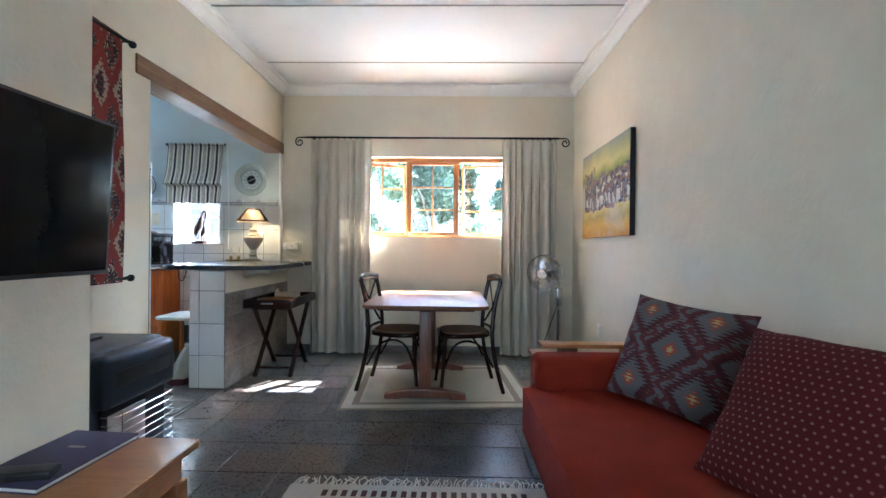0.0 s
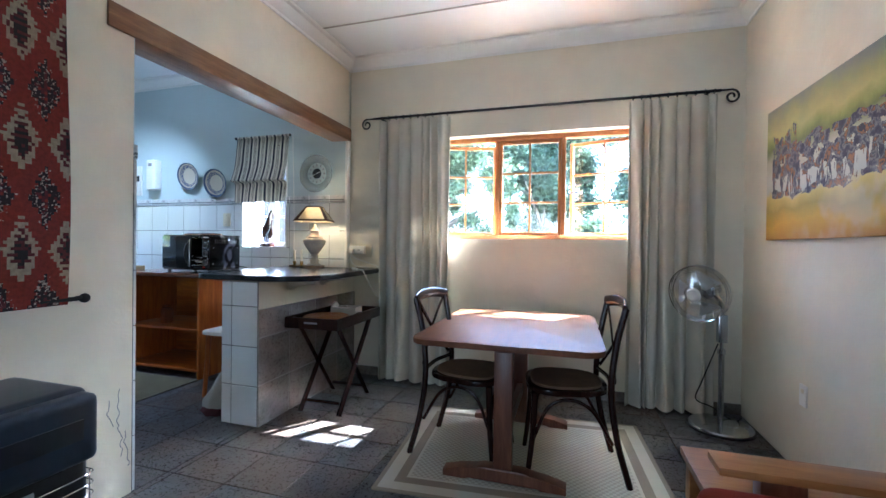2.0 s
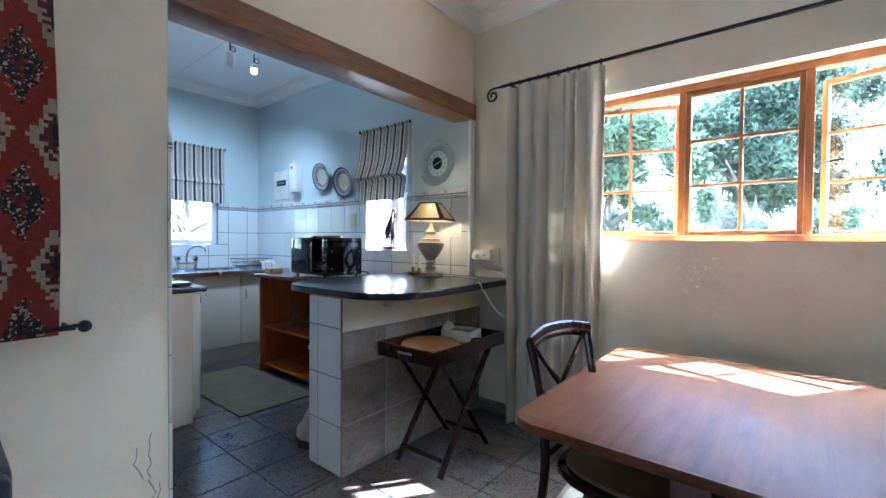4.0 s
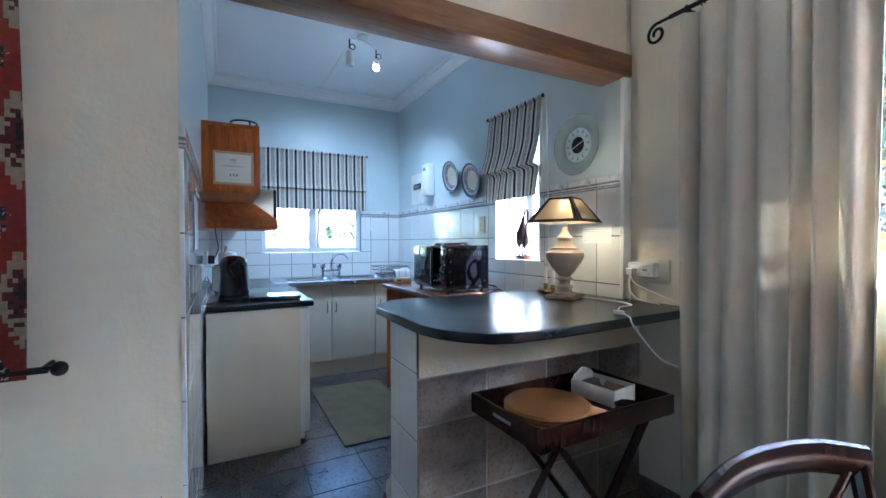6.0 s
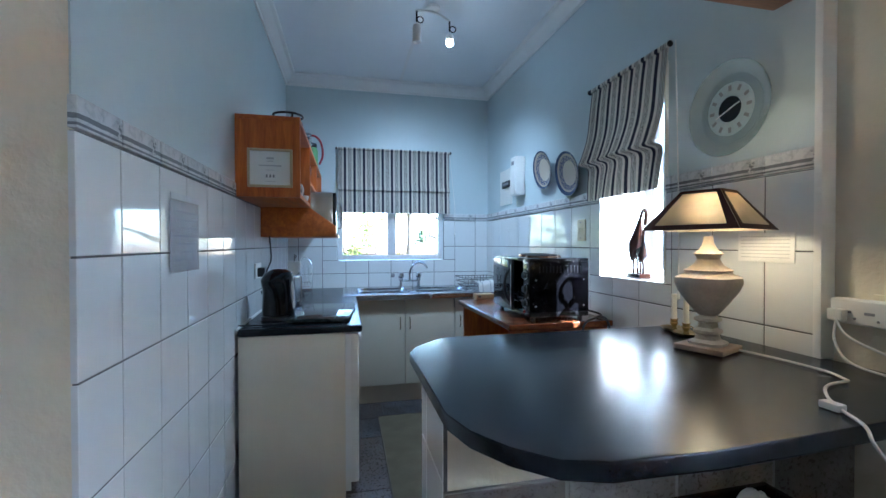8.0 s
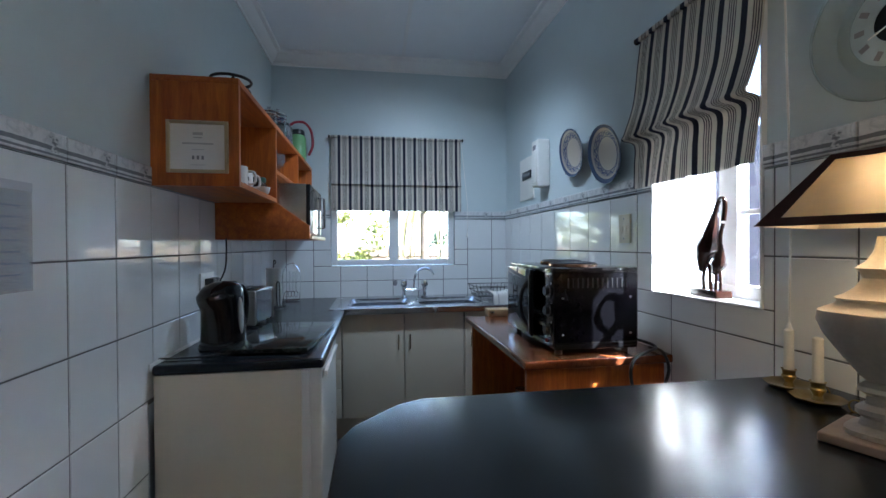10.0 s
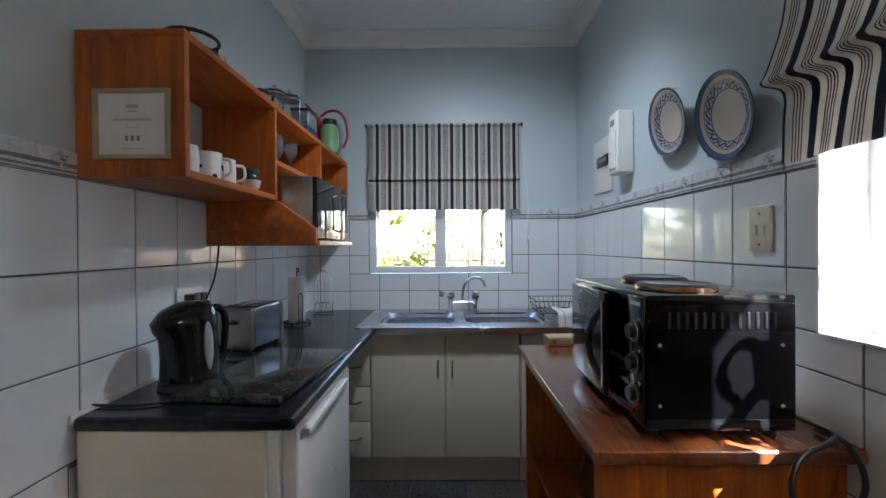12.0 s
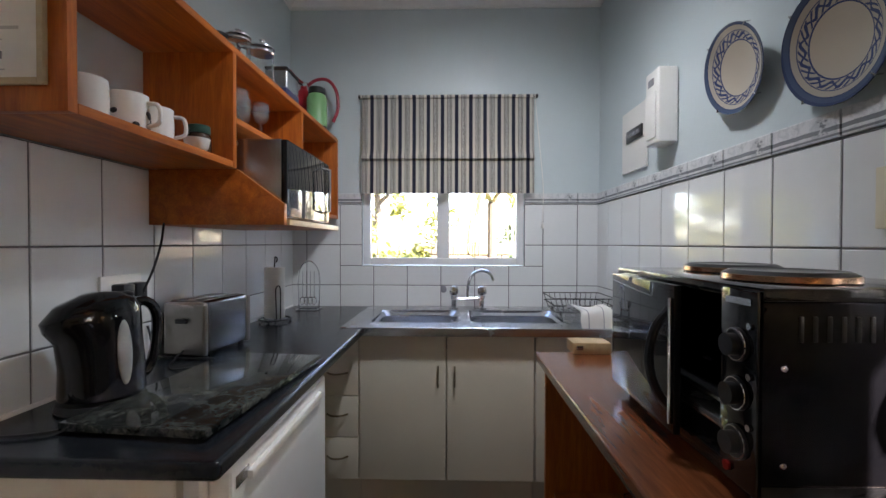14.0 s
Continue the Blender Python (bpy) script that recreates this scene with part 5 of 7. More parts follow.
M_FAINT = plain("faint_grey_print", (0.52, 0.52, 0.53), 0.7, vary=0.05)
cert = thing("framed_certificate", (-2.338, 3.735, 1.69), "framed white certificate on the shelf end", "certificate")
for y0, y1, z0, z1 in ((-0.105, -0.093, -0.095, 0.095), (0.093, 0.105, -0.095, 0.095), (-0.093, 0.093, 0.083, 0.095), (-0.093, 0.093, -0.095, -0.083)):
    part("frame", box(B(), 0, 0.012, y0, y1, z0, z1, 0.002), plain("gilt_frame", (0.50, 0.42, 0.28), 0.4, 0.3) if y0 < -0.1 else bpy.data.materials["gilt_frame"], cert)
part("paper", box(B(), 0, 0.004, -0.093, 0.093, -0.083, 0.083), M_PAPER, cert)
for z, w, h in ((0.048, 0.034, 0.010), (0.034, 0.030, 0.004), (0.012, 0.105, 0.006), (-0.010, 0.04, 0.002), (-0.066, 0.05, 0.002)):
    part("text_bar", box(B(), 0.0042, 0.005, -w / 2, w / 2, z - h / 2, z + h / 2), M_FAINT, cert)
for y in (-0.016, 0.0, 0.016):
    part("text_bar", box(B(), 0.0042, 0.005, y - 0.004, y + 0.004, -0.046, -0.032), M_INK, cert)


def mug(loc, rz, label, spots=False):
    ob = thing("mug", loc, label, "mug", "mugs on the shelf", rz)
    part("cup", lathe(B(), [(0.034, 0), (0.042, 0.004), (0.044, 0.05), (0.042, 0.098), (0.039, 0.098), (0.040, 0.01), (0.0, 0.008)], 28), M_MUG, ob)
    part("handle", tube(B(), curve([(0.042, 0, 0.08), (0.068, 0, 0.074), (0.070, 0, 0.034), (0.043, 0, 0.02)], 6), 0.0055, 8), M_MUG, ob)
    if spots:
        rnd = random.Random(9)
        for k in range(16):
            a, z, w = rnd.uniform(0, 6.28), rnd.uniform(0.015, 0.088), rnd.uniform(0.006, 0.012)
            bm = ball(B(), (0, 0, 0), 1.0, (0.0032, w, w * rnd.uniform(0.6, 1.1)), 10, 6)
            part("spot", turned(bm, Matrix.Rotation(a, 4, 'Z') @ Matrix.Translation((0.0432, 0, z))), M_BLACK, ob, "black glazed spot")
    return ob


mug((-2.49, 3.775, 1.5705), 200, "plain white china mug upside down on the shelf")
mug((-2.60, 3.79, 1.5705), 100, "white china mug with black spots on the shelf", True)
mug((-2.71, 3.78, 1.5705), 110, "plain white china mug on the shelf")
mug((-2.55, 3.66, 1.5705), 200, "plain white china mug at the back of the shelf")
cj = thing("coffee_jar", (-2.85, 3.815, 1.5705), "small glass coffee jar with a dark green lid", "jar")
part("jar", lathe(B(), [(0.03, 0), (0.034, 0.006), (0.034, 0.055), (0.028, 0.065)], 20), plain("coffee_brown", (0.06, 0.035, 0.025), 0.15), cj)
part("lid", lathe(B(), [(0.031, 0.0655), (0.032, 0.068), (0.032, 0.088), (0.029, 0.09), (0.0, 0.09)], 20), plain("dark_green_lid", (0.02, 0.07, 0.05), 0.4), cj)
cr = thing("sugar_bowl", (-2.79, 3.845, 1.5705), "small white ceramic sachet holder", "bowl")
part("bowl", lathe(B(), [(0.022, 0), (0.03, 0.008), (0.036, 0.035), (0.033, 0.035), (0.02, 0.008), (0, 0.007)], 20), M_MUG, cr)
M_THINGLASS = plain("thin_clear_glass", (0.34, 0.37, 0.38), 0.04, vary=0.02, bump=0.0, Alpha=0.16)
gl = thing("wine_glass", (-3.02, 3.78, 1.7205), "clear stemmed wine glass on the shelf", "glass", "wine glasses on the shelf")
part("bowl", lathe(B(), [(0.004, 0.055), (0.02, 0.062), (0.03, 0.085), (0.031, 0.11), (0.028, 0.135), (0.027, 0.135), (0.029, 0.11), (0.027, 0.087), (0.0, 0.066)], 24), M_THINGLASS, gl)
part("stem", lathe(B(), [(0.03, 0), (0.03, 0.002), (0.006, 0.006), (0.0035, 0.02), (0.0038, 0.0555)], 20), M_THINGLASS, gl)
for x, y in ((-3.09, 3.82), (-3.10, 3.74), (-3.17, 3.79), (-3.24, 3.83), (-3.25, 3.75)):
    copy_thing(gl, pose(x, y, 1.7205))
mw = thing("microwave", (-3.235, 3.79, 1.3805), "steel microwave with a mirrored door in the shelf niche", "microwave")
part("casing", box(B(), -0.245, 0.245, -0.19, 0.225, 0.008, 0.275, 0.006), M_STEEL, mw)
part("door", box(B(), -0.165, 0.245, 0.2255, 0.245, 0.01, 0.273, 0.004), bpy.data.materials["dark_mirror_glass"], mw, "dark mirrored glass door")
part("control_panel", box(B(), -0.245, -0.167, 0.2255, 0.243, 0.01, 0.273, 0.004), M_GLOSSBLACK, mw)
part("door_handle", tube(B(), [(-0.145, 0.245, 0.05), (-0.145, 0.275, 0.055), (-0.145, 0.275, 0.235), (-0.145, 0.245, 0.24)], 0.007, 8), M_CHROME, mw)
for x in (-0.2, 0.2):
    for y in (-0.15, 0.19):
        part("foot", cyl(B(), (x, y, 0), (x, y, 0.008), 0.015), M_BLACK, mw)

# on top of the shelf
pt = thing("black_trivet", (-2.50, 3.80, 1.9525), "black wire pot stand on the wall shelf", "trivet")
for z, r in ((0.004, 0.07), (0.045, 0.075)):
    part("ring", tube(B(), [(r * math.cos(a), r * math.sin(a), z) for a in [2 * math.pi * i / 28 for i in range(28)]], 0.006, 7, closed=True), M_BLACK, pt)
for a in (0.4, 2.5, 4.6):
    part("post", tube(B(), [(0.07 * math.cos(a), 0.07 * math.sin(a), 0.004), (0.075 * math.cos(a), 0.075 * math.sin(a), 0.045)], 0.006, 7), M_BLACK, pt)
gb = thing("glass_bowl", (-2.66, 3.76, 1.9525), "clear glass bowl on the wall shelf", "bowl")
part("bowl", lathe(B(), [(0.03, 0), (0.05, 0.02), (0.056, 0.06), (0.053, 0.06), (0.047, 0.022), (0.0, 0.006)], 24), M_CLEAR, gb)


def french_press(loc, r, h, rz):
    ob = thing("french_press", loc, "glass and chrome coffee plunger on the wall shelf", "coffee press", "coffee plungers", rz)
    part("beaker", lathe(B(), [(r, 0.012), (r, h * 0.85), (r - 0.003, h * 0.85), (r - 0.003, 0.016), (0, 0.016)], 24), M_CLEAR, ob)
    part("frame", lathe(B(), [(r + 0.003, 0), (r + 0.004, 0.02), (r + 0.0015, 0.022)], 24), M_CHROME, ob)
    part("band", lathe(B(), [(r + 0.001, h * 0.72), (r + 0.003, h * 0.73), (r + 0.003, h * 0.77), (r + 0.001, h * 0.78)], 24), M_CHROME, ob)
    part("lid", lathe(B(), [(r + 0.003, h * 0.85), (r + 0.003, h * 0.88), (r * 0.6, h * 0.95), (0.006, h * 0.97), (0.006, h * 1.03), (0.012, h * 1.06), (0.0, h * 1.09)], 24), M_CHROME, ob)
    part("handle", tube(B(), curve([(r, 0, h * 0.76), (r + 0.04, 0, h * 0.72), (r + 0.042, 0, h * 0.35), (r, 0, h * 0.22)], 6), 0.008, 8), M_BLACK, ob)


french_press((-3.12, 3.80, 1.9525), 0.042, 0.13, -30)
french_press((-3.29, 3.81, 1.9525), 0.048, 0.17, -40)
tin = thing("storage_tin", (-3.58, 3.78, 1.9525), "steel and blue storage tin on the wall shelf", "tin")
part("tin", box(B(), -0.075, 0.075, -0.05, 0.05, 0, 0.15, 0.008, 3), M_STEEL, tin)
part("band", box(B(), -0.0765, 0.0765, -0.0515, 0.0515, 0.02, 0.07, 0.008, 3), plain("blue_label", (0.03, 0.04, 0.12), 0.4), tin, "dark blue label band")
part("lid", box(B(), -0.077, 0.077, -0.052, 0.052, 0.1505, 0.165, 0.005, 3), M_BLACK, tin)
fx = thing("fire_extinguisher", (-4.12, 3.69, 1.9525), "red fire extinguisher with a black hose", "fire extinguisher")
M_FIRE = plain("fire_red", (0.42, 0.02, 0.03), 0.3, vary=0.06)
part("cylinder", lathe(B(), [(0.05, 0), (0.055, 0.01), (0.055, 0.215), (0.045, 0.255), (0.02, 0.28), (0.018, 0.295)], 24), M_FIRE, fx)
part("valve", box(B(), -0.015, 0.015, -0.025, 0.025, 0.295, 0.32, 0.004), M_CHROME, fx)
part("lever", tube(B(), [(0.0, 0.0, 0.315), (0.05, -0.025, 0.33), (0.10, -0.05, 0.36)], 0.007, 8, (1.6, 0.6)), M_FIRE, fx)
part("lever", tube(B(), [(0.0, 0.0, 0.30), (0.05, -0.02, 0.307), (0.09, -0.04, 0.315)], 0.006, 8, (1.6, 0.6)), M_BLACK, fx)
part("hose", tube(B(), curve([(-0.01, 0.02, 0.307), (-0.02, 0.07, 0.345), (-0.025, 0.14, 0.345), (-0.03, 0.19, 0.28), (-0.03, 0.20, 0.17), (-0.03, 0.17, 0.09)], 8), 0.010, 8), plain("red_hose", (0.35, 0.02, 0.04), 0.4), fx)
fl = thing("vacuum_flask", (-4.03, 3.80, 1.9525), "light green vacuum flask with a dark base", "flask")
part("body", lathe(B(), [(0.052, 0.025), (0.058, 0.03), (0.058, 0.19), (0.046, 0.215)], 24), plain("flask_green", (0.20, 0.42, 0.18), 0.35, vary=0.05), fl)
part("base", lathe(B(), [(0.052, 0), (0.056, 0.004), (0.056, 0.0295)], 24), M_BLACK, fl)
part("cap", lathe(B(), [(0.045, 0.2155), (0.050, 0.22), (0.047, 0.252), (0.02, 0.262), (0.0, 0.262)], 24), M_BLACK, fl)

# on the worktop
kt = thing("electric_kettle", (-2.58, 3.735, 0.9005), "black plastic electric kettle with a water gauge", "kettle", rz=-30)
part("base", lathe(B(), [(0.092, 0), (0.095, 0.006), (0.09, 0.02), (0.06, 0.024)], 32), M_BLACK, kt)
bm = lathe(B(), [(0.078, 0.025), (0.088, 0.03), (0.086, 0.10), (0.080, 0.18), (0.079, 0.215), (0.077, 0.240), (0.065, 0.262), (0.035, 0.275), (0, 0.278)], 36)
for v in bm.verts:
    if v.co.z > 0.15 and v.co.x > 0.0:
        v.co.x += 0.045 * min(1.0, (v.co.z - 0.15) / 0.08) ** 1.2 * max(0, v.co.x / 0.08) ** 2
        v.co.z -= 0.02 * max(0, v.co.x / 0.1) ** 2
part("body", bm, M_GLOSSBLACK, kt)
part("handle", tube(B(), curve([(-0.055, 0, 0.240), (-0.095, 0, 0.243), (-0.120, 0, 0.205), (-0.117, 0, 0.12), (-0.100, 0, 0.065), (-0.078, 0, 0.05)], 7), 0.013, 10), M_GLOSSBLACK, kt)
gb = ball(B(), (0, 0, 0), 1.0, (0.007, 0.017, 0.078), 20, 14)
turned(gb, Matrix.Rotation(radians(100), 4, 'Z') @ Matrix.Translation((0.0825, 0, 0.135)) @ Matrix.Rotation(radians(-3), 4, 'Y'))
part("water_gauge", gb, plain("pale_gauge", (0.34, 0.34, 0.33), 0.3, vary=0.08), kt, "pale grey lens-shaped water gauge")
part("lid_button", lathe(B(), [(0.016, 0.270), (0.017, 0.282), (0.010, 0.286), (0, 0.286)], 16, (-0.05, 0, -0.012)), M_BLACK, kt)
part("power_cord", tube(B(), curve([(-0.03, 0.09, 0.008), (0.08, 0.13, 0.006), (0.17, 0.09, 0.006), (0.24, -0.02, 0.006), (0.27, -0.10, 0.006)], 8), 0.004, 6), M_BLACK, kt)
M_WARMSTEEL = plain("warm_steel", (0.34, 0.31, 0.28), 0.3, 1.0, vary=0.08)
ts = thing("toaster", (-3.10, 3.70, 0.9005), "two-slice brushed steel toaster with dark ends", "toaster", rz=-8)
bm = box(B(), -0.112, 0.112, -0.078, 0.078, 0.018, 0.20, 0.018, 4)
M_DARKSTEEL = plain("dark_brushed_steel", (0.20, 0.20, 0.21), 0.22, 1.0, vary=0.08)
part("casing", bm, M_DARKSTEEL, ts)
part("end_cap", box(B(), 0.105, 0.130, -0.081, 0.081, 0.012, 0.194, 0.014, 3), M_WARMSTEEL, ts)
part("end_cap", box(B(), -0.130, -0.105, -0.081, 0.081, 0.012, 0.194, 0.014, 3), M_WARMSTEEL, ts)
for y in (-0.032, 0.032):
    part("slot", box(B(), -0.095, 0.095, y - 0.014, y + 0.014, 0.197, 0.2015, 0.001), M_BLACK, ts)
part("lever", box(B(), 0.1305, 0.146, -0.02, 0.02, 0.125, 0.14, 0.004), M_BLACK, ts)
for x in (-0.1, 0.1):
    for y in (-0.055, 0.055):
        part("foot", cyl(B(), (x, y, 0), (x, y, 0.018), 0.011), M_BLACK, ts)
part("power_cord", tube(B(), curve([(0.130, 0.0, 0.03), (0.22, 0.03, 0.006), (0.24, 0.10, 0.005), (0.12, 0.12, 0.005), (0.16, -0.06, 0.02), (0.17, -0.10, 0.12)], 8), 0.0035, 6), M_BLACK, ts)

n = Nodes("granite_board")
g1, g2 = n.noise(22, 6, 0.7, None, 1.0), n.noise(120, 3)
M_GRANITE = n.done(n.ramp(n.math('ADD', n.math('MULTIPLY', g1, 0.8), n.math('MULTIPLY', g2, 0.2)), [(0.38, (0.008, 0.010, 0.010)), (0.5, (0.035, 0.040, 0.038)), (0.58, (0.09, 0.095, 0.085)), (0.66, (0.02, 0.022, 0.02))]), 0.07)
gbd = thing("chopping_board", (-2.685, 3.97, 0.9005), "polished dark granite chopping board on the worktop", "chopping board", rz=-5)
part("slab", box(B(), -0.29, 0.29, -0.165, 0.165, 0.006, 0.024, 0.003), M_GRANITE, gbd)
for x in (-0.26, 0.26):
    for y in (-0.14, 0.14):
        part("foot", cyl(B(), (x, y, 0), (x, y, 0.006), 0.012), M_BLACK, gbd)

ph = thing("paper_towel_holder", (-3.69, 3.69, 0.9005), "paper towel roll on a black wire stand", "paper towel")
part("roll", lathe(B(), [(0.02, 0.02), (0.05, 0.02), (0.05, 0.275), (0.02, 0.275)], 28), M_PAPER, ph)
part("base_ring", tube(B(), [(0.075 * math.cos(a), 0.075 * math.sin(a), 0.012) for a in [2 * math.pi * i / 28 for i in range(28)]], 0.004, 6, closed=True), M_IRON, ph)
part("post", tube(B(), curve([(0, 0, 0.004), (0, 0, 0.295), (0.0, 0.008, 0.325), (0, 0.014, 0.315), (0, 0.008, 0.30)], 6), 0.0035, 6), M_IRON, ph)
part("guard", tube(B(), curve([(0.06, 0.035, 0.012), (0.055, 0.03, 0.10), (0.055, 0.03, 0.17), (0.04, 0.045, 0.17), (0.05, 0.05, 0.012)], 6), 0.003, 6), M_IRON, ph)
for k in range(3):
    a = 2 * math.pi * k / 3
    part("foot", ball(B(), (0.075 * math.cos(a), 0.075 * math.sin(a), 0.007), 0.007), M_IRON, ph)
ut = thing("utensil_stand", (-4.07, 3.735, 0.9005), "chrome wire stand hung with small utensils", "utensil stand")
part("hoop", tube(B(), curve([(0, -0.06, 0.0), (0, -0.065, 0.18), (0, -0.045, 0.26), (0, 0, 0.29), (0, 0.045, 0.26), (0, 0.065, 0.18), (0, 0.06, 0.0)], 6), 0.0035, 6), M_CHROME, ut)
part("base", tube(B(), [(-0.05, -0.06, 0.004), (0.05, -0.06, 0.004), (0.05, 0.06, 0.004), (-0.05, 0.06, 0.004)], 0.0035, 6, closed=True), M_CHROME, ut)
for k, y in enumerate((-0.035, -0.012, 0.012, 0.035)):
    part("utensil", tube(tube(B(), [(0.01, y, 0.23), (0.012, y, 0.07)], 0.003, 6), [(0.012, y + 0.014 * math.cos(a), 0.055 + 0.022 * math.sin(a)) for a in [2 * math.pi * i / 14 for i in range(14)]], 0.0028, 5, closed=True), M_CHROME, ut)
dr = thing("dish_rack", (-4.02, 5.32, 0.9025), "black wire dish rack beside the sink", "dish rack")
for z, gx, gy in ((0.095, 0.15, 0.17), (0.055, 0.14, 0.16), (0.015, 0.125, 0.145)):
    part("rim", tube(B(), [(-gx, -gy, z), (gx, -gy, z), (gx, gy, z), (-gx, gy, z)], 0.003, 6, closed=True), M_IRON, dr)
for k in range(11):
    y = -0.14 + 0.028 * k
    part("wire", tube(B(), curve([(-0.15, y * 1.15, 0.095), (-0.125, y, 0.02), (0, y, 0.012), (0.125, y, 0.02), (0.15, y * 1.15, 0.095)], 4), 0.0018, 5), M_IRON, dr)
for x in (-0.1, 0.1):
    for y in (-0.12, 0.12):
        part("foot", ball(B(), (x, y, 0.007), 0.007), M_BLACK, dr)
n = Nodes("tea_towel")
yy = n.math('FRACT', n.math('MULTIPLY', n.math('ADD', n.xyz()[1], 4.0), 14.0))
M_TOWEL = n.done(n.ramp(yy, [(0.0, (0.72, 0.71, 0.68)), (0.45, (0.30, 0.30, 0.32)), (0.52, (0.72, 0.71, 0.68))], 'CONSTANT'), 0.95)
tw = thing("tea_towel", (-3.70, 5.27, 0.905), "white striped tea towel draped over the sink edge", "tea towel")
bm = B()
rows = []
prof = curve([(-0.16, 0, 0.045), (-0.05, 0, 0.075), (0.08, 0, 0.085), (0.15, 0, 0.072), (0.166, 0, 0.02), (0.164, 0, -0.045)], 6)
for k, p in enumerate(prof):
    rows.append([[bm.verts.new((p.x + 0.004 * math.sin(9 * u + k * 0.2), -0.07 + 0.15 * u + 0.004 * math.sin(k * 0.5), p.z + 0.008 * math.sin(5 * u + k * 0.3) - 0.004 * s)) for u in [i / 8 for i in range(9)]] for s in (0, 1)])
for a, b in zip(rows, rows[1:]):
    for i in range(8):
        bm.faces.new((a[0][i], a[0][i + 1], b[0][i + 1], b[0][i]))
        bm.faces.new((a[1][i], b[1][i], b[1][i + 1], a[1][i + 1]))
part("cloth", bm, M_TOWEL, tw)
ck = thing("wooden_block", (-3.13, 5.10, 0.9005), "small pale wooden box on the cabinet", "box")
part("body", box(B(), -0.045, 0.045, -0.065, 0.07, 0, 0.04, 0.003), bpy.data.materials["pale_pine"], ck)
part("clasp", box(B(), 0.0455, 0.05, -0.055, -0.03, 0.015, 0.03, 0.002), M_STEEL, ck)

# mat on the kitchen floor
n = Nodes("sisal_mat")
w1 = n.noise(120, 3, 0.6, n.coords((1, 3, 1)))
n.bump(w1, 0.5, 0.004)
M_SISAL = n.done(n.ramp(n.math('ADD', n.math('MULTIPLY', w1, 0.6), n.math('MULTIPLY', n.noise(7), 0.4)), [(0.3, (0.09, 0.072, 0.045)), (0.7, (0.18, 0.15, 0.095))]), 0.95)
km = thing("kitchen_mat", (-2.73, 4.62, 0.0), "beige woven kitchen floor mat with a dark edge", "mat")
part("weave", box(B(), -0.59, 0.57, -0.29, 0.29, 0, 0.008, 0.002), M_SISAL, km)
part("edging", tube(B(), [(-0.59, -0.29, 0.005), (0.57, -0.29, 0.005), (0.57, 0.29, 0.005), (-0.59, 0.29, 0.005)], 0.006, 6, closed=True), plain("dark_edging", (0.12, 0.10, 0.08), 0.9), km)

# stool with a cloth bag behind the bar
st = thing("kitchen_stool", (-1.64, 4.80, 0), "low white-topped stool tucked behind the bar", "stool")
part("seat", slab(B(), rounded(-0.19, 0.19, -0.19, 0.19, 0.06), 0.475, 0.50, 0.006), M_WHITE, st)
for x in (-0.14, 0.14):
    for y in (-0.14, 0.14):
        part("leg", cyl(B(), (x * 1.15, y * 1.15, 0), (x, y, 0.474), 0.016, 0.018), M_PINEV, st)
bag = thing("cloth_bag", (-1.47, 4.44, 0), "crumpled grey and maroon cloth bag leaning on the bar wall", "bag")
bm = lathe(B(), [(0.10, 0), (0.125, 0.03), (0.115, 0.10), (0.085, 0.19), (0.05, 0.26), (0.035, 0.30), (0.05, 0.32), (0.0, 0.32)], 28)
for v in bm.verts:
    k = noise.noise(v.co * 9)
    v.co.x *= 0.75 * (1 + 0.35 * k)
    v.co.y *= 0.85 * (1 + 0.35 * k)
    v.co.x += 0.22 * v.co.z
bmesh.ops.subdivide_edges(bm, edges=bm.edges[:], cuts=1, use_grid_fill=True)
for v in bm.verts:
    v.co += 0.012 * noise.noise(v.co * 25) * Vector((v.co.x, v.co.y, 0)).normalized()
n = Nodes("bag_cloth")
M_BAG = n.done(n.ramp(n.math('ADD', n.xyz()[2], n.math('MULTIPLY', n.noise(12), 0.04)), [(0.0, (0.10, 0.03, 0.035)), (0.06, (0.10, 0.03, 0.035)), (0.075, (0.42, 0.39, 0.34))], 'CONSTANT'), 0.95)
part("cloth", bm, M_BAG, bag)

# tray table
tr = thing("butler_tray_table", (-0.815, 4.87, 0), "dark wooden butler tray on folding crossed legs", "tray table", rz=1)
TZ = 0.60
part("tray_base", box(B(), -0.185, 0.185, -0.32, 0.32, TZ, TZ + 0.012), M_DARK, tr)
for x0, x1, y0, y1 in ((-0.20, -0.184, -0.335, 0.335), (0.184, 0.20, -0.335, 0.335), (-0.1835, 0.1835, -0.335, -0.319), (-0.1835, 0.1835, 0.319, 0.335)):
    part("tray_side", box(B(), x0, x1, y0, y1, TZ - 0.004, TZ + 0.07, 0.003), M_DARK, tr)
part("hand_slot", box(B(), -0.05, 0.05, -0.3365, -0.335, TZ + 0.032, TZ + 0.044, 0.0005), M_INK, tr)
for x in (-0.15, 0.15):
    for s in (-1, 1):
        part("leg", tube(B(), [(x + s * 0.012, s * 0.22, TZ - 0.004), (x + s * 0.012, -s * 0.24, 0.0)], 0.018, 4, (1.1, 0.7)), M_DARK, tr)
for y, z in ((-0.21, TZ - 0.02), (0.21, TZ - 0.02), (-0.20, 0.07), (0.20, 0.07)):
    part("rail", cyl(B(), (-0.14, y, z), (0.14, y, z), 0.011), M_DARK, tr)
for x in (-0.177, 0.177):
    part("bolt", cyl(B(), (x - 0.012, -0.010, TZ / 2), (x + 0.012, -0.010, TZ / 2), 0.006), M_CHROME, tr)
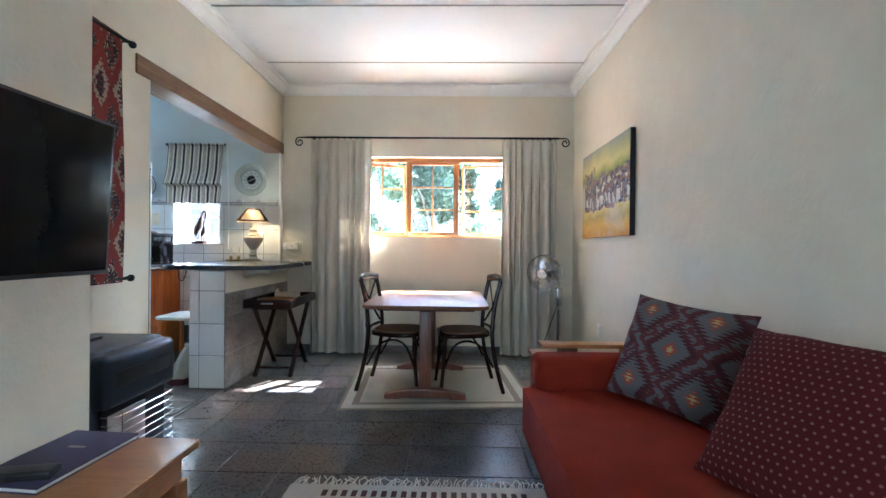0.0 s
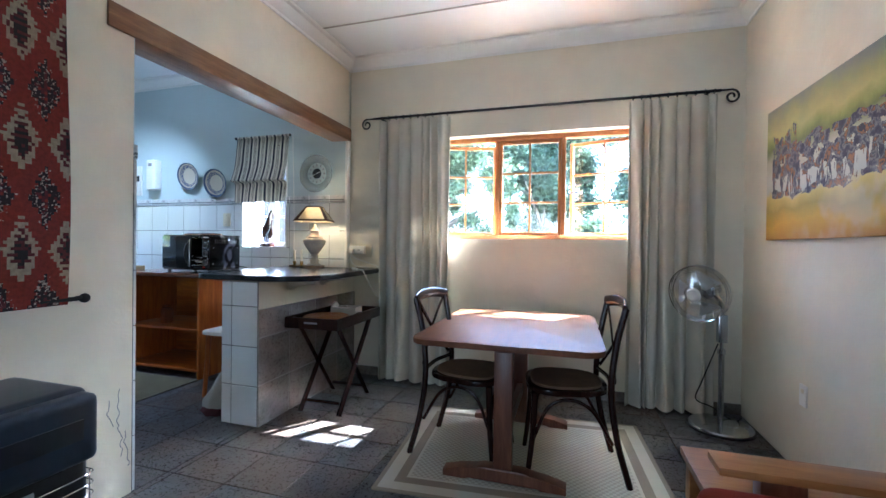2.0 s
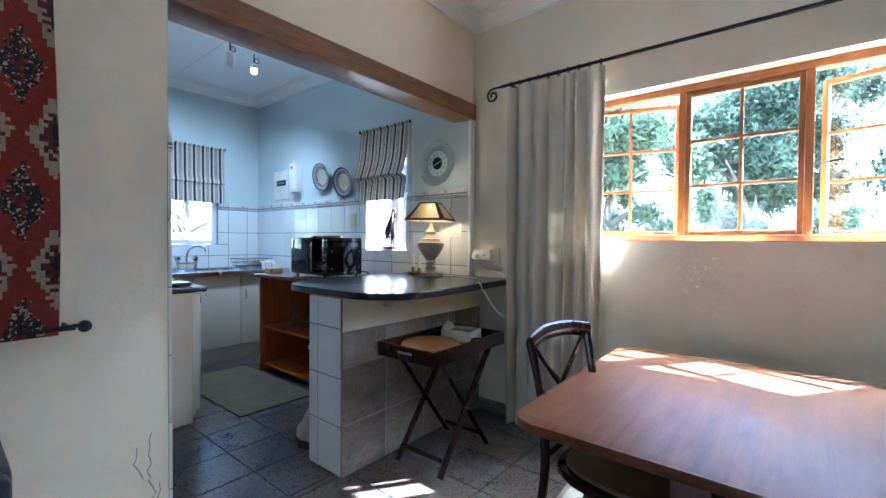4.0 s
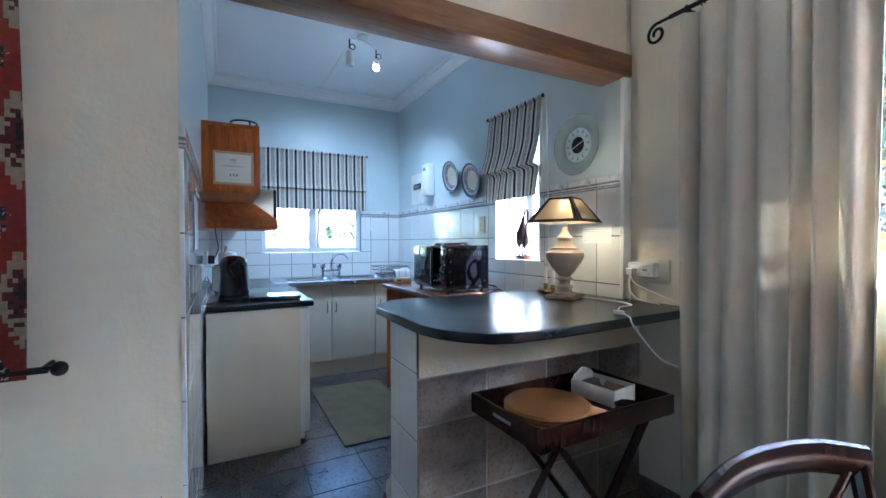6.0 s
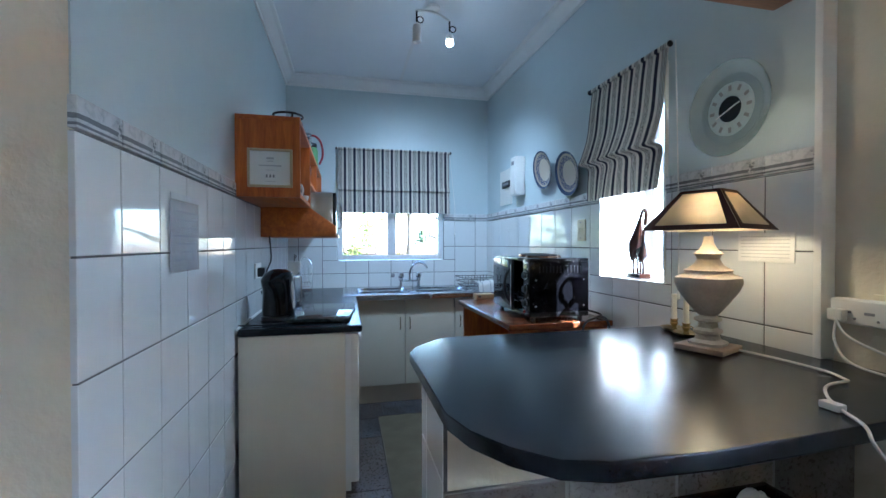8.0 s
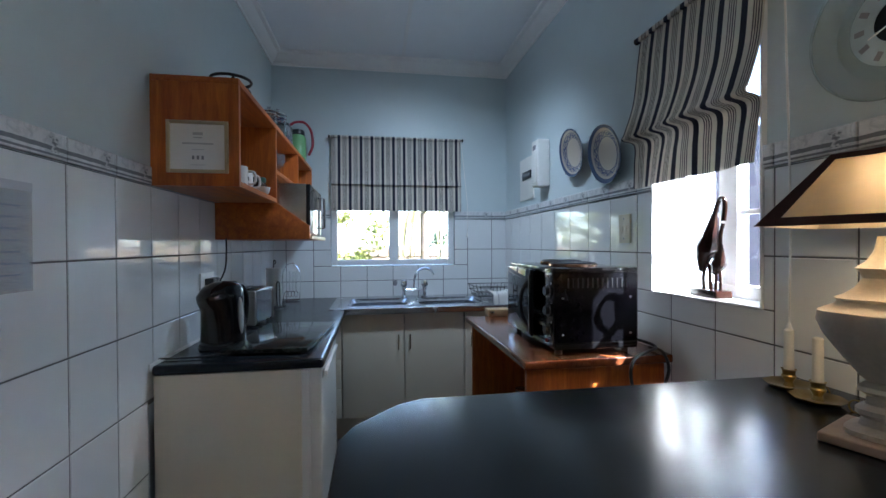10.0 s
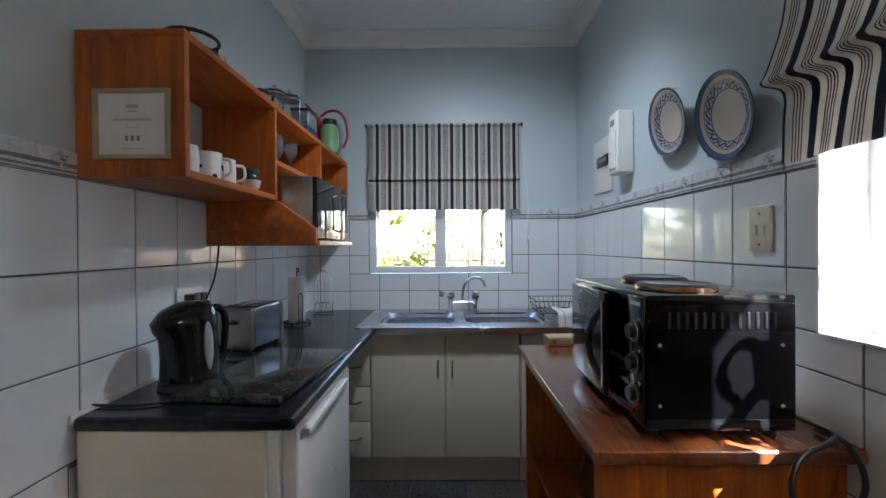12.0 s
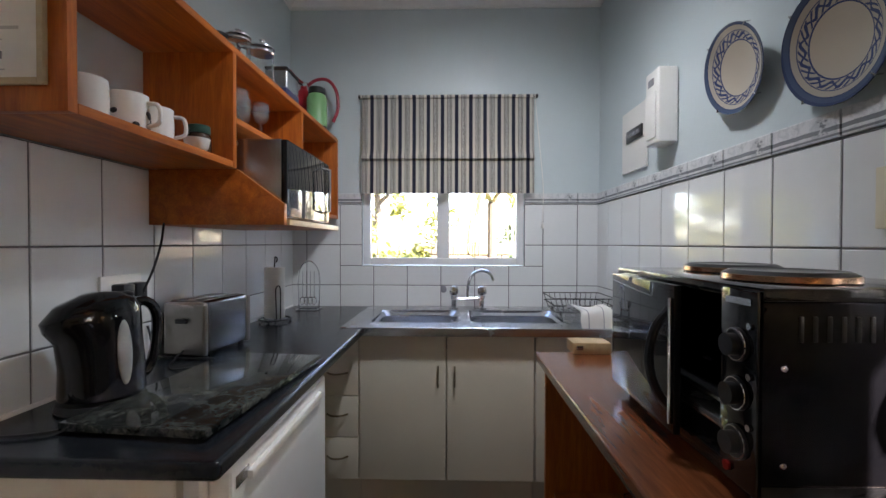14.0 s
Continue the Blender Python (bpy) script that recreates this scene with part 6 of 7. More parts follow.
n = Nodes("woven_rattan")
wv = n.nt.nodes.new("ShaderNodeTexWave")
wv.wave_type, wv.rings_direction = 'RINGS', 'Z'
wv.inputs["Scale"].default_value, wv.inputs["Distortion"].default_value = 48, 1.5
n.nt.links.new(n.tc.outputs["Object"], wv.inputs["Vector"])
sp2 = n.noise(90, 3)
n.bump(n.math('ADD', wv.outputs[1], sp2), 0.6, 0.004)
M_RATTAN = n.done(n.ramp(n.math('ADD', n.math('MULTIPLY', wv.outputs[1], 0.3), n.math('MULTIPLY', sp2, 0.7)), [(0.25, (0.15, 0.052, 0.014)), (0.75, (0.33, 0.13, 0.036))]), 0.42)
for k in range(3):
    solid("placemat", lathe(B(), [(0.0, 0.0), (0.155, 0.0), (0.162, 0.0065), (0.155, 0.013), (0.0, 0.0125)], 44), M_RATTAN, "round woven rattan placemat in a stack on the tray", "placemat", "stacked placemats", at=(-0.83 + 0.004 * k, 4.76 - 0.004 * k, TZ + 0.0155 + 0.0136 * k), rz=40 * k)
cl = solid("folded_napkin", slab(B(), rounded(-0.13, 0.13, -0.16, 0.16, 0.02), 0, 0.0025), plain("orange_white_print", (0.55, 0.30, 0.18), 0.8, vary=0.35, scale=14), "orange and white printed napkin under the placemats", "napkin", at=(-0.80, 4.79, TZ + 0.0125), rz=12)
bx = thing("napkin_box", (-0.845, 5.07, TZ + 0.0125), "white carved wooden box with a lift-up edge", "box", rz=8)
M_WHITEWOOD = plain("whitewashed_wood", (0.62, 0.60, 0.56), 0.7, vary=0.12, scale=14)
for x0, x1, y0, y1, h in ((-0.10, 0.10, -0.075, -0.065, 0.065), (-0.10, 0.10, 0.065, 0.075, 0.065), (0.09, 0.10, -0.064, 0.064, 0.065)):
    part("side", box(B(), x0, x1, y0, y1, 0.0, h, 0.002), M_WHITEWOOD, bx)
prof = [(-0.064, 0.0), (0.064, 0.0), (0.064, 0.07), (0.05, 0.085), (0.04, 0.082), (0.02, 0.098), (0, 0.102), (-0.02, 0.098), (-0.04, 0.082), (-0.05, 0.085), (-0.064, 0.07)]
bm = slab(B(), prof, -0.005, 0.005)
turned(bm, Matrix.Translation((-0.095, 0, 0)) @ Matrix(((0, 0, 1, 0), (1, 0, 0, 0), (0, 1, 0, 0), (0, 0, 0, 1))))
part("carved_back", bm, M_WHITEWOOD, bx)
part("lid", box(B(), -0.088, 0.088, -0.063, 0.063, 0.045, 0.050, 0.001), plain("brown_lid", (0.20, 0.13, 0.09), 0.5), bx)
part("knob", lathe(B(), [(0.006, 0.0505), (0.006, 0.058), (0.012, 0.064), (0.010, 0.072), (0, 0.074)], 14), M_WHITEWOOD, bx)
part("bottom", box(B(), -0.089, 0.089, -0.0645, 0.0645, 0.0, 0.006), M_WHITEWOOD, bx)
ash = thing("small_dish", (-0.69, 5.04, TZ + 0.0125), "small dark round dish on the tray", "dish")
part("dish", lathe(B(), [(0.035, 0), (0.05, 0.012), (0.055, 0.026), (0.05, 0.026), (0.04, 0.012), (0, 0.008)], 28), M_DARK, ash)

# lamp on the bar
lp = thing("table_lamp", (-1.275, 5.27, 0.9625), "carved cream wooden table lamp with a bordered shade, lit", "lamp", rz=22)
M_LAMPWOOD = plain("washed_lamp_wood", (0.58, 0.51, 0.42), 0.65, vary=0.15, scale=18, fine=120, bump=0.12)
part("foot", box(B(), -0.075, 0.075, -0.075, 0.075, 0, 0.018, 0.005, 3), plain("foot_wood", (0.42, 0.30, 0.22), 0.65, vary=0.15), lp)
part("stem", lathe(B(), [(0.05, 0.0185), (0.052, 0.028), (0.034, 0.036), (0.030, 0.05), (0.038, 0.058), (0.038, 0.066), (0.026, 0.074), (0.024, 0.09), (0.036, 0.098), (0.034, 0.106), (0.022, 0.114)], 24, sq=4), M_LAMPWOOD, lp)
part("urn", lathe(B(), [(0.024, 0.1145), (0.034, 0.125), (0.055, 0.155), (0.080, 0.195), (0.090, 0.222), (0.088, 0.240), (0.066, 0.252), (0.062, 0.258), (0.066, 0.264), (0.054, 0.270), (0.040, 0.282), (0.030, 0.30), (0.034, 0.312), (0.040, 0.318), (0.026, 0.33), (0.016, 0.35), (0.012, 0.375)], 32, sq=3.2), M_LAMPWOOD, lp)
M_SHADE = Nodes("shade_parchment")
M_SHADE = M_SHADE.done(M_SHADE.ramp(M_SHADE.noise(20), [(0.3, (0.62, 0.52, 0.36)), (0.7, (0.70, 0.60, 0.44))]), 0.8, 0.0, Transmission_Weight=0.35)
M_SHADEEDGE = plain("brown_shade_border", (0.05, 0.018, 0.014), 0.7)
b0, b1, zA, zB = 0.145, 0.058, 0.395, 0.525
for k in range(4):
    R = Matrix.Rotation(radians(90 * k), 4, 'Z')
    def quad(u0, u1, v0, v1, off):
        bm = B()
        vs = []
        for side in (0, 1):
            for u, v in ((u0, v0), (u1, v0), (u1, v1), (u0, v1)):
                half = b0 + (b1 - b0) * v
                vs.append(bm.verts.new(R @ Vector((half + off - side * 0.0022, half * u, zA + (zB - zA) * v))))
        for f in ((0, 1, 2, 3), (7, 6, 5, 4), (0, 4, 5, 1), (1, 5, 6, 2), (2, 6, 7, 3), (3, 7, 4, 0)):
            bm.faces.new([vs[i] for i in f])
        return bm
    part("shade_panel", quad(-0.995, 0.995, 0.0, 1.0, 0), M_SHADE, lp, "parchment shade panel")
    for a in ((-1.0, 1.0, 0.0, 0.12), (-1.0, 1.0, 0.92, 1.0)):
        part("shade_border", quad(*a, 0.003), M_SHADEEDGE, lp)
    for a in ((-1.0, -0.80, 0.12, 0.92), (0.80, 1.0, 0.12, 0.92)):
        part("shade_border", quad(*a, 0.003), M_SHADEEDGE, lp)
bulb = Nodes("warm_bulb")
M_BULB = bulb.done((1, 0.85, 0.6), 0.4, 0.0, Emission_Color=(1.0, 0.72, 0.38, 1), Emission_Strength=3.0)
part("bulb", ball(B(), (0, 0, 0.44), 0.026), M_BULB, lp)
part("cord", tube(B(), curve([(0.05, 0.05, 0.006), (0.16, 0.03, 0.006), (0.30, -0.02, 0.006), (0.36, -0.08, 0.006)], 8), 0.0035, 6), M_WHITE, lp)
lamp_light = new("lamp_light", bpy.data.lights.new("lamp_light", 'POINT'))
lamp_light.data.energy, lamp_light.data.color, lamp_light.data.shadow_soft_size = 0.12, (1.0, 0.74, 0.42), 0.03
lamp_light.location = (-1.275, 5.27, 0.9625 + 0.485)

M_BRASS = plain("old_brass", (0.36, 0.26, 0.10), 0.3, 0.95, vary=0.15)
M_WAX = plain("white_wax", (0.78, 0.75, 0.66), 0.5, vary=0.03)
for x, y in ((-1.57, 5.40), (-1.475, 5.37)):
    cd = thing("candle_holder", (x, y, 0.9625), "white candle in a small brass chamberstick", "candle", "candles on the bar", rz=15)
    part("pan", lathe(B(), [(0.035, 0), (0.045, 0.004), (0.055, 0.012), (0.052, 0.012), (0.03, 0.005), (0, 0.005)], 8), M_BRASS, cd)
    part("socket", lathe(B(), [(0.012, 0.005), (0.009, 0.015), (0.016, 0.03), (0.013, 0.034), (0.014, 0.045), (0.017, 0.047)], 18), M_BRASS, cd)
    part("candle", lathe(B(), [(0.011, 0.0455), (0.0105, 0.145), (0.006, 0.148), (0.0, 0.146)], 16), M_WAX, cd)
    part("ring_handle", tube(B(), [(0.055 + 0.014 + 0.014 * math.cos(a), 0, 0.012 + 0.014 * math.sin(a)) for a in [2 * math.pi * i / 14 for i in range(14)]], 0.002, 5, closed=True), M_BRASS, cd)

# plugs on the north wall by the opening
pg = thing("plug_socket", (-0.93, YN, 1.11), "ivory wall socket with a white adaptor and plugs", "socket")
part("plate", box(B(), -0.065, 0.055, -0.010, -0.0005, -0.055, 0.06, 0.003), M_IVORY, pg)
ad = part("adaptor", box(B(), -0.145, 0.005, -0.052, -0.0105, -0.028, 0.045, 0.010, 3), M_WHITE, pg)
for x in (-0.10, -0.045):
    part("pin_hole", box(B(), x - 0.012, x + 0.012, -0.0535, -0.052, 0.004, 0.012, 0.0005), M_INK, ad)
    part("pin_hole", cyl(B(), (x + 0.02, -0.052, -0.01), (x + 0.02, -0.0535, -0.01), 0.0035, seg=10), M_INK, ad)
part("plug", box(B(), -0.135, -0.095, -0.078, -0.0525, -0.02, 0.015, 0.006, 3), M_WHITE, pg)
part("cord", tube(B(), curve([(-0.115, -0.07, -0.02), (-0.11, -0.08, -0.08), (-0.06, -0.09, -0.13), (0.06, -0.09, -0.143)], 8), 0.0035, 6), M_WHITE, pg)
part("cord", tube(B(), curve([(-0.115, -0.075, -0.01), (-0.07, -0.085, -0.06), (0.06, -0.09, -0.10), (0.165, -0.085, -0.14), (0.21, -0.085, -0.22), (0.20, -0.075, -0.36), (0.14, -0.06, -0.46)], 8), 0.0035, 6), M_WHITE, pg)
cs = thing("cord_switch", (-0.93, 5.12, 0.9625), "white lamp cord with an inline switch over the bar edge", "cord")
part("cord", tube(B(), curve([(0.019, 0.211, 0.006), (0.035, 0.12, 0.006), (0.09, 0.04, 0.006), (0.16, -0.02, 0.006), (0.225, -0.06, 0.004), (0.25, -0.065, -0.03), (0.235, 0.10, -0.17), (0.20, 0.27, -0.24)], 8), 0.0035, 6), M_WHITE, cs)
part("switch", box(B(), 0.12, 0.16, -0.03, -0.005, 0.0, 0.016, 0.004), M_WHITE, cs)

# things on the kitchen walls
def wall_plate(x, z, r, rx):
    ob = thing("wall_plate", (x, KN - 0.035, z), "white china plate with a blue leaf rim hung on the wall", "plate", "plates on the wall")
    bm = lathe(B(), [(0.0, 0.0), (r * 0.5, 0.0), (r * 0.62, 0.006), (r * 0.72, 0.010), (r * 0.97, 0.024), (r, 0.026), (r, 0.022), (r * 0.7, 0.004), (0, -0.004)], 56)
    turned(bm, Matrix.Rotation(radians(90 + rx), 4, 'X'))
    p = part("plate", bm, M_PLATE, ob)
    for a in (50, 130, 230, 310):
        c, q = math.cos(radians(a)), math.sin(radians(a))
        bm = tube(B(), [((r - 0.006) * c, (r - 0.006) * q, 0.030), ((r + 0.003) * c, (r + 0.003) * q, 0.029), ((r + 0.003) * c, (r + 0.003) * q, 0.012)], 0.002, 6)
        part("clip", turned(bm, Matrix.Rotation(radians(90 + rx), 4, 'X')), M_STEEL, ob)
    return ob


n = Nodes("blue_rim_china")
rx_, rz_ = n.xyz()[0], n.xyz()[2]
rad = n.math('SQRT', n.math('ADD', n.math('POWER', rx_, 2.0), n.math('POWER', rz_, 2.0)))
ang = n.math('ARCTAN2', rz_, rx_)
rr = n.math('DIVIDE', rad, 0.139)
base = n.ramp(rr, [(0.0, (0.50, 0.44, 0.36)), (0.565, (0.05, 0.07, 0.16)), (0.59, (0.42, 0.38, 0.33)), (0.755, (0.06, 0.08, 0.17)), (0.77, (0.44, 0.39, 0.33)), (0.865, (0.045, 0.065, 0.14)), (0.885, (0.075, 0.105, 0.175)), (0.965, (0.05, 0.07, 0.14))], 'CONSTANT')
scroll = n.math('ADD', 0.675, n.math('MULTIPLY', n.math('SINE', n.math('MULTIPLY', ang, 14.0)), 0.045))
vine = n.math('LESS_THAN', n.math('ABSOLUTE', n.math('SUBTRACT', rr, scroll)), 0.022)
zone = n.math('LESS_THAN', n.math('ABSOLUTE', n.math('SUBTRACT', rr, 0.675)), 0.075)
curl = n.math('GREATER_THAN', n.math('SINE', n.math('ADD', n.math('MULTIPLY', ang, 28.0), n.math('MULTIPLY', rr, 60.0))), 0.45)
leaf = n.math('MAXIMUM', vine, n.math('MULTIPLY', curl, zone))
M_PLATE = n.done(n.mix(leaf, base, (0.05, 0.07, 0.16)), 0.15)
wall_plate(-2.895, 1.842, 0.134, 9)
wall_plate(-2.55, 1.762, 0.140, 9)

ck = thing("wall_clock", (-1.41, KN - 0.004, 1.815), "round glass-rimmed wall clock with a dark centre", "clock")
def disc(r0, r1, y0, y1, seg=48):
    bm = lathe(B(), [(r0, y0), (r1, y0), (r1, y1), (r0, y1)] if r0 else [(r1, y0), (r1, y1)], seg)
    if r0:
        bm.free()
        bm = lathe(B(), [(r0, y0), (r1, y0), (r1, y1), (r0, y1), (r0, y0 + 0.0001)], seg)
    return turned(bm, Matrix.Rotation(radians(90), 4, 'X'))
M_CLOCKGLASS = plain("clock_glass", (0.46, 0.56, 0.60), 0.06, vary=0.04, bump=0.0, Alpha=0.35)
part("backing", disc(0, 0.128, 0.012, 0.016), plain("clock_face_pale", (0.36, 0.45, 0.49), 0.15, vary=0.05, Alpha=0.7), ck)
part("movement_box", disc(0, 0.04, 0.0, 0.0118), M_BLACK, ck)
bm = lathe(B(), [(0.128, 0.013), (0.150, 0.018), (0.168, 0.030), (0.173, 0.036), (0.170, 0.041), (0.150, 0.027), (0.128, 0.0175)], 56)
part("glass_rim", turned(bm, Matrix.Rotation(radians(90), 4, 'X')), M_CLOCKGLASS, ck, "clear glass rim")
part("rim_edge", turned(tube(B(), [(0.1715 * math.cos(a), 0.1715 * math.sin(a), 0.039) for a in [2 * math.pi * i / 56 for i in range(56)]], 0.0035, 8, closed=True), Matrix.Rotation(radians(90), 4, 'X')), M_CLEAR, ck, "thick clear glass rim edge")
part("chapter_ring", disc(0, 0.098, 0.0165, 0.018), plain("clock_ring_pale", (0.42, 0.51, 0.54), 0.4), ck)
part("centre_disc", disc(0, 0.047, 0.0185, 0.0205), M_GLOSSBLACK, ck)
for k in range(12):
    a = 2 * math.pi * k / 12
    part("numeral", turned(box(B(), -0.006, 0.006, -0.0192, -0.0182, 0.068, 0.088), Matrix.Rotation(a, 4, 'Y')), M_INK, ck)
for a, l, w in ((112, 0.062, 0.003), (-70, 0.045, 0.004)):
    part("hand_pointer", turned(box(B(), -w / 2, w / 2, -0.0235, -0.0215, -0.008, l, 0.0004), Matrix.Rotation(radians(-a), 4, 'Y')), M_WHITE, ck)

db = thing("meter_box", (-3.42, KN - 0.002, 1.868), "white electric meter box on the kitchen wall", "meter box")
part("housing", box(B(), 0.0, 0.115, -0.085, -0.001, -0.155, 0.155, 0.012, 3), M_WHITE, db)
part("face", box(B(), 0.012, 0.103, -0.091, -0.0855, -0.13, 0.06, 0.004), M_WHITE, db)
part("window", box(B(), 0.03, 0.08, -0.087, -0.0855, 0.09, 0.12, 0.0005), M_INK, db)
dp = thing("breaker_panel", (-3.715, KN - 0.002, 1.825), "white switch panel with a black breaker strip", "switch panel")
part("panel", box(B(), -0.14, 0.14, -0.012, -0.001, -0.16, 0.155, 0.003), M_WHITE, dp)
part("breaker_strip", box(B(), -0.07, 0.11, -0.02, -0.0125, -0.01, 0.05, 0.002), M_BLACK, dp)
for k in range(4):
    part("breaker", box(B(), -0.055 + 0.04 * k, -0.03 + 0.04 * k, -0.028, -0.0205, 0.01, 0.03, 0.002), M_INK, dp)
sw = thing("wall_switch", (-2.435, KN - 0.014, 1.396), "ivory double light switch on the tiles", "switch")
part("plate", box(B(), -0.042, 0.042, -0.010, 0.0, -0.065, 0.065, 0.003), M_IVORY, sw)
for x in (-0.015, 0.015):
    part("rocker", box(B(), x - 0.007, x + 0.007, -0.014, -0.0105, -0.018, 0.012, 0.002), M_IVORY, sw)
for z in (-0.045, 0.045):
    part("screw", cyl(B(), (0, -0.0105, z), (0, -0.012, z), 0.004, seg=10), M_INK, sw)
nt = thing("paper_notice", (-1.275, KN - 0.016, 1.30), "small printed notice on the tiles behind the lamp", "notice")
part("paper", box(B(), -0.10, 0.10, -0.002, 0, -0.05, 0.05), M_PAPER, nt)
for k in range(7):
    part("text_bar", box(B(), -0.09, 0.085, -0.0026, -0.0021, 0.037 - 0.012 * k, 0.0395 - 0.012 * k), M_FAINT, nt)
pv = thing("clear_sleeve", (-1.66, KS + 0.016, 1.35), "clear plastic sleeve with a printed sheet on the tiles", "sleeve")
part("sheet", box(B(), -0.125, 0.115, 0.0, 0.0015, -0.118, 0.10), plain("pale_sheet", (0.60, 0.64, 0.72), 0.5, vary=0.05, scale=10), pv)
for k in range(7):
    part("text_bar", box(B(), -0.10, 0.09 - 0.03 * (k % 3), 0.0017, 0.0021, 0.068 - 0.026 * k, 0.072 - 0.026 * k), plain("blue_print", (0.36, 0.42, 0.58), 0.6) if k == 0 else bpy.data.materials["blue_print"], pv)
n = Nodes("crinkled_film")
n.bump(n.noise(14, 3, 0.6, None, 1.6), 1.0, 0.03)
M_FILM = n.done((0.75, 0.78, 0.82), 0.08, 0.0, Alpha=0.22)
part("film", box(B(), -0.13, 0.12, 0.004, 0.005, -0.125, 0.125), M_FILM, pv, "crinkled clear plastic film")
part("top_strip", box(B(), -0.13, 0.12, 0.0052, 0.0065, 0.105, 0.125), plain("grey_strip", (0.5, 0.52, 0.55), 0.3), pv, "grey binding strip")
ps = thing("wall_socket", (-2.83, KS + 0.016, 1.155), "white wall socket with black plugs behind the toaster", "socket")
part("plate", box(B(), -0.08, 0.08, 0, 0.009, -0.045, 0.045, 0.003), M_WHITE, ps)
part("plug", box(B(), 0.0, 0.045, 0.0095, 0.05, -0.035, 0.02, 0.006), M_BLACK, ps)
part("plug", box(B(), -0.06, -0.015, 0.0095, 0.045, -0.035, 0.02, 0.006), M_BLACK, ps)
part("cord", tube(B(), curve([(-0.04, 0.04, -0.02), (-0.05, 0.07, 0.06), (-0.10, 0.06, 0.14), (-0.13, 0.05, 0.21)], 8), 0.004, 6), M_BLACK, ps)

# ceiling spots
cs = thing("ceiling_spotlight", (-2.85, 4.665, HK), "white ceiling bar with two spotlights, one lit", "spotlight")
part("rose", lathe(B(), [(0.0, -0.036), (0.03, -0.034), (0.045, -0.024), (0.047, -0.007)], 28), M_WHITE, cs)
part("bar", tube(B(), curve([(0.055, -0.125, -0.075), (0.03, -0.07, -0.055), (0, 0, -0.042), (-0.01, 0.06, -0.055), (-0.02, 0.115, -0.075)], 6), 0.008, 10), M_WHITE, cs)
for x, y, z0 in ((0.055, -0.12, -0.165), (-0.02, 0.115, -0.165)):
    part("hook", tube(B(), [(x + 0.002, y + 0.022 + 0.020 * math.cos(a), z0 + 0.035 + 0.020 * math.sin(a)) for a in [2 * math.pi * i / 18 for i in range(18)]], 0.004, 6, closed=True), M_IRON, cs, "small dark wire loop")
    part("arm", tube(B(), [(x, y, -0.076), (x, y, z0 + 0.02)], 0.006, 8), M_IRON, cs)
part("lamp_head", lathe(B(), [(0.0, -0.16), (0.022, -0.165), (0.027, -0.18), (0.029, -0.275), (0.024, -0.277), (0.0, -0.26)], 24, (0.055, -0.12, 0)), M_WHITE, cs)
part("lamp_head", lathe(B(), [(0.0, -0.16), (0.018, -0.165), (0.024, -0.175), (0.027, -0.205), (0.024, -0.206)], 24, (-0.02, 0.115, 0)), M_WHITE, cs)
cb = Nodes("cool_bulb")
M_COOL = cb.done((1, 1, 1), 0.4, 0.0, Emission_Color=(0.80, 0.92, 1.0, 1), Emission_Strength=5.0)
part("bulb", ball(B(), (-0.02, 0.115, -0.222), 0.024), M_COOL, cs)
spot = new("spot_light", bpy.data.lights.new("spot_light", 'SPOT'))
spot.data.energy, spot.data.color, spot.data.shadow_soft_size = 5.0, (0.80, 0.91, 1.0), 0.09
spot.data.spot_size, spot.data.spot_blend = radians(142), 1.0
spot.matrix_world = look((-2.87, 4.78, HK - 0.255), (-3.9, 4.62, 0.5))

# carved birds on the window sill
bm = B()
box(bm, -0.075, 0.075, -0.03, 0.03, 0, 0.028, 0.006)
tube(bm, curve([(-0.035, 0, 0.028), (-0.038, 0, 0.075), (-0.02, 0, 0.12)], 6), 0.006, 8)
tube(bm, curve([(0.005, 0, 0.028), (0.0, 0, 0.07), (-0.005, 0, 0.12)], 6), 0.006, 8)
tube(bm, curve([(-0.045, 0, 0.09), (-0.035, 0, 0.14), (-0.01, 0, 0.19), (0.01, 0, 0.25), (0.03, 0, 0.31), (0.05, 0, 0.345), (0.07, 0, 0.345), (0.078, 0, 0.32), (0.07, 0, 0.27)], 5), [0.008 + 0.03 * max(0, 1 - abs(k - 9) / 10) for k in range(41)], 10)
tube(bm, curve([(0.03, 0, 0.028), (0.032, 0, 0.07), (0.035, 0, 0.10)], 6), 0.005, 8)
tube(bm, curve([(0.055, 0, 0.028), (0.055, 0, 0.07), (0.05, 0, 0.10)], 6), 0.005, 8)
tube(bm, curve([(0.025, 0, 0.085), (0.045, 0, 0.12), (0.055, 0, 0.17), (0.055, 0, 0.22), (0.068, 0, 0.26)], 5), [0.006 + 0.018 * max(0, 1 - abs(k - 5) / 7) for k in range(21)], 10)
solid("bird_carving", bm, M_DARK, "dark carved wooden pair of long-necked birds on the sill", "carving", at=(-2.01, KN + 0.045, NW[2] + 0.0045), rz=-8)

# ---- outside ----
def grass_mat(name):
    n = Nodes(name)
    a, b = n.noise(0.8, 5), n.noise(18, 4)
    n.bump(b, 0.5, 0.03)
    return n.done(n.ramp(n.math('ADD', n.math('MULTIPLY', a, 0.5), n.math('MULTIPLY', b, 0.5)), [(0.35, (0.30, 0.27, 0.21)), (0.6, (0.42, 0.39, 0.32))]), 0.95)


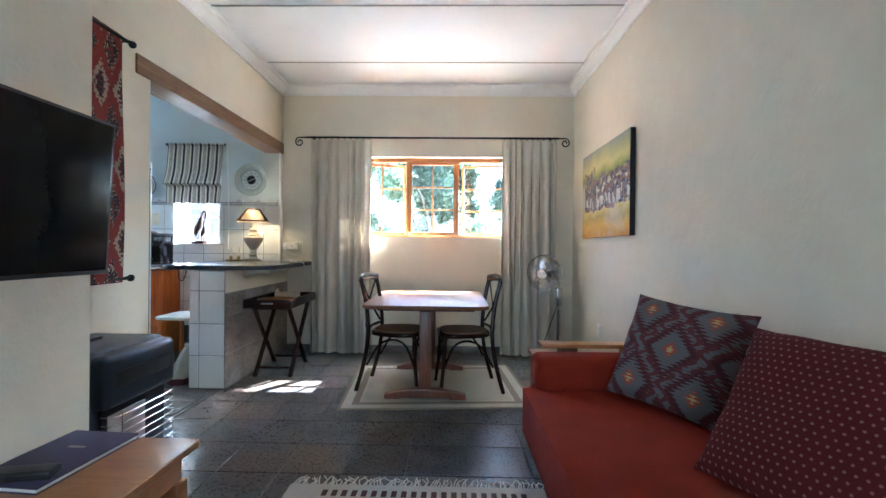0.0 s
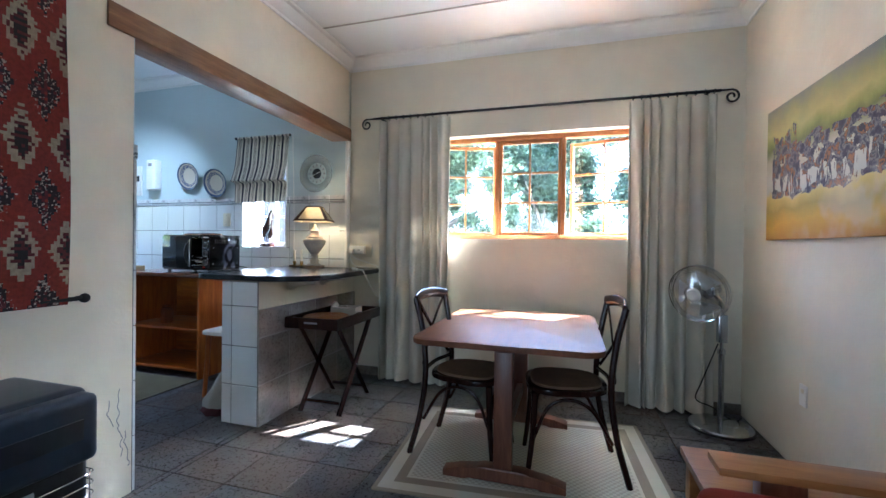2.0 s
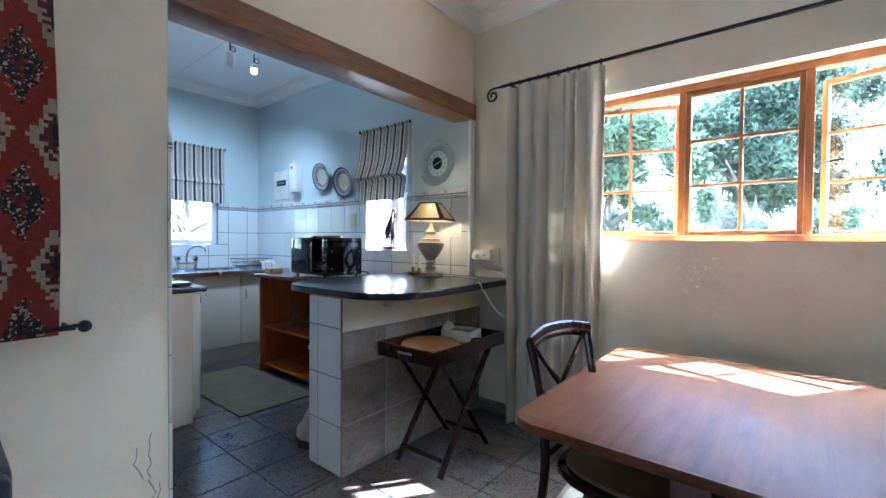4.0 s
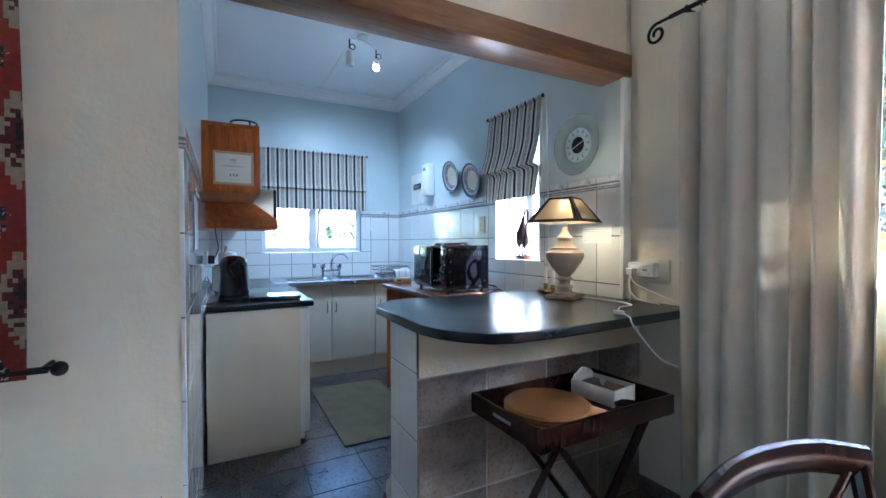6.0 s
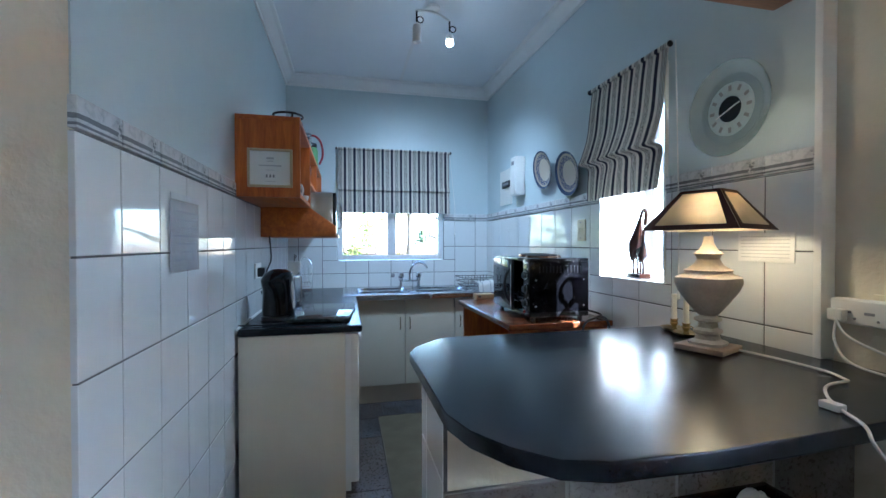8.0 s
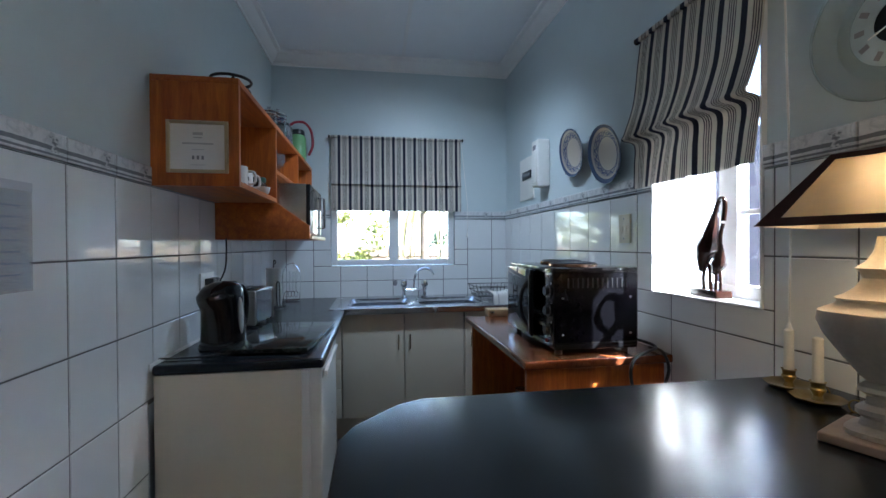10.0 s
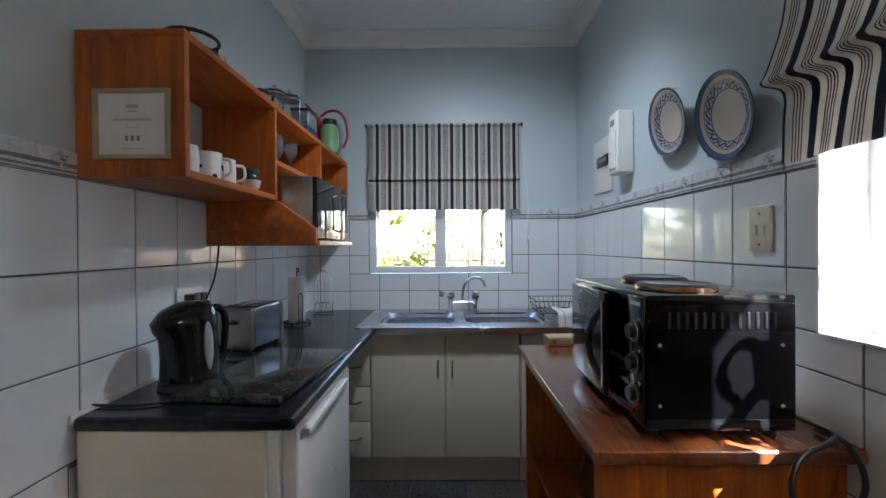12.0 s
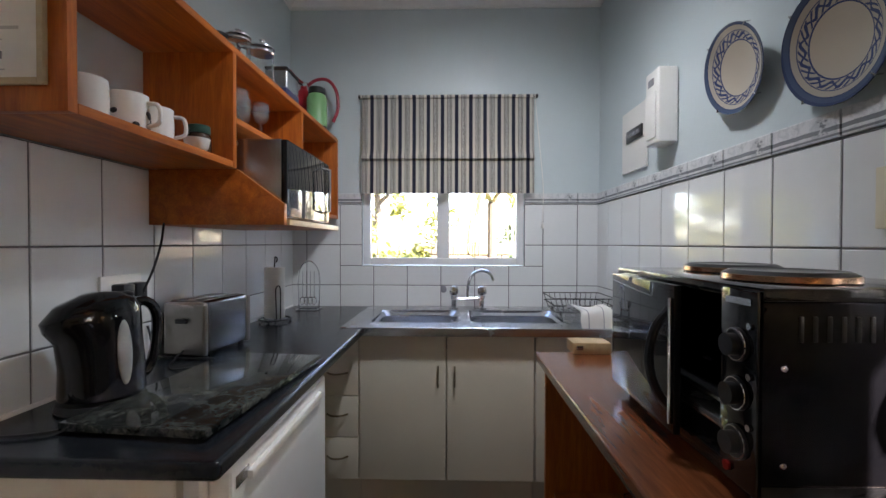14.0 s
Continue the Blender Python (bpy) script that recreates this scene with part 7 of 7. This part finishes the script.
# unseen slab added as a reflector, throwing sunlight up onto the ceiling
structure("terrace", box(B(), -4.4, 7.0, 5.80, 9.2, -0.2, -0.07), plain("bounce_slab_pale", (0.62, 0.60, 0.56), 0.85, vary=0.08, scale=2), "unseen pale slab added to bounce sun up through the window", "terrace")
solid("ground", box(B(), -300, 300, -300, 300, -0.30, -0.13), grass_mat("pale_dry_ground"), "pale dry garden ground round the house", "ground", kind="structure")


def leaf_mat(name, dark, light):
    n = Nodes(name)
    g = n.nt.nodes.new("ShaderNodeNewGeometry")
    col = n.ramp(g.outputs["Random Per Island"], [(0.0, dark), (1.0, light)])
    n.translucent(col, 0.35)
    return n.done(col, 0.45)


M_LEAF = leaf_mat("green_leaves", (0.03, 0.055, 0.032), (0.11, 0.16, 0.09))
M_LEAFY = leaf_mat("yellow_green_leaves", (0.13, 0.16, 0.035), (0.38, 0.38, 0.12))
M_BARK = wood("grey_bark", (0.22, 0.18, 0.14), (0.10, 0.08, 0.06), (6, 6, 1.5), 0.9, 5, 0, 0.5)


def leaves(seed, centre, size, count, leaf, clumps=40):
    """Many small folded leaves gathered in uneven clumps."""
    g = np.random.default_rng(seed)
    cc = g.normal(0, 0.42, (clumps, 3)) * size + centre
    rad = g.uniform(0.12, 0.30, clumps) * min(size)
    k = g.integers(0, clumps, count)
    pos = cc[k] + g.normal(0, 1, (count, 3)) * rad[k][:, None] * 0.6
    a = g.normal(0, 1, (count, 3))
    a /= np.linalg.norm(a, axis=1)[:, None]
    b = np.cross(a, g.normal(0, 1, (count, 3)))
    b /= np.linalg.norm(b, axis=1)[:, None]
    s = leaf * g.uniform(0.6, 1.3, count)[:, None]
    c = np.cross(a, b) * s * 0.15
    v = np.stack([pos - a * s, pos + b * s * 0.42 + c, pos + a * s, pos - b * s * 0.42 + c], 1).reshape(-1, 3)
    v[:, 2] = np.maximum(v[:, 2], -0.1)
    f = [(4 * i, 4 * i + 1, 4 * i + 2, 4 * i + 3) for i in range(count)]
    me = bpy.data.meshes.new("leaves")
    me.from_pydata(v.tolist(), [], f)
    return me


def tree(loc, h, size, count, seed, mat, label, leaf=0.07):
    ob = thing("tree", loc, label, "tree", "garden trees")
    rnd = random.Random(seed)
    part("trunk", tube(B(), curve([(0, 0, -0.05), (0.05, 0.03, h * 0.3), (-0.04, 0.02, h * 0.55), (0.03, 0, h * 0.8)], 6), [0.14 - 0.005 * k for k in range(19)], 10), M_BARK, ob)
    for k in range(6):
        a, z = rnd.uniform(0, 6.28), h * rnd.uniform(0.4, 0.75)
        d = Vector((math.cos(a), math.sin(a), rnd.uniform(0.3, 0.7))) * size[0] * 0.6
        part("limb", tube(B(), curve([(0, 0, z), tuple(Vector((0, 0, z)) + d * 0.5 + Vector((0, 0, 0.1))), tuple(Vector((0, 0, z)) + d)], 6), [0.05 - 0.003 * i for i in range(13)], 7), M_BARK, ob)
    me = leaves(seed, np.array((0, 0, h)), np.array(size), count, leaf)
    me.materials.append(mat)
    crown = new("crown", me)
    crown.parent = ob
    tagged(crown, kind="stuff")


def shrub(loc, size, count, seed, mat, label, leaf=0.05):
    ob = thing("shrub", loc, label, "shrub", "garden shrubs")
    rnd = random.Random(seed)
    for k in range(5):
        a = rnd.uniform(0, 6.28)
        part("stem", tube(B(), curve([(0, 0, -0.03), (0.1 * math.cos(a), 0.1 * math.sin(a), size[2] * 0.4), (0.3 * size[0] * math.cos(a), 0.3 * size[1] * math.sin(a), size[2] * 0.9)], 5), 0.012, 6), M_BARK, ob)
    me = leaves(seed, np.array((0, 0, size[2] * 0.75)), np.array(size), count, leaf, 26)
    me.materials.append(mat)
    crown = new("crown", me)
    crown.parent = ob
    tagged(crown, kind="stuff")


tree((0.2, 12.4, -0.13), 3.3, (2.6, 1.3, 1.6), 60000, 1, M_LEAF, "leafy green garden tree beyond the window", 0.052)
tree((3.6, 12.8, -0.13), 3.4, (2.4, 1.3, 1.6), 46000, 2, M_LEAF, "leafy green garden tree beyond the window", 0.052)
tree((-3.4, 13.0, -0.13), 3.3, (2.2, 1.3, 1.6), 42000, 3, M_LEAF, "leafy green garden tree beyond the window", 0.052)
shrub((-1.6, 10.2, -0.13), (0.9, 0.6, 1.05), 5000, 4, M_LEAF, "dense green shrub below the window")
shrub((1.0, 11.0, -0.13), (0.45, 0.4, 1.3), 1400, 5, M_LEAF, "dense green shrub below the window")
M_LEAFP = leaf_mat("pale_green_leaves", (0.05, 0.085, 0.045), (0.15, 0.21, 0.11))
shrub((-0.6, 9.9, -0.13), (1.3, 0.6, 1.45), 9000, 31, M_LEAFP, "pale green hedge shrub across the terrace", 0.055)
shrub((1.4, 10.3, -0.13), (1.2, 0.6, 1.25), 7000, 32, M_LEAFP, "pale green hedge shrub across the terrace", 0.055)
shrub((3.2, 10.0, -0.13), (1.2, 0.6, 1.4), 7000, 33, M_LEAFP, "pale green hedge shrub across the terrace", 0.055)
tree((-1.9, 11.0, -0.13), 2.9, (1.8, 1.0, 1.3), 26000, 34, M_LEAFP, "pale green garden tree beyond the window", 0.055)
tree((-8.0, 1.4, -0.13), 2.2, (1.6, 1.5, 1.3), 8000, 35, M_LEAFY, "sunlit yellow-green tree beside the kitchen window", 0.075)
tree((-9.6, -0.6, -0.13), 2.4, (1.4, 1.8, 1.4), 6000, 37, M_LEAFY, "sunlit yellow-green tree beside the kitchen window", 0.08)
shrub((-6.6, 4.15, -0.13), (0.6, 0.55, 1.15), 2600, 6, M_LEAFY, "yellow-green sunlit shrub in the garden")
shrub((-6.9, 5.35, -0.13), (0.5, 0.5, 1.2), 1500, 7, M_LEAF, "green shrub before a stone wall")
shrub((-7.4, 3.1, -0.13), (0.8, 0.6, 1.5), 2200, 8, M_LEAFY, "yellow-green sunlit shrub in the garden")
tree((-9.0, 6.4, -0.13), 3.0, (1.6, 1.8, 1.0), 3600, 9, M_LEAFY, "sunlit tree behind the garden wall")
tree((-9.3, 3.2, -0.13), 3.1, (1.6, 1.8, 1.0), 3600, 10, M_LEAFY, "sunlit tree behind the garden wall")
aloe = thing("aloe_plant", (-6.5, 5.05, -0.13), "tall plant with dry hanging leaves", "plant")
rnd = random.Random(4)
part("stem", cyl(B(), (0, 0, -0.03), (0.05, 0, 1.9), 0.07, 0.05, 10), M_BARK, aloe)
M_DRY = plain("dry_leaf", (0.40, 0.33, 0.20), 0.9, vary=0.25)
for k in range(26):
    a, l = rnd.uniform(0, 6.28), rnd.uniform(0.4, 0.9)
    c, s = math.cos(a), math.sin(a)
    part("leaf", tube(B(), curve([(0.05, 0, 1.9), (0.05 + 0.25 * c, 0.25 * s, 2.0), (0.05 + 0.42 * c, 0.42 * s, 1.9 - l * 0.4), (0.05 + 0.45 * c, 0.45 * s, 1.9 - l)], 4), [0.02 * (1 - k2 / 14) + 0.003 for k2 in range(13)], 5, (1.0, 0.25)), M_DRY if k % 3 else M_LEAFY, aloe)

# garden walls
gw = solid("garden_wall", box(B(), -9, 12, 14.4, 14.6, -0.13, 2.1), plain("pale_wash_wall", (0.66, 0.70, 0.74), 0.8, vary=0.06, scale=1.5), "pale washed garden wall behind the trees", "wall", kind="structure")
# pale mauve wall painted near-black: shade in the colour, against a blown-out pane
solid("neighbour_wall", box(B(), -11.0, -2.4, 8.3, 8.5, -0.13, 2.55), plaster("mauve_plaster_shaded", (0.075, 0.066, 0.080), 0.12, 0.6), "mauve plastered boundary wall, shade put into its dark colour", "wall", kind="structure")
gw2 = thing("stone_garden_wall", (-7.7, 5.0, -0.13), "low brown stone garden wall", "wall")
rnd = random.Random(11)
M_STONE = slate_mat("brown_wall_stone", (0.24, 0.19, 0.14), (0.36, 0.25, 0.15), 0.3)
part("core", box(B(), -0.12, 0.08, -4.0, 3.0, -0.1, 1.45), M_GROUT, gw2)
stones = [finish("stone", box(B(), 0.08, 0.115, -w / 2, w / 2, -0.075, 0.075, 0.012, 1), M_STONE) for w in (0.22, 0.30, 0.38)]
for j in range(9):
    y = -2.4 + rnd.uniform(0, 0.2)
    while y < 2.4:
        k = rnd.randrange(3)
        w = (0.22, 0.30, 0.38)[k]
        ob = new("stone", stones[k])
        ob.parent = gw2
        ob.location = (rnd.uniform(-0.008, 0.008), y + w / 2, 0.06 + 0.16 * j)
        y += w + 0.012

# ---- tiles ----
TILES = {}


def tile_mesh(name, w, h, t, bev, mat):
    key = (name, round(w, 3), round(h, 3), mat.name)
    if key not in TILES:
        b = bev
        lo = [(0, 0, 0), (w, 0, 0), (w, h, 0), (0, h, 0)]
        md = [(x, y, t - b * 0.6) for x, y, _ in lo]
        hi = [(b, b, t), (w - b, b, t), (w - b, h - b, t), (b, h - b, t)]
        fs = [(8, 9, 10, 11)]
        for k in range(4):
            m = (k + 1) % 4
            fs += [(k, m, 4 + m, 4 + k), (4 + k, 4 + m, 8 + m, 8 + k)]
        me = bpy.data.meshes.new(name)
        me.from_pydata(lo + md + hi, [], fs)
        me.materials.append(mat)
        TILES[key] = me
    return TILES[key]


def lay(name, parent, origin, u, v, rects, t, bev, mat, gap=0.005):
    """Lay tiles; rects are (u0, u1, v0, v1) on the plane through origin."""
    u, v, o = Vector(u), Vector(v), Vector(origin)
    nrm = u.cross(v)
    rot = Matrix((u, v, nrm)).transposed().to_4x4()
    for a0, a1, b0, b1 in rects:
        if a1 - a0 < 0.012 or b1 - b0 < 0.012:
            continue
        ob = new(name, tile_mesh(name, a1 - a0 - gap, b1 - b0 - gap, t, bev, mat))
        ob.parent = parent
        ob.matrix_basis = Matrix.Translation(o + u * (a0 + gap / 2) + v * (b0 + gap / 2)) @ rot


def minus(r, hole):
    """A rectangle without a hole."""
    a0, a1, b0, b1 = r
    h0, h1, g0, g1 = hole
    if a1 <= h0 or a0 >= h1 or b1 <= g0 or b0 >= g1:
        return [r]
    out = []
    if b0 < g0:
        out.append((a0, a1, b0, g0))
    if b1 > g1:
        out.append((a0, a1, g1, b1))
    c0, c1 = max(b0, g0), min(b1, g1)
    if a0 < h0:
        out.append((a0, h0, c0, c1))
    if a1 > h1:
        out.append((h1, a1, c0, c1))
    return out


def grid(us, vs):
    return [(a, b, c, d) for a, b in zip(us, us[1:]) for c, d in zip(vs, vs[1:])]


def border_mat(name):
    n = Nodes(name)
    x, y = n.xyz()[0], n.xyz()[1]
    wob = n.math('MULTIPLY', n.noise(40, 3), 0.004)
    line = n.math('LESS_THAN', n.math('ABSOLUTE', n.math('SUBTRACT', n.math('ADD', y, wob), 0.026)), 0.0055)
    low = n.math('LESS_THAN', n.math('ABSOLUTE', n.math('SUBTRACT', y, 0.008)), 0.003)
    vase = n.math('MULTIPLY', n.math('LESS_THAN', n.math('ABSOLUTE', n.math('SUBTRACT', x, 0.165)), n.math('ADD', 0.006, n.math('MULTIPLY', n.math('ABSOLUTE', n.math('SUBTRACT', y, 0.03)), 0.55))), n.math('LESS_THAN', n.math('ABSOLUTE', n.math('SUBTRACT', y, 0.034)), 0.020))
    marble = n.ramp(n.noise(30, 5, 0.7, None, 1.5), [(0.35, (0.50, 0.52, 0.54)), (0.55, (0.70, 0.71, 0.72))])
    col = n.mix(n.math('MULTIPLY', n.math('MAXIMUM', line, low), 0.85), marble, (0.14, 0.15, 0.17))
    col = n.mix(vase, col, n.ramp(n.noise(150, 2), [(0.4, (0.20, 0.21, 0.23)), (0.6, (0.60, 0.61, 0.62))]))
    return n.done(col, 0.15)


M_BORDER = border_mat("marbled_border_tile")
P, T0, BD0, BD1 = 0.2145, 1.545, 1.547, 1.617
rows_z = [T0 - 0.2565 * k for k in range(7)][::-1]


def tiled_wall(parent, origin, u, length, start, v0, hole=None, zmin=0.0):
    """Tiles and border on one kitchen wall; start: the first joint."""
    us = [0.0] + [start + P * k for k in range(30) if 0.02 < start + P * k < length - 0.015] + [length]
    zs = [z for z in rows_z if z >= zmin - 0.01]
    rects = grid(us, zs)
    rim = grid(us, [BD0, BD1])
    if hole:
        rects = [q for r in rects for q in minus(r, hole)]
        rim = [q for r in rim for q in minus(r, hole)]
    lay("tile", parent, origin, u, (0, 0, 1), rects, 0.013, 0.002, M_TILE)
    lay("border_tile", parent, origin, u, (0, 0, 1), rim, 0.018, 0.003, M_BORDER)


def bed(parent, bm, mat=M_GROUT):
    ob = new("grout_bed", finish("grout_bed", bm, mat))
    ob.parent = parent


# south wall of the kitchen, running west from the jamb
bed(wall_ks, box(box(B(), -2.31, -1.10, KS, KS + 0.0105, 0, T0), -4.25, -2.31, KS, KS + 0.0105, 0.76, T0))
tiled_wall(wall_ks, (-1.092, KS, 0), (-1, 0, 0), 3.15, 0.18, 0, None, 0.77)
lay("tile", wall_ks, (-1.092, KS, 0), (-1, 0, 0), (0, 0, 1), grid([0.0] + [0.18 + P * k for k in range(5)] + [1.215], rows_z[:4]), 0.013, 0.002, M_TILE)
# west wall over the sink
bed(wall_kw, box(box(box(B(), KX, KX + 0.0105, KS, WWY[0], 0.76, T0), KX, KX + 0.0105, WWY[1], KN, 0.76, T0), KX, KX + 0.0105, WWY[0], WWY[1], 0.76, WWY[2]))
tiled_wall(wall_kw, (KX, KS, 0), (0, 1, 0), KN - KS, 0.1045, 0, (WWY[0] - KS, WWY[1] - KS, WWY[2], 3), 0.77)
# north wall
bed(wall_kn, box(box(box(B(), -4.24, NW[0], KN - 0.0105, KN, 0.0, T0), NW[1], -1.115, KN - 0.0105, KN, 0.0, T0), NW[0], NW[1], KN - 0.0105, KN, 0.0, NW[2]))
tiled_wall(wall_kn, (-4.25, KN, 0), (1, 0, 0), 4.25 - 1.115, 0.181, 0, (4.25 + NW[0], 4.25 + NW[1], NW[2], 3), 0.25)
# trim strips where the tiles end
structure("tile_trim", box(B(), -1.118, -1.094, KN - 0.022, YN - 0.0005, 0.963, 2.10, 0.004), M_TRIM, "white strip at the end of the tiles", "trim")
structure("baseboard", box(B(), -1.045, XE - 0.001, YN - 0.012, YN - 0.0005, 0.0, 0.075, 0.003), M_SLATEWALL, "dark slate skirting along the wall", "baseboard")

bed(pen, box(B(), -1.3235, -1.0475, 4.3165, 4.3255, 0, 0.919))
bed(pen, box(B(), -1.0455, -1.0365, 4.315, YN - 0.014, 0, 0.744), plain("pale_slate_grout", (0.30, 0.285, 0.265), 0.85, vary=0.12))
# bar wall: white glazed end, slate on the living side
lay("tile", pen, (-1.325, 4.326, 0), (1, 0, 0), (0, 0, 1), grid([0.0, 0.078, 0.279], [0.0, 0.255, 0.505, 0.762, 0.919]), 0.012, 0.002, M_TILE)
lay("slate_tile", pen, (-1.046, 4.313, 0), (0, 1, 0), (0, 0, 1), grid([0.0, 0.31, 0.625, 0.94, 1.239], [0.0, 0.265, 0.565, 0.745]), 0.012, 0.002, M_SLATEWALL, 0.009)

# floor tiles
FP = 0.313
fx = [0.19 + FP * k for k in range(-4, 7)]
fy = [4.06 + FP * k for k in range(-20, 6)]
fxs = [XW] + [x for x in fx if XW + 0.02 < x < XE - 0.02] + [XE]
near = [y for y in fy if 0.9 < y < YN - 0.02] + [YN]
far = [YS] + [y for y in fy if YS + 0.02 < y < 0.93]
lay("floor_tile", floor, (0, 0, -0.006), (1, 0, 0), (0, 1, 0), grid(fxs, near), 0.006, 0.0015, M_SLATE, 0.005)
kxs = [-4.25] + [-2.06 + FP * k for k in range(-6, 4) if -4.2 < -2.06 + FP * k < XW - 0.1] + [XW]
kys = [KS] + [y for y in fy if KS + 0.03 < y < YN - 0.02] + [YN]
lay("floor_tile", floor, (0, 0, -0.006), (1, 0, 0), (0, 1, 0), grid(kxs, kys), 0.006, 0.0015, M_SLATE, 0.005)
bm = B()
for a0, a1, b0, b1 in grid(fxs, far):
    box(bm, a0 + 0.0025, a1 - 0.0025, b0 + 0.0025, b1 - 0.0025, -0.006, 0.0)
ob = new("floor_tiles", finish("floor_tiles", bm, M_SLATE))
ob.parent = floor
tagged(ob, kind="stuff")
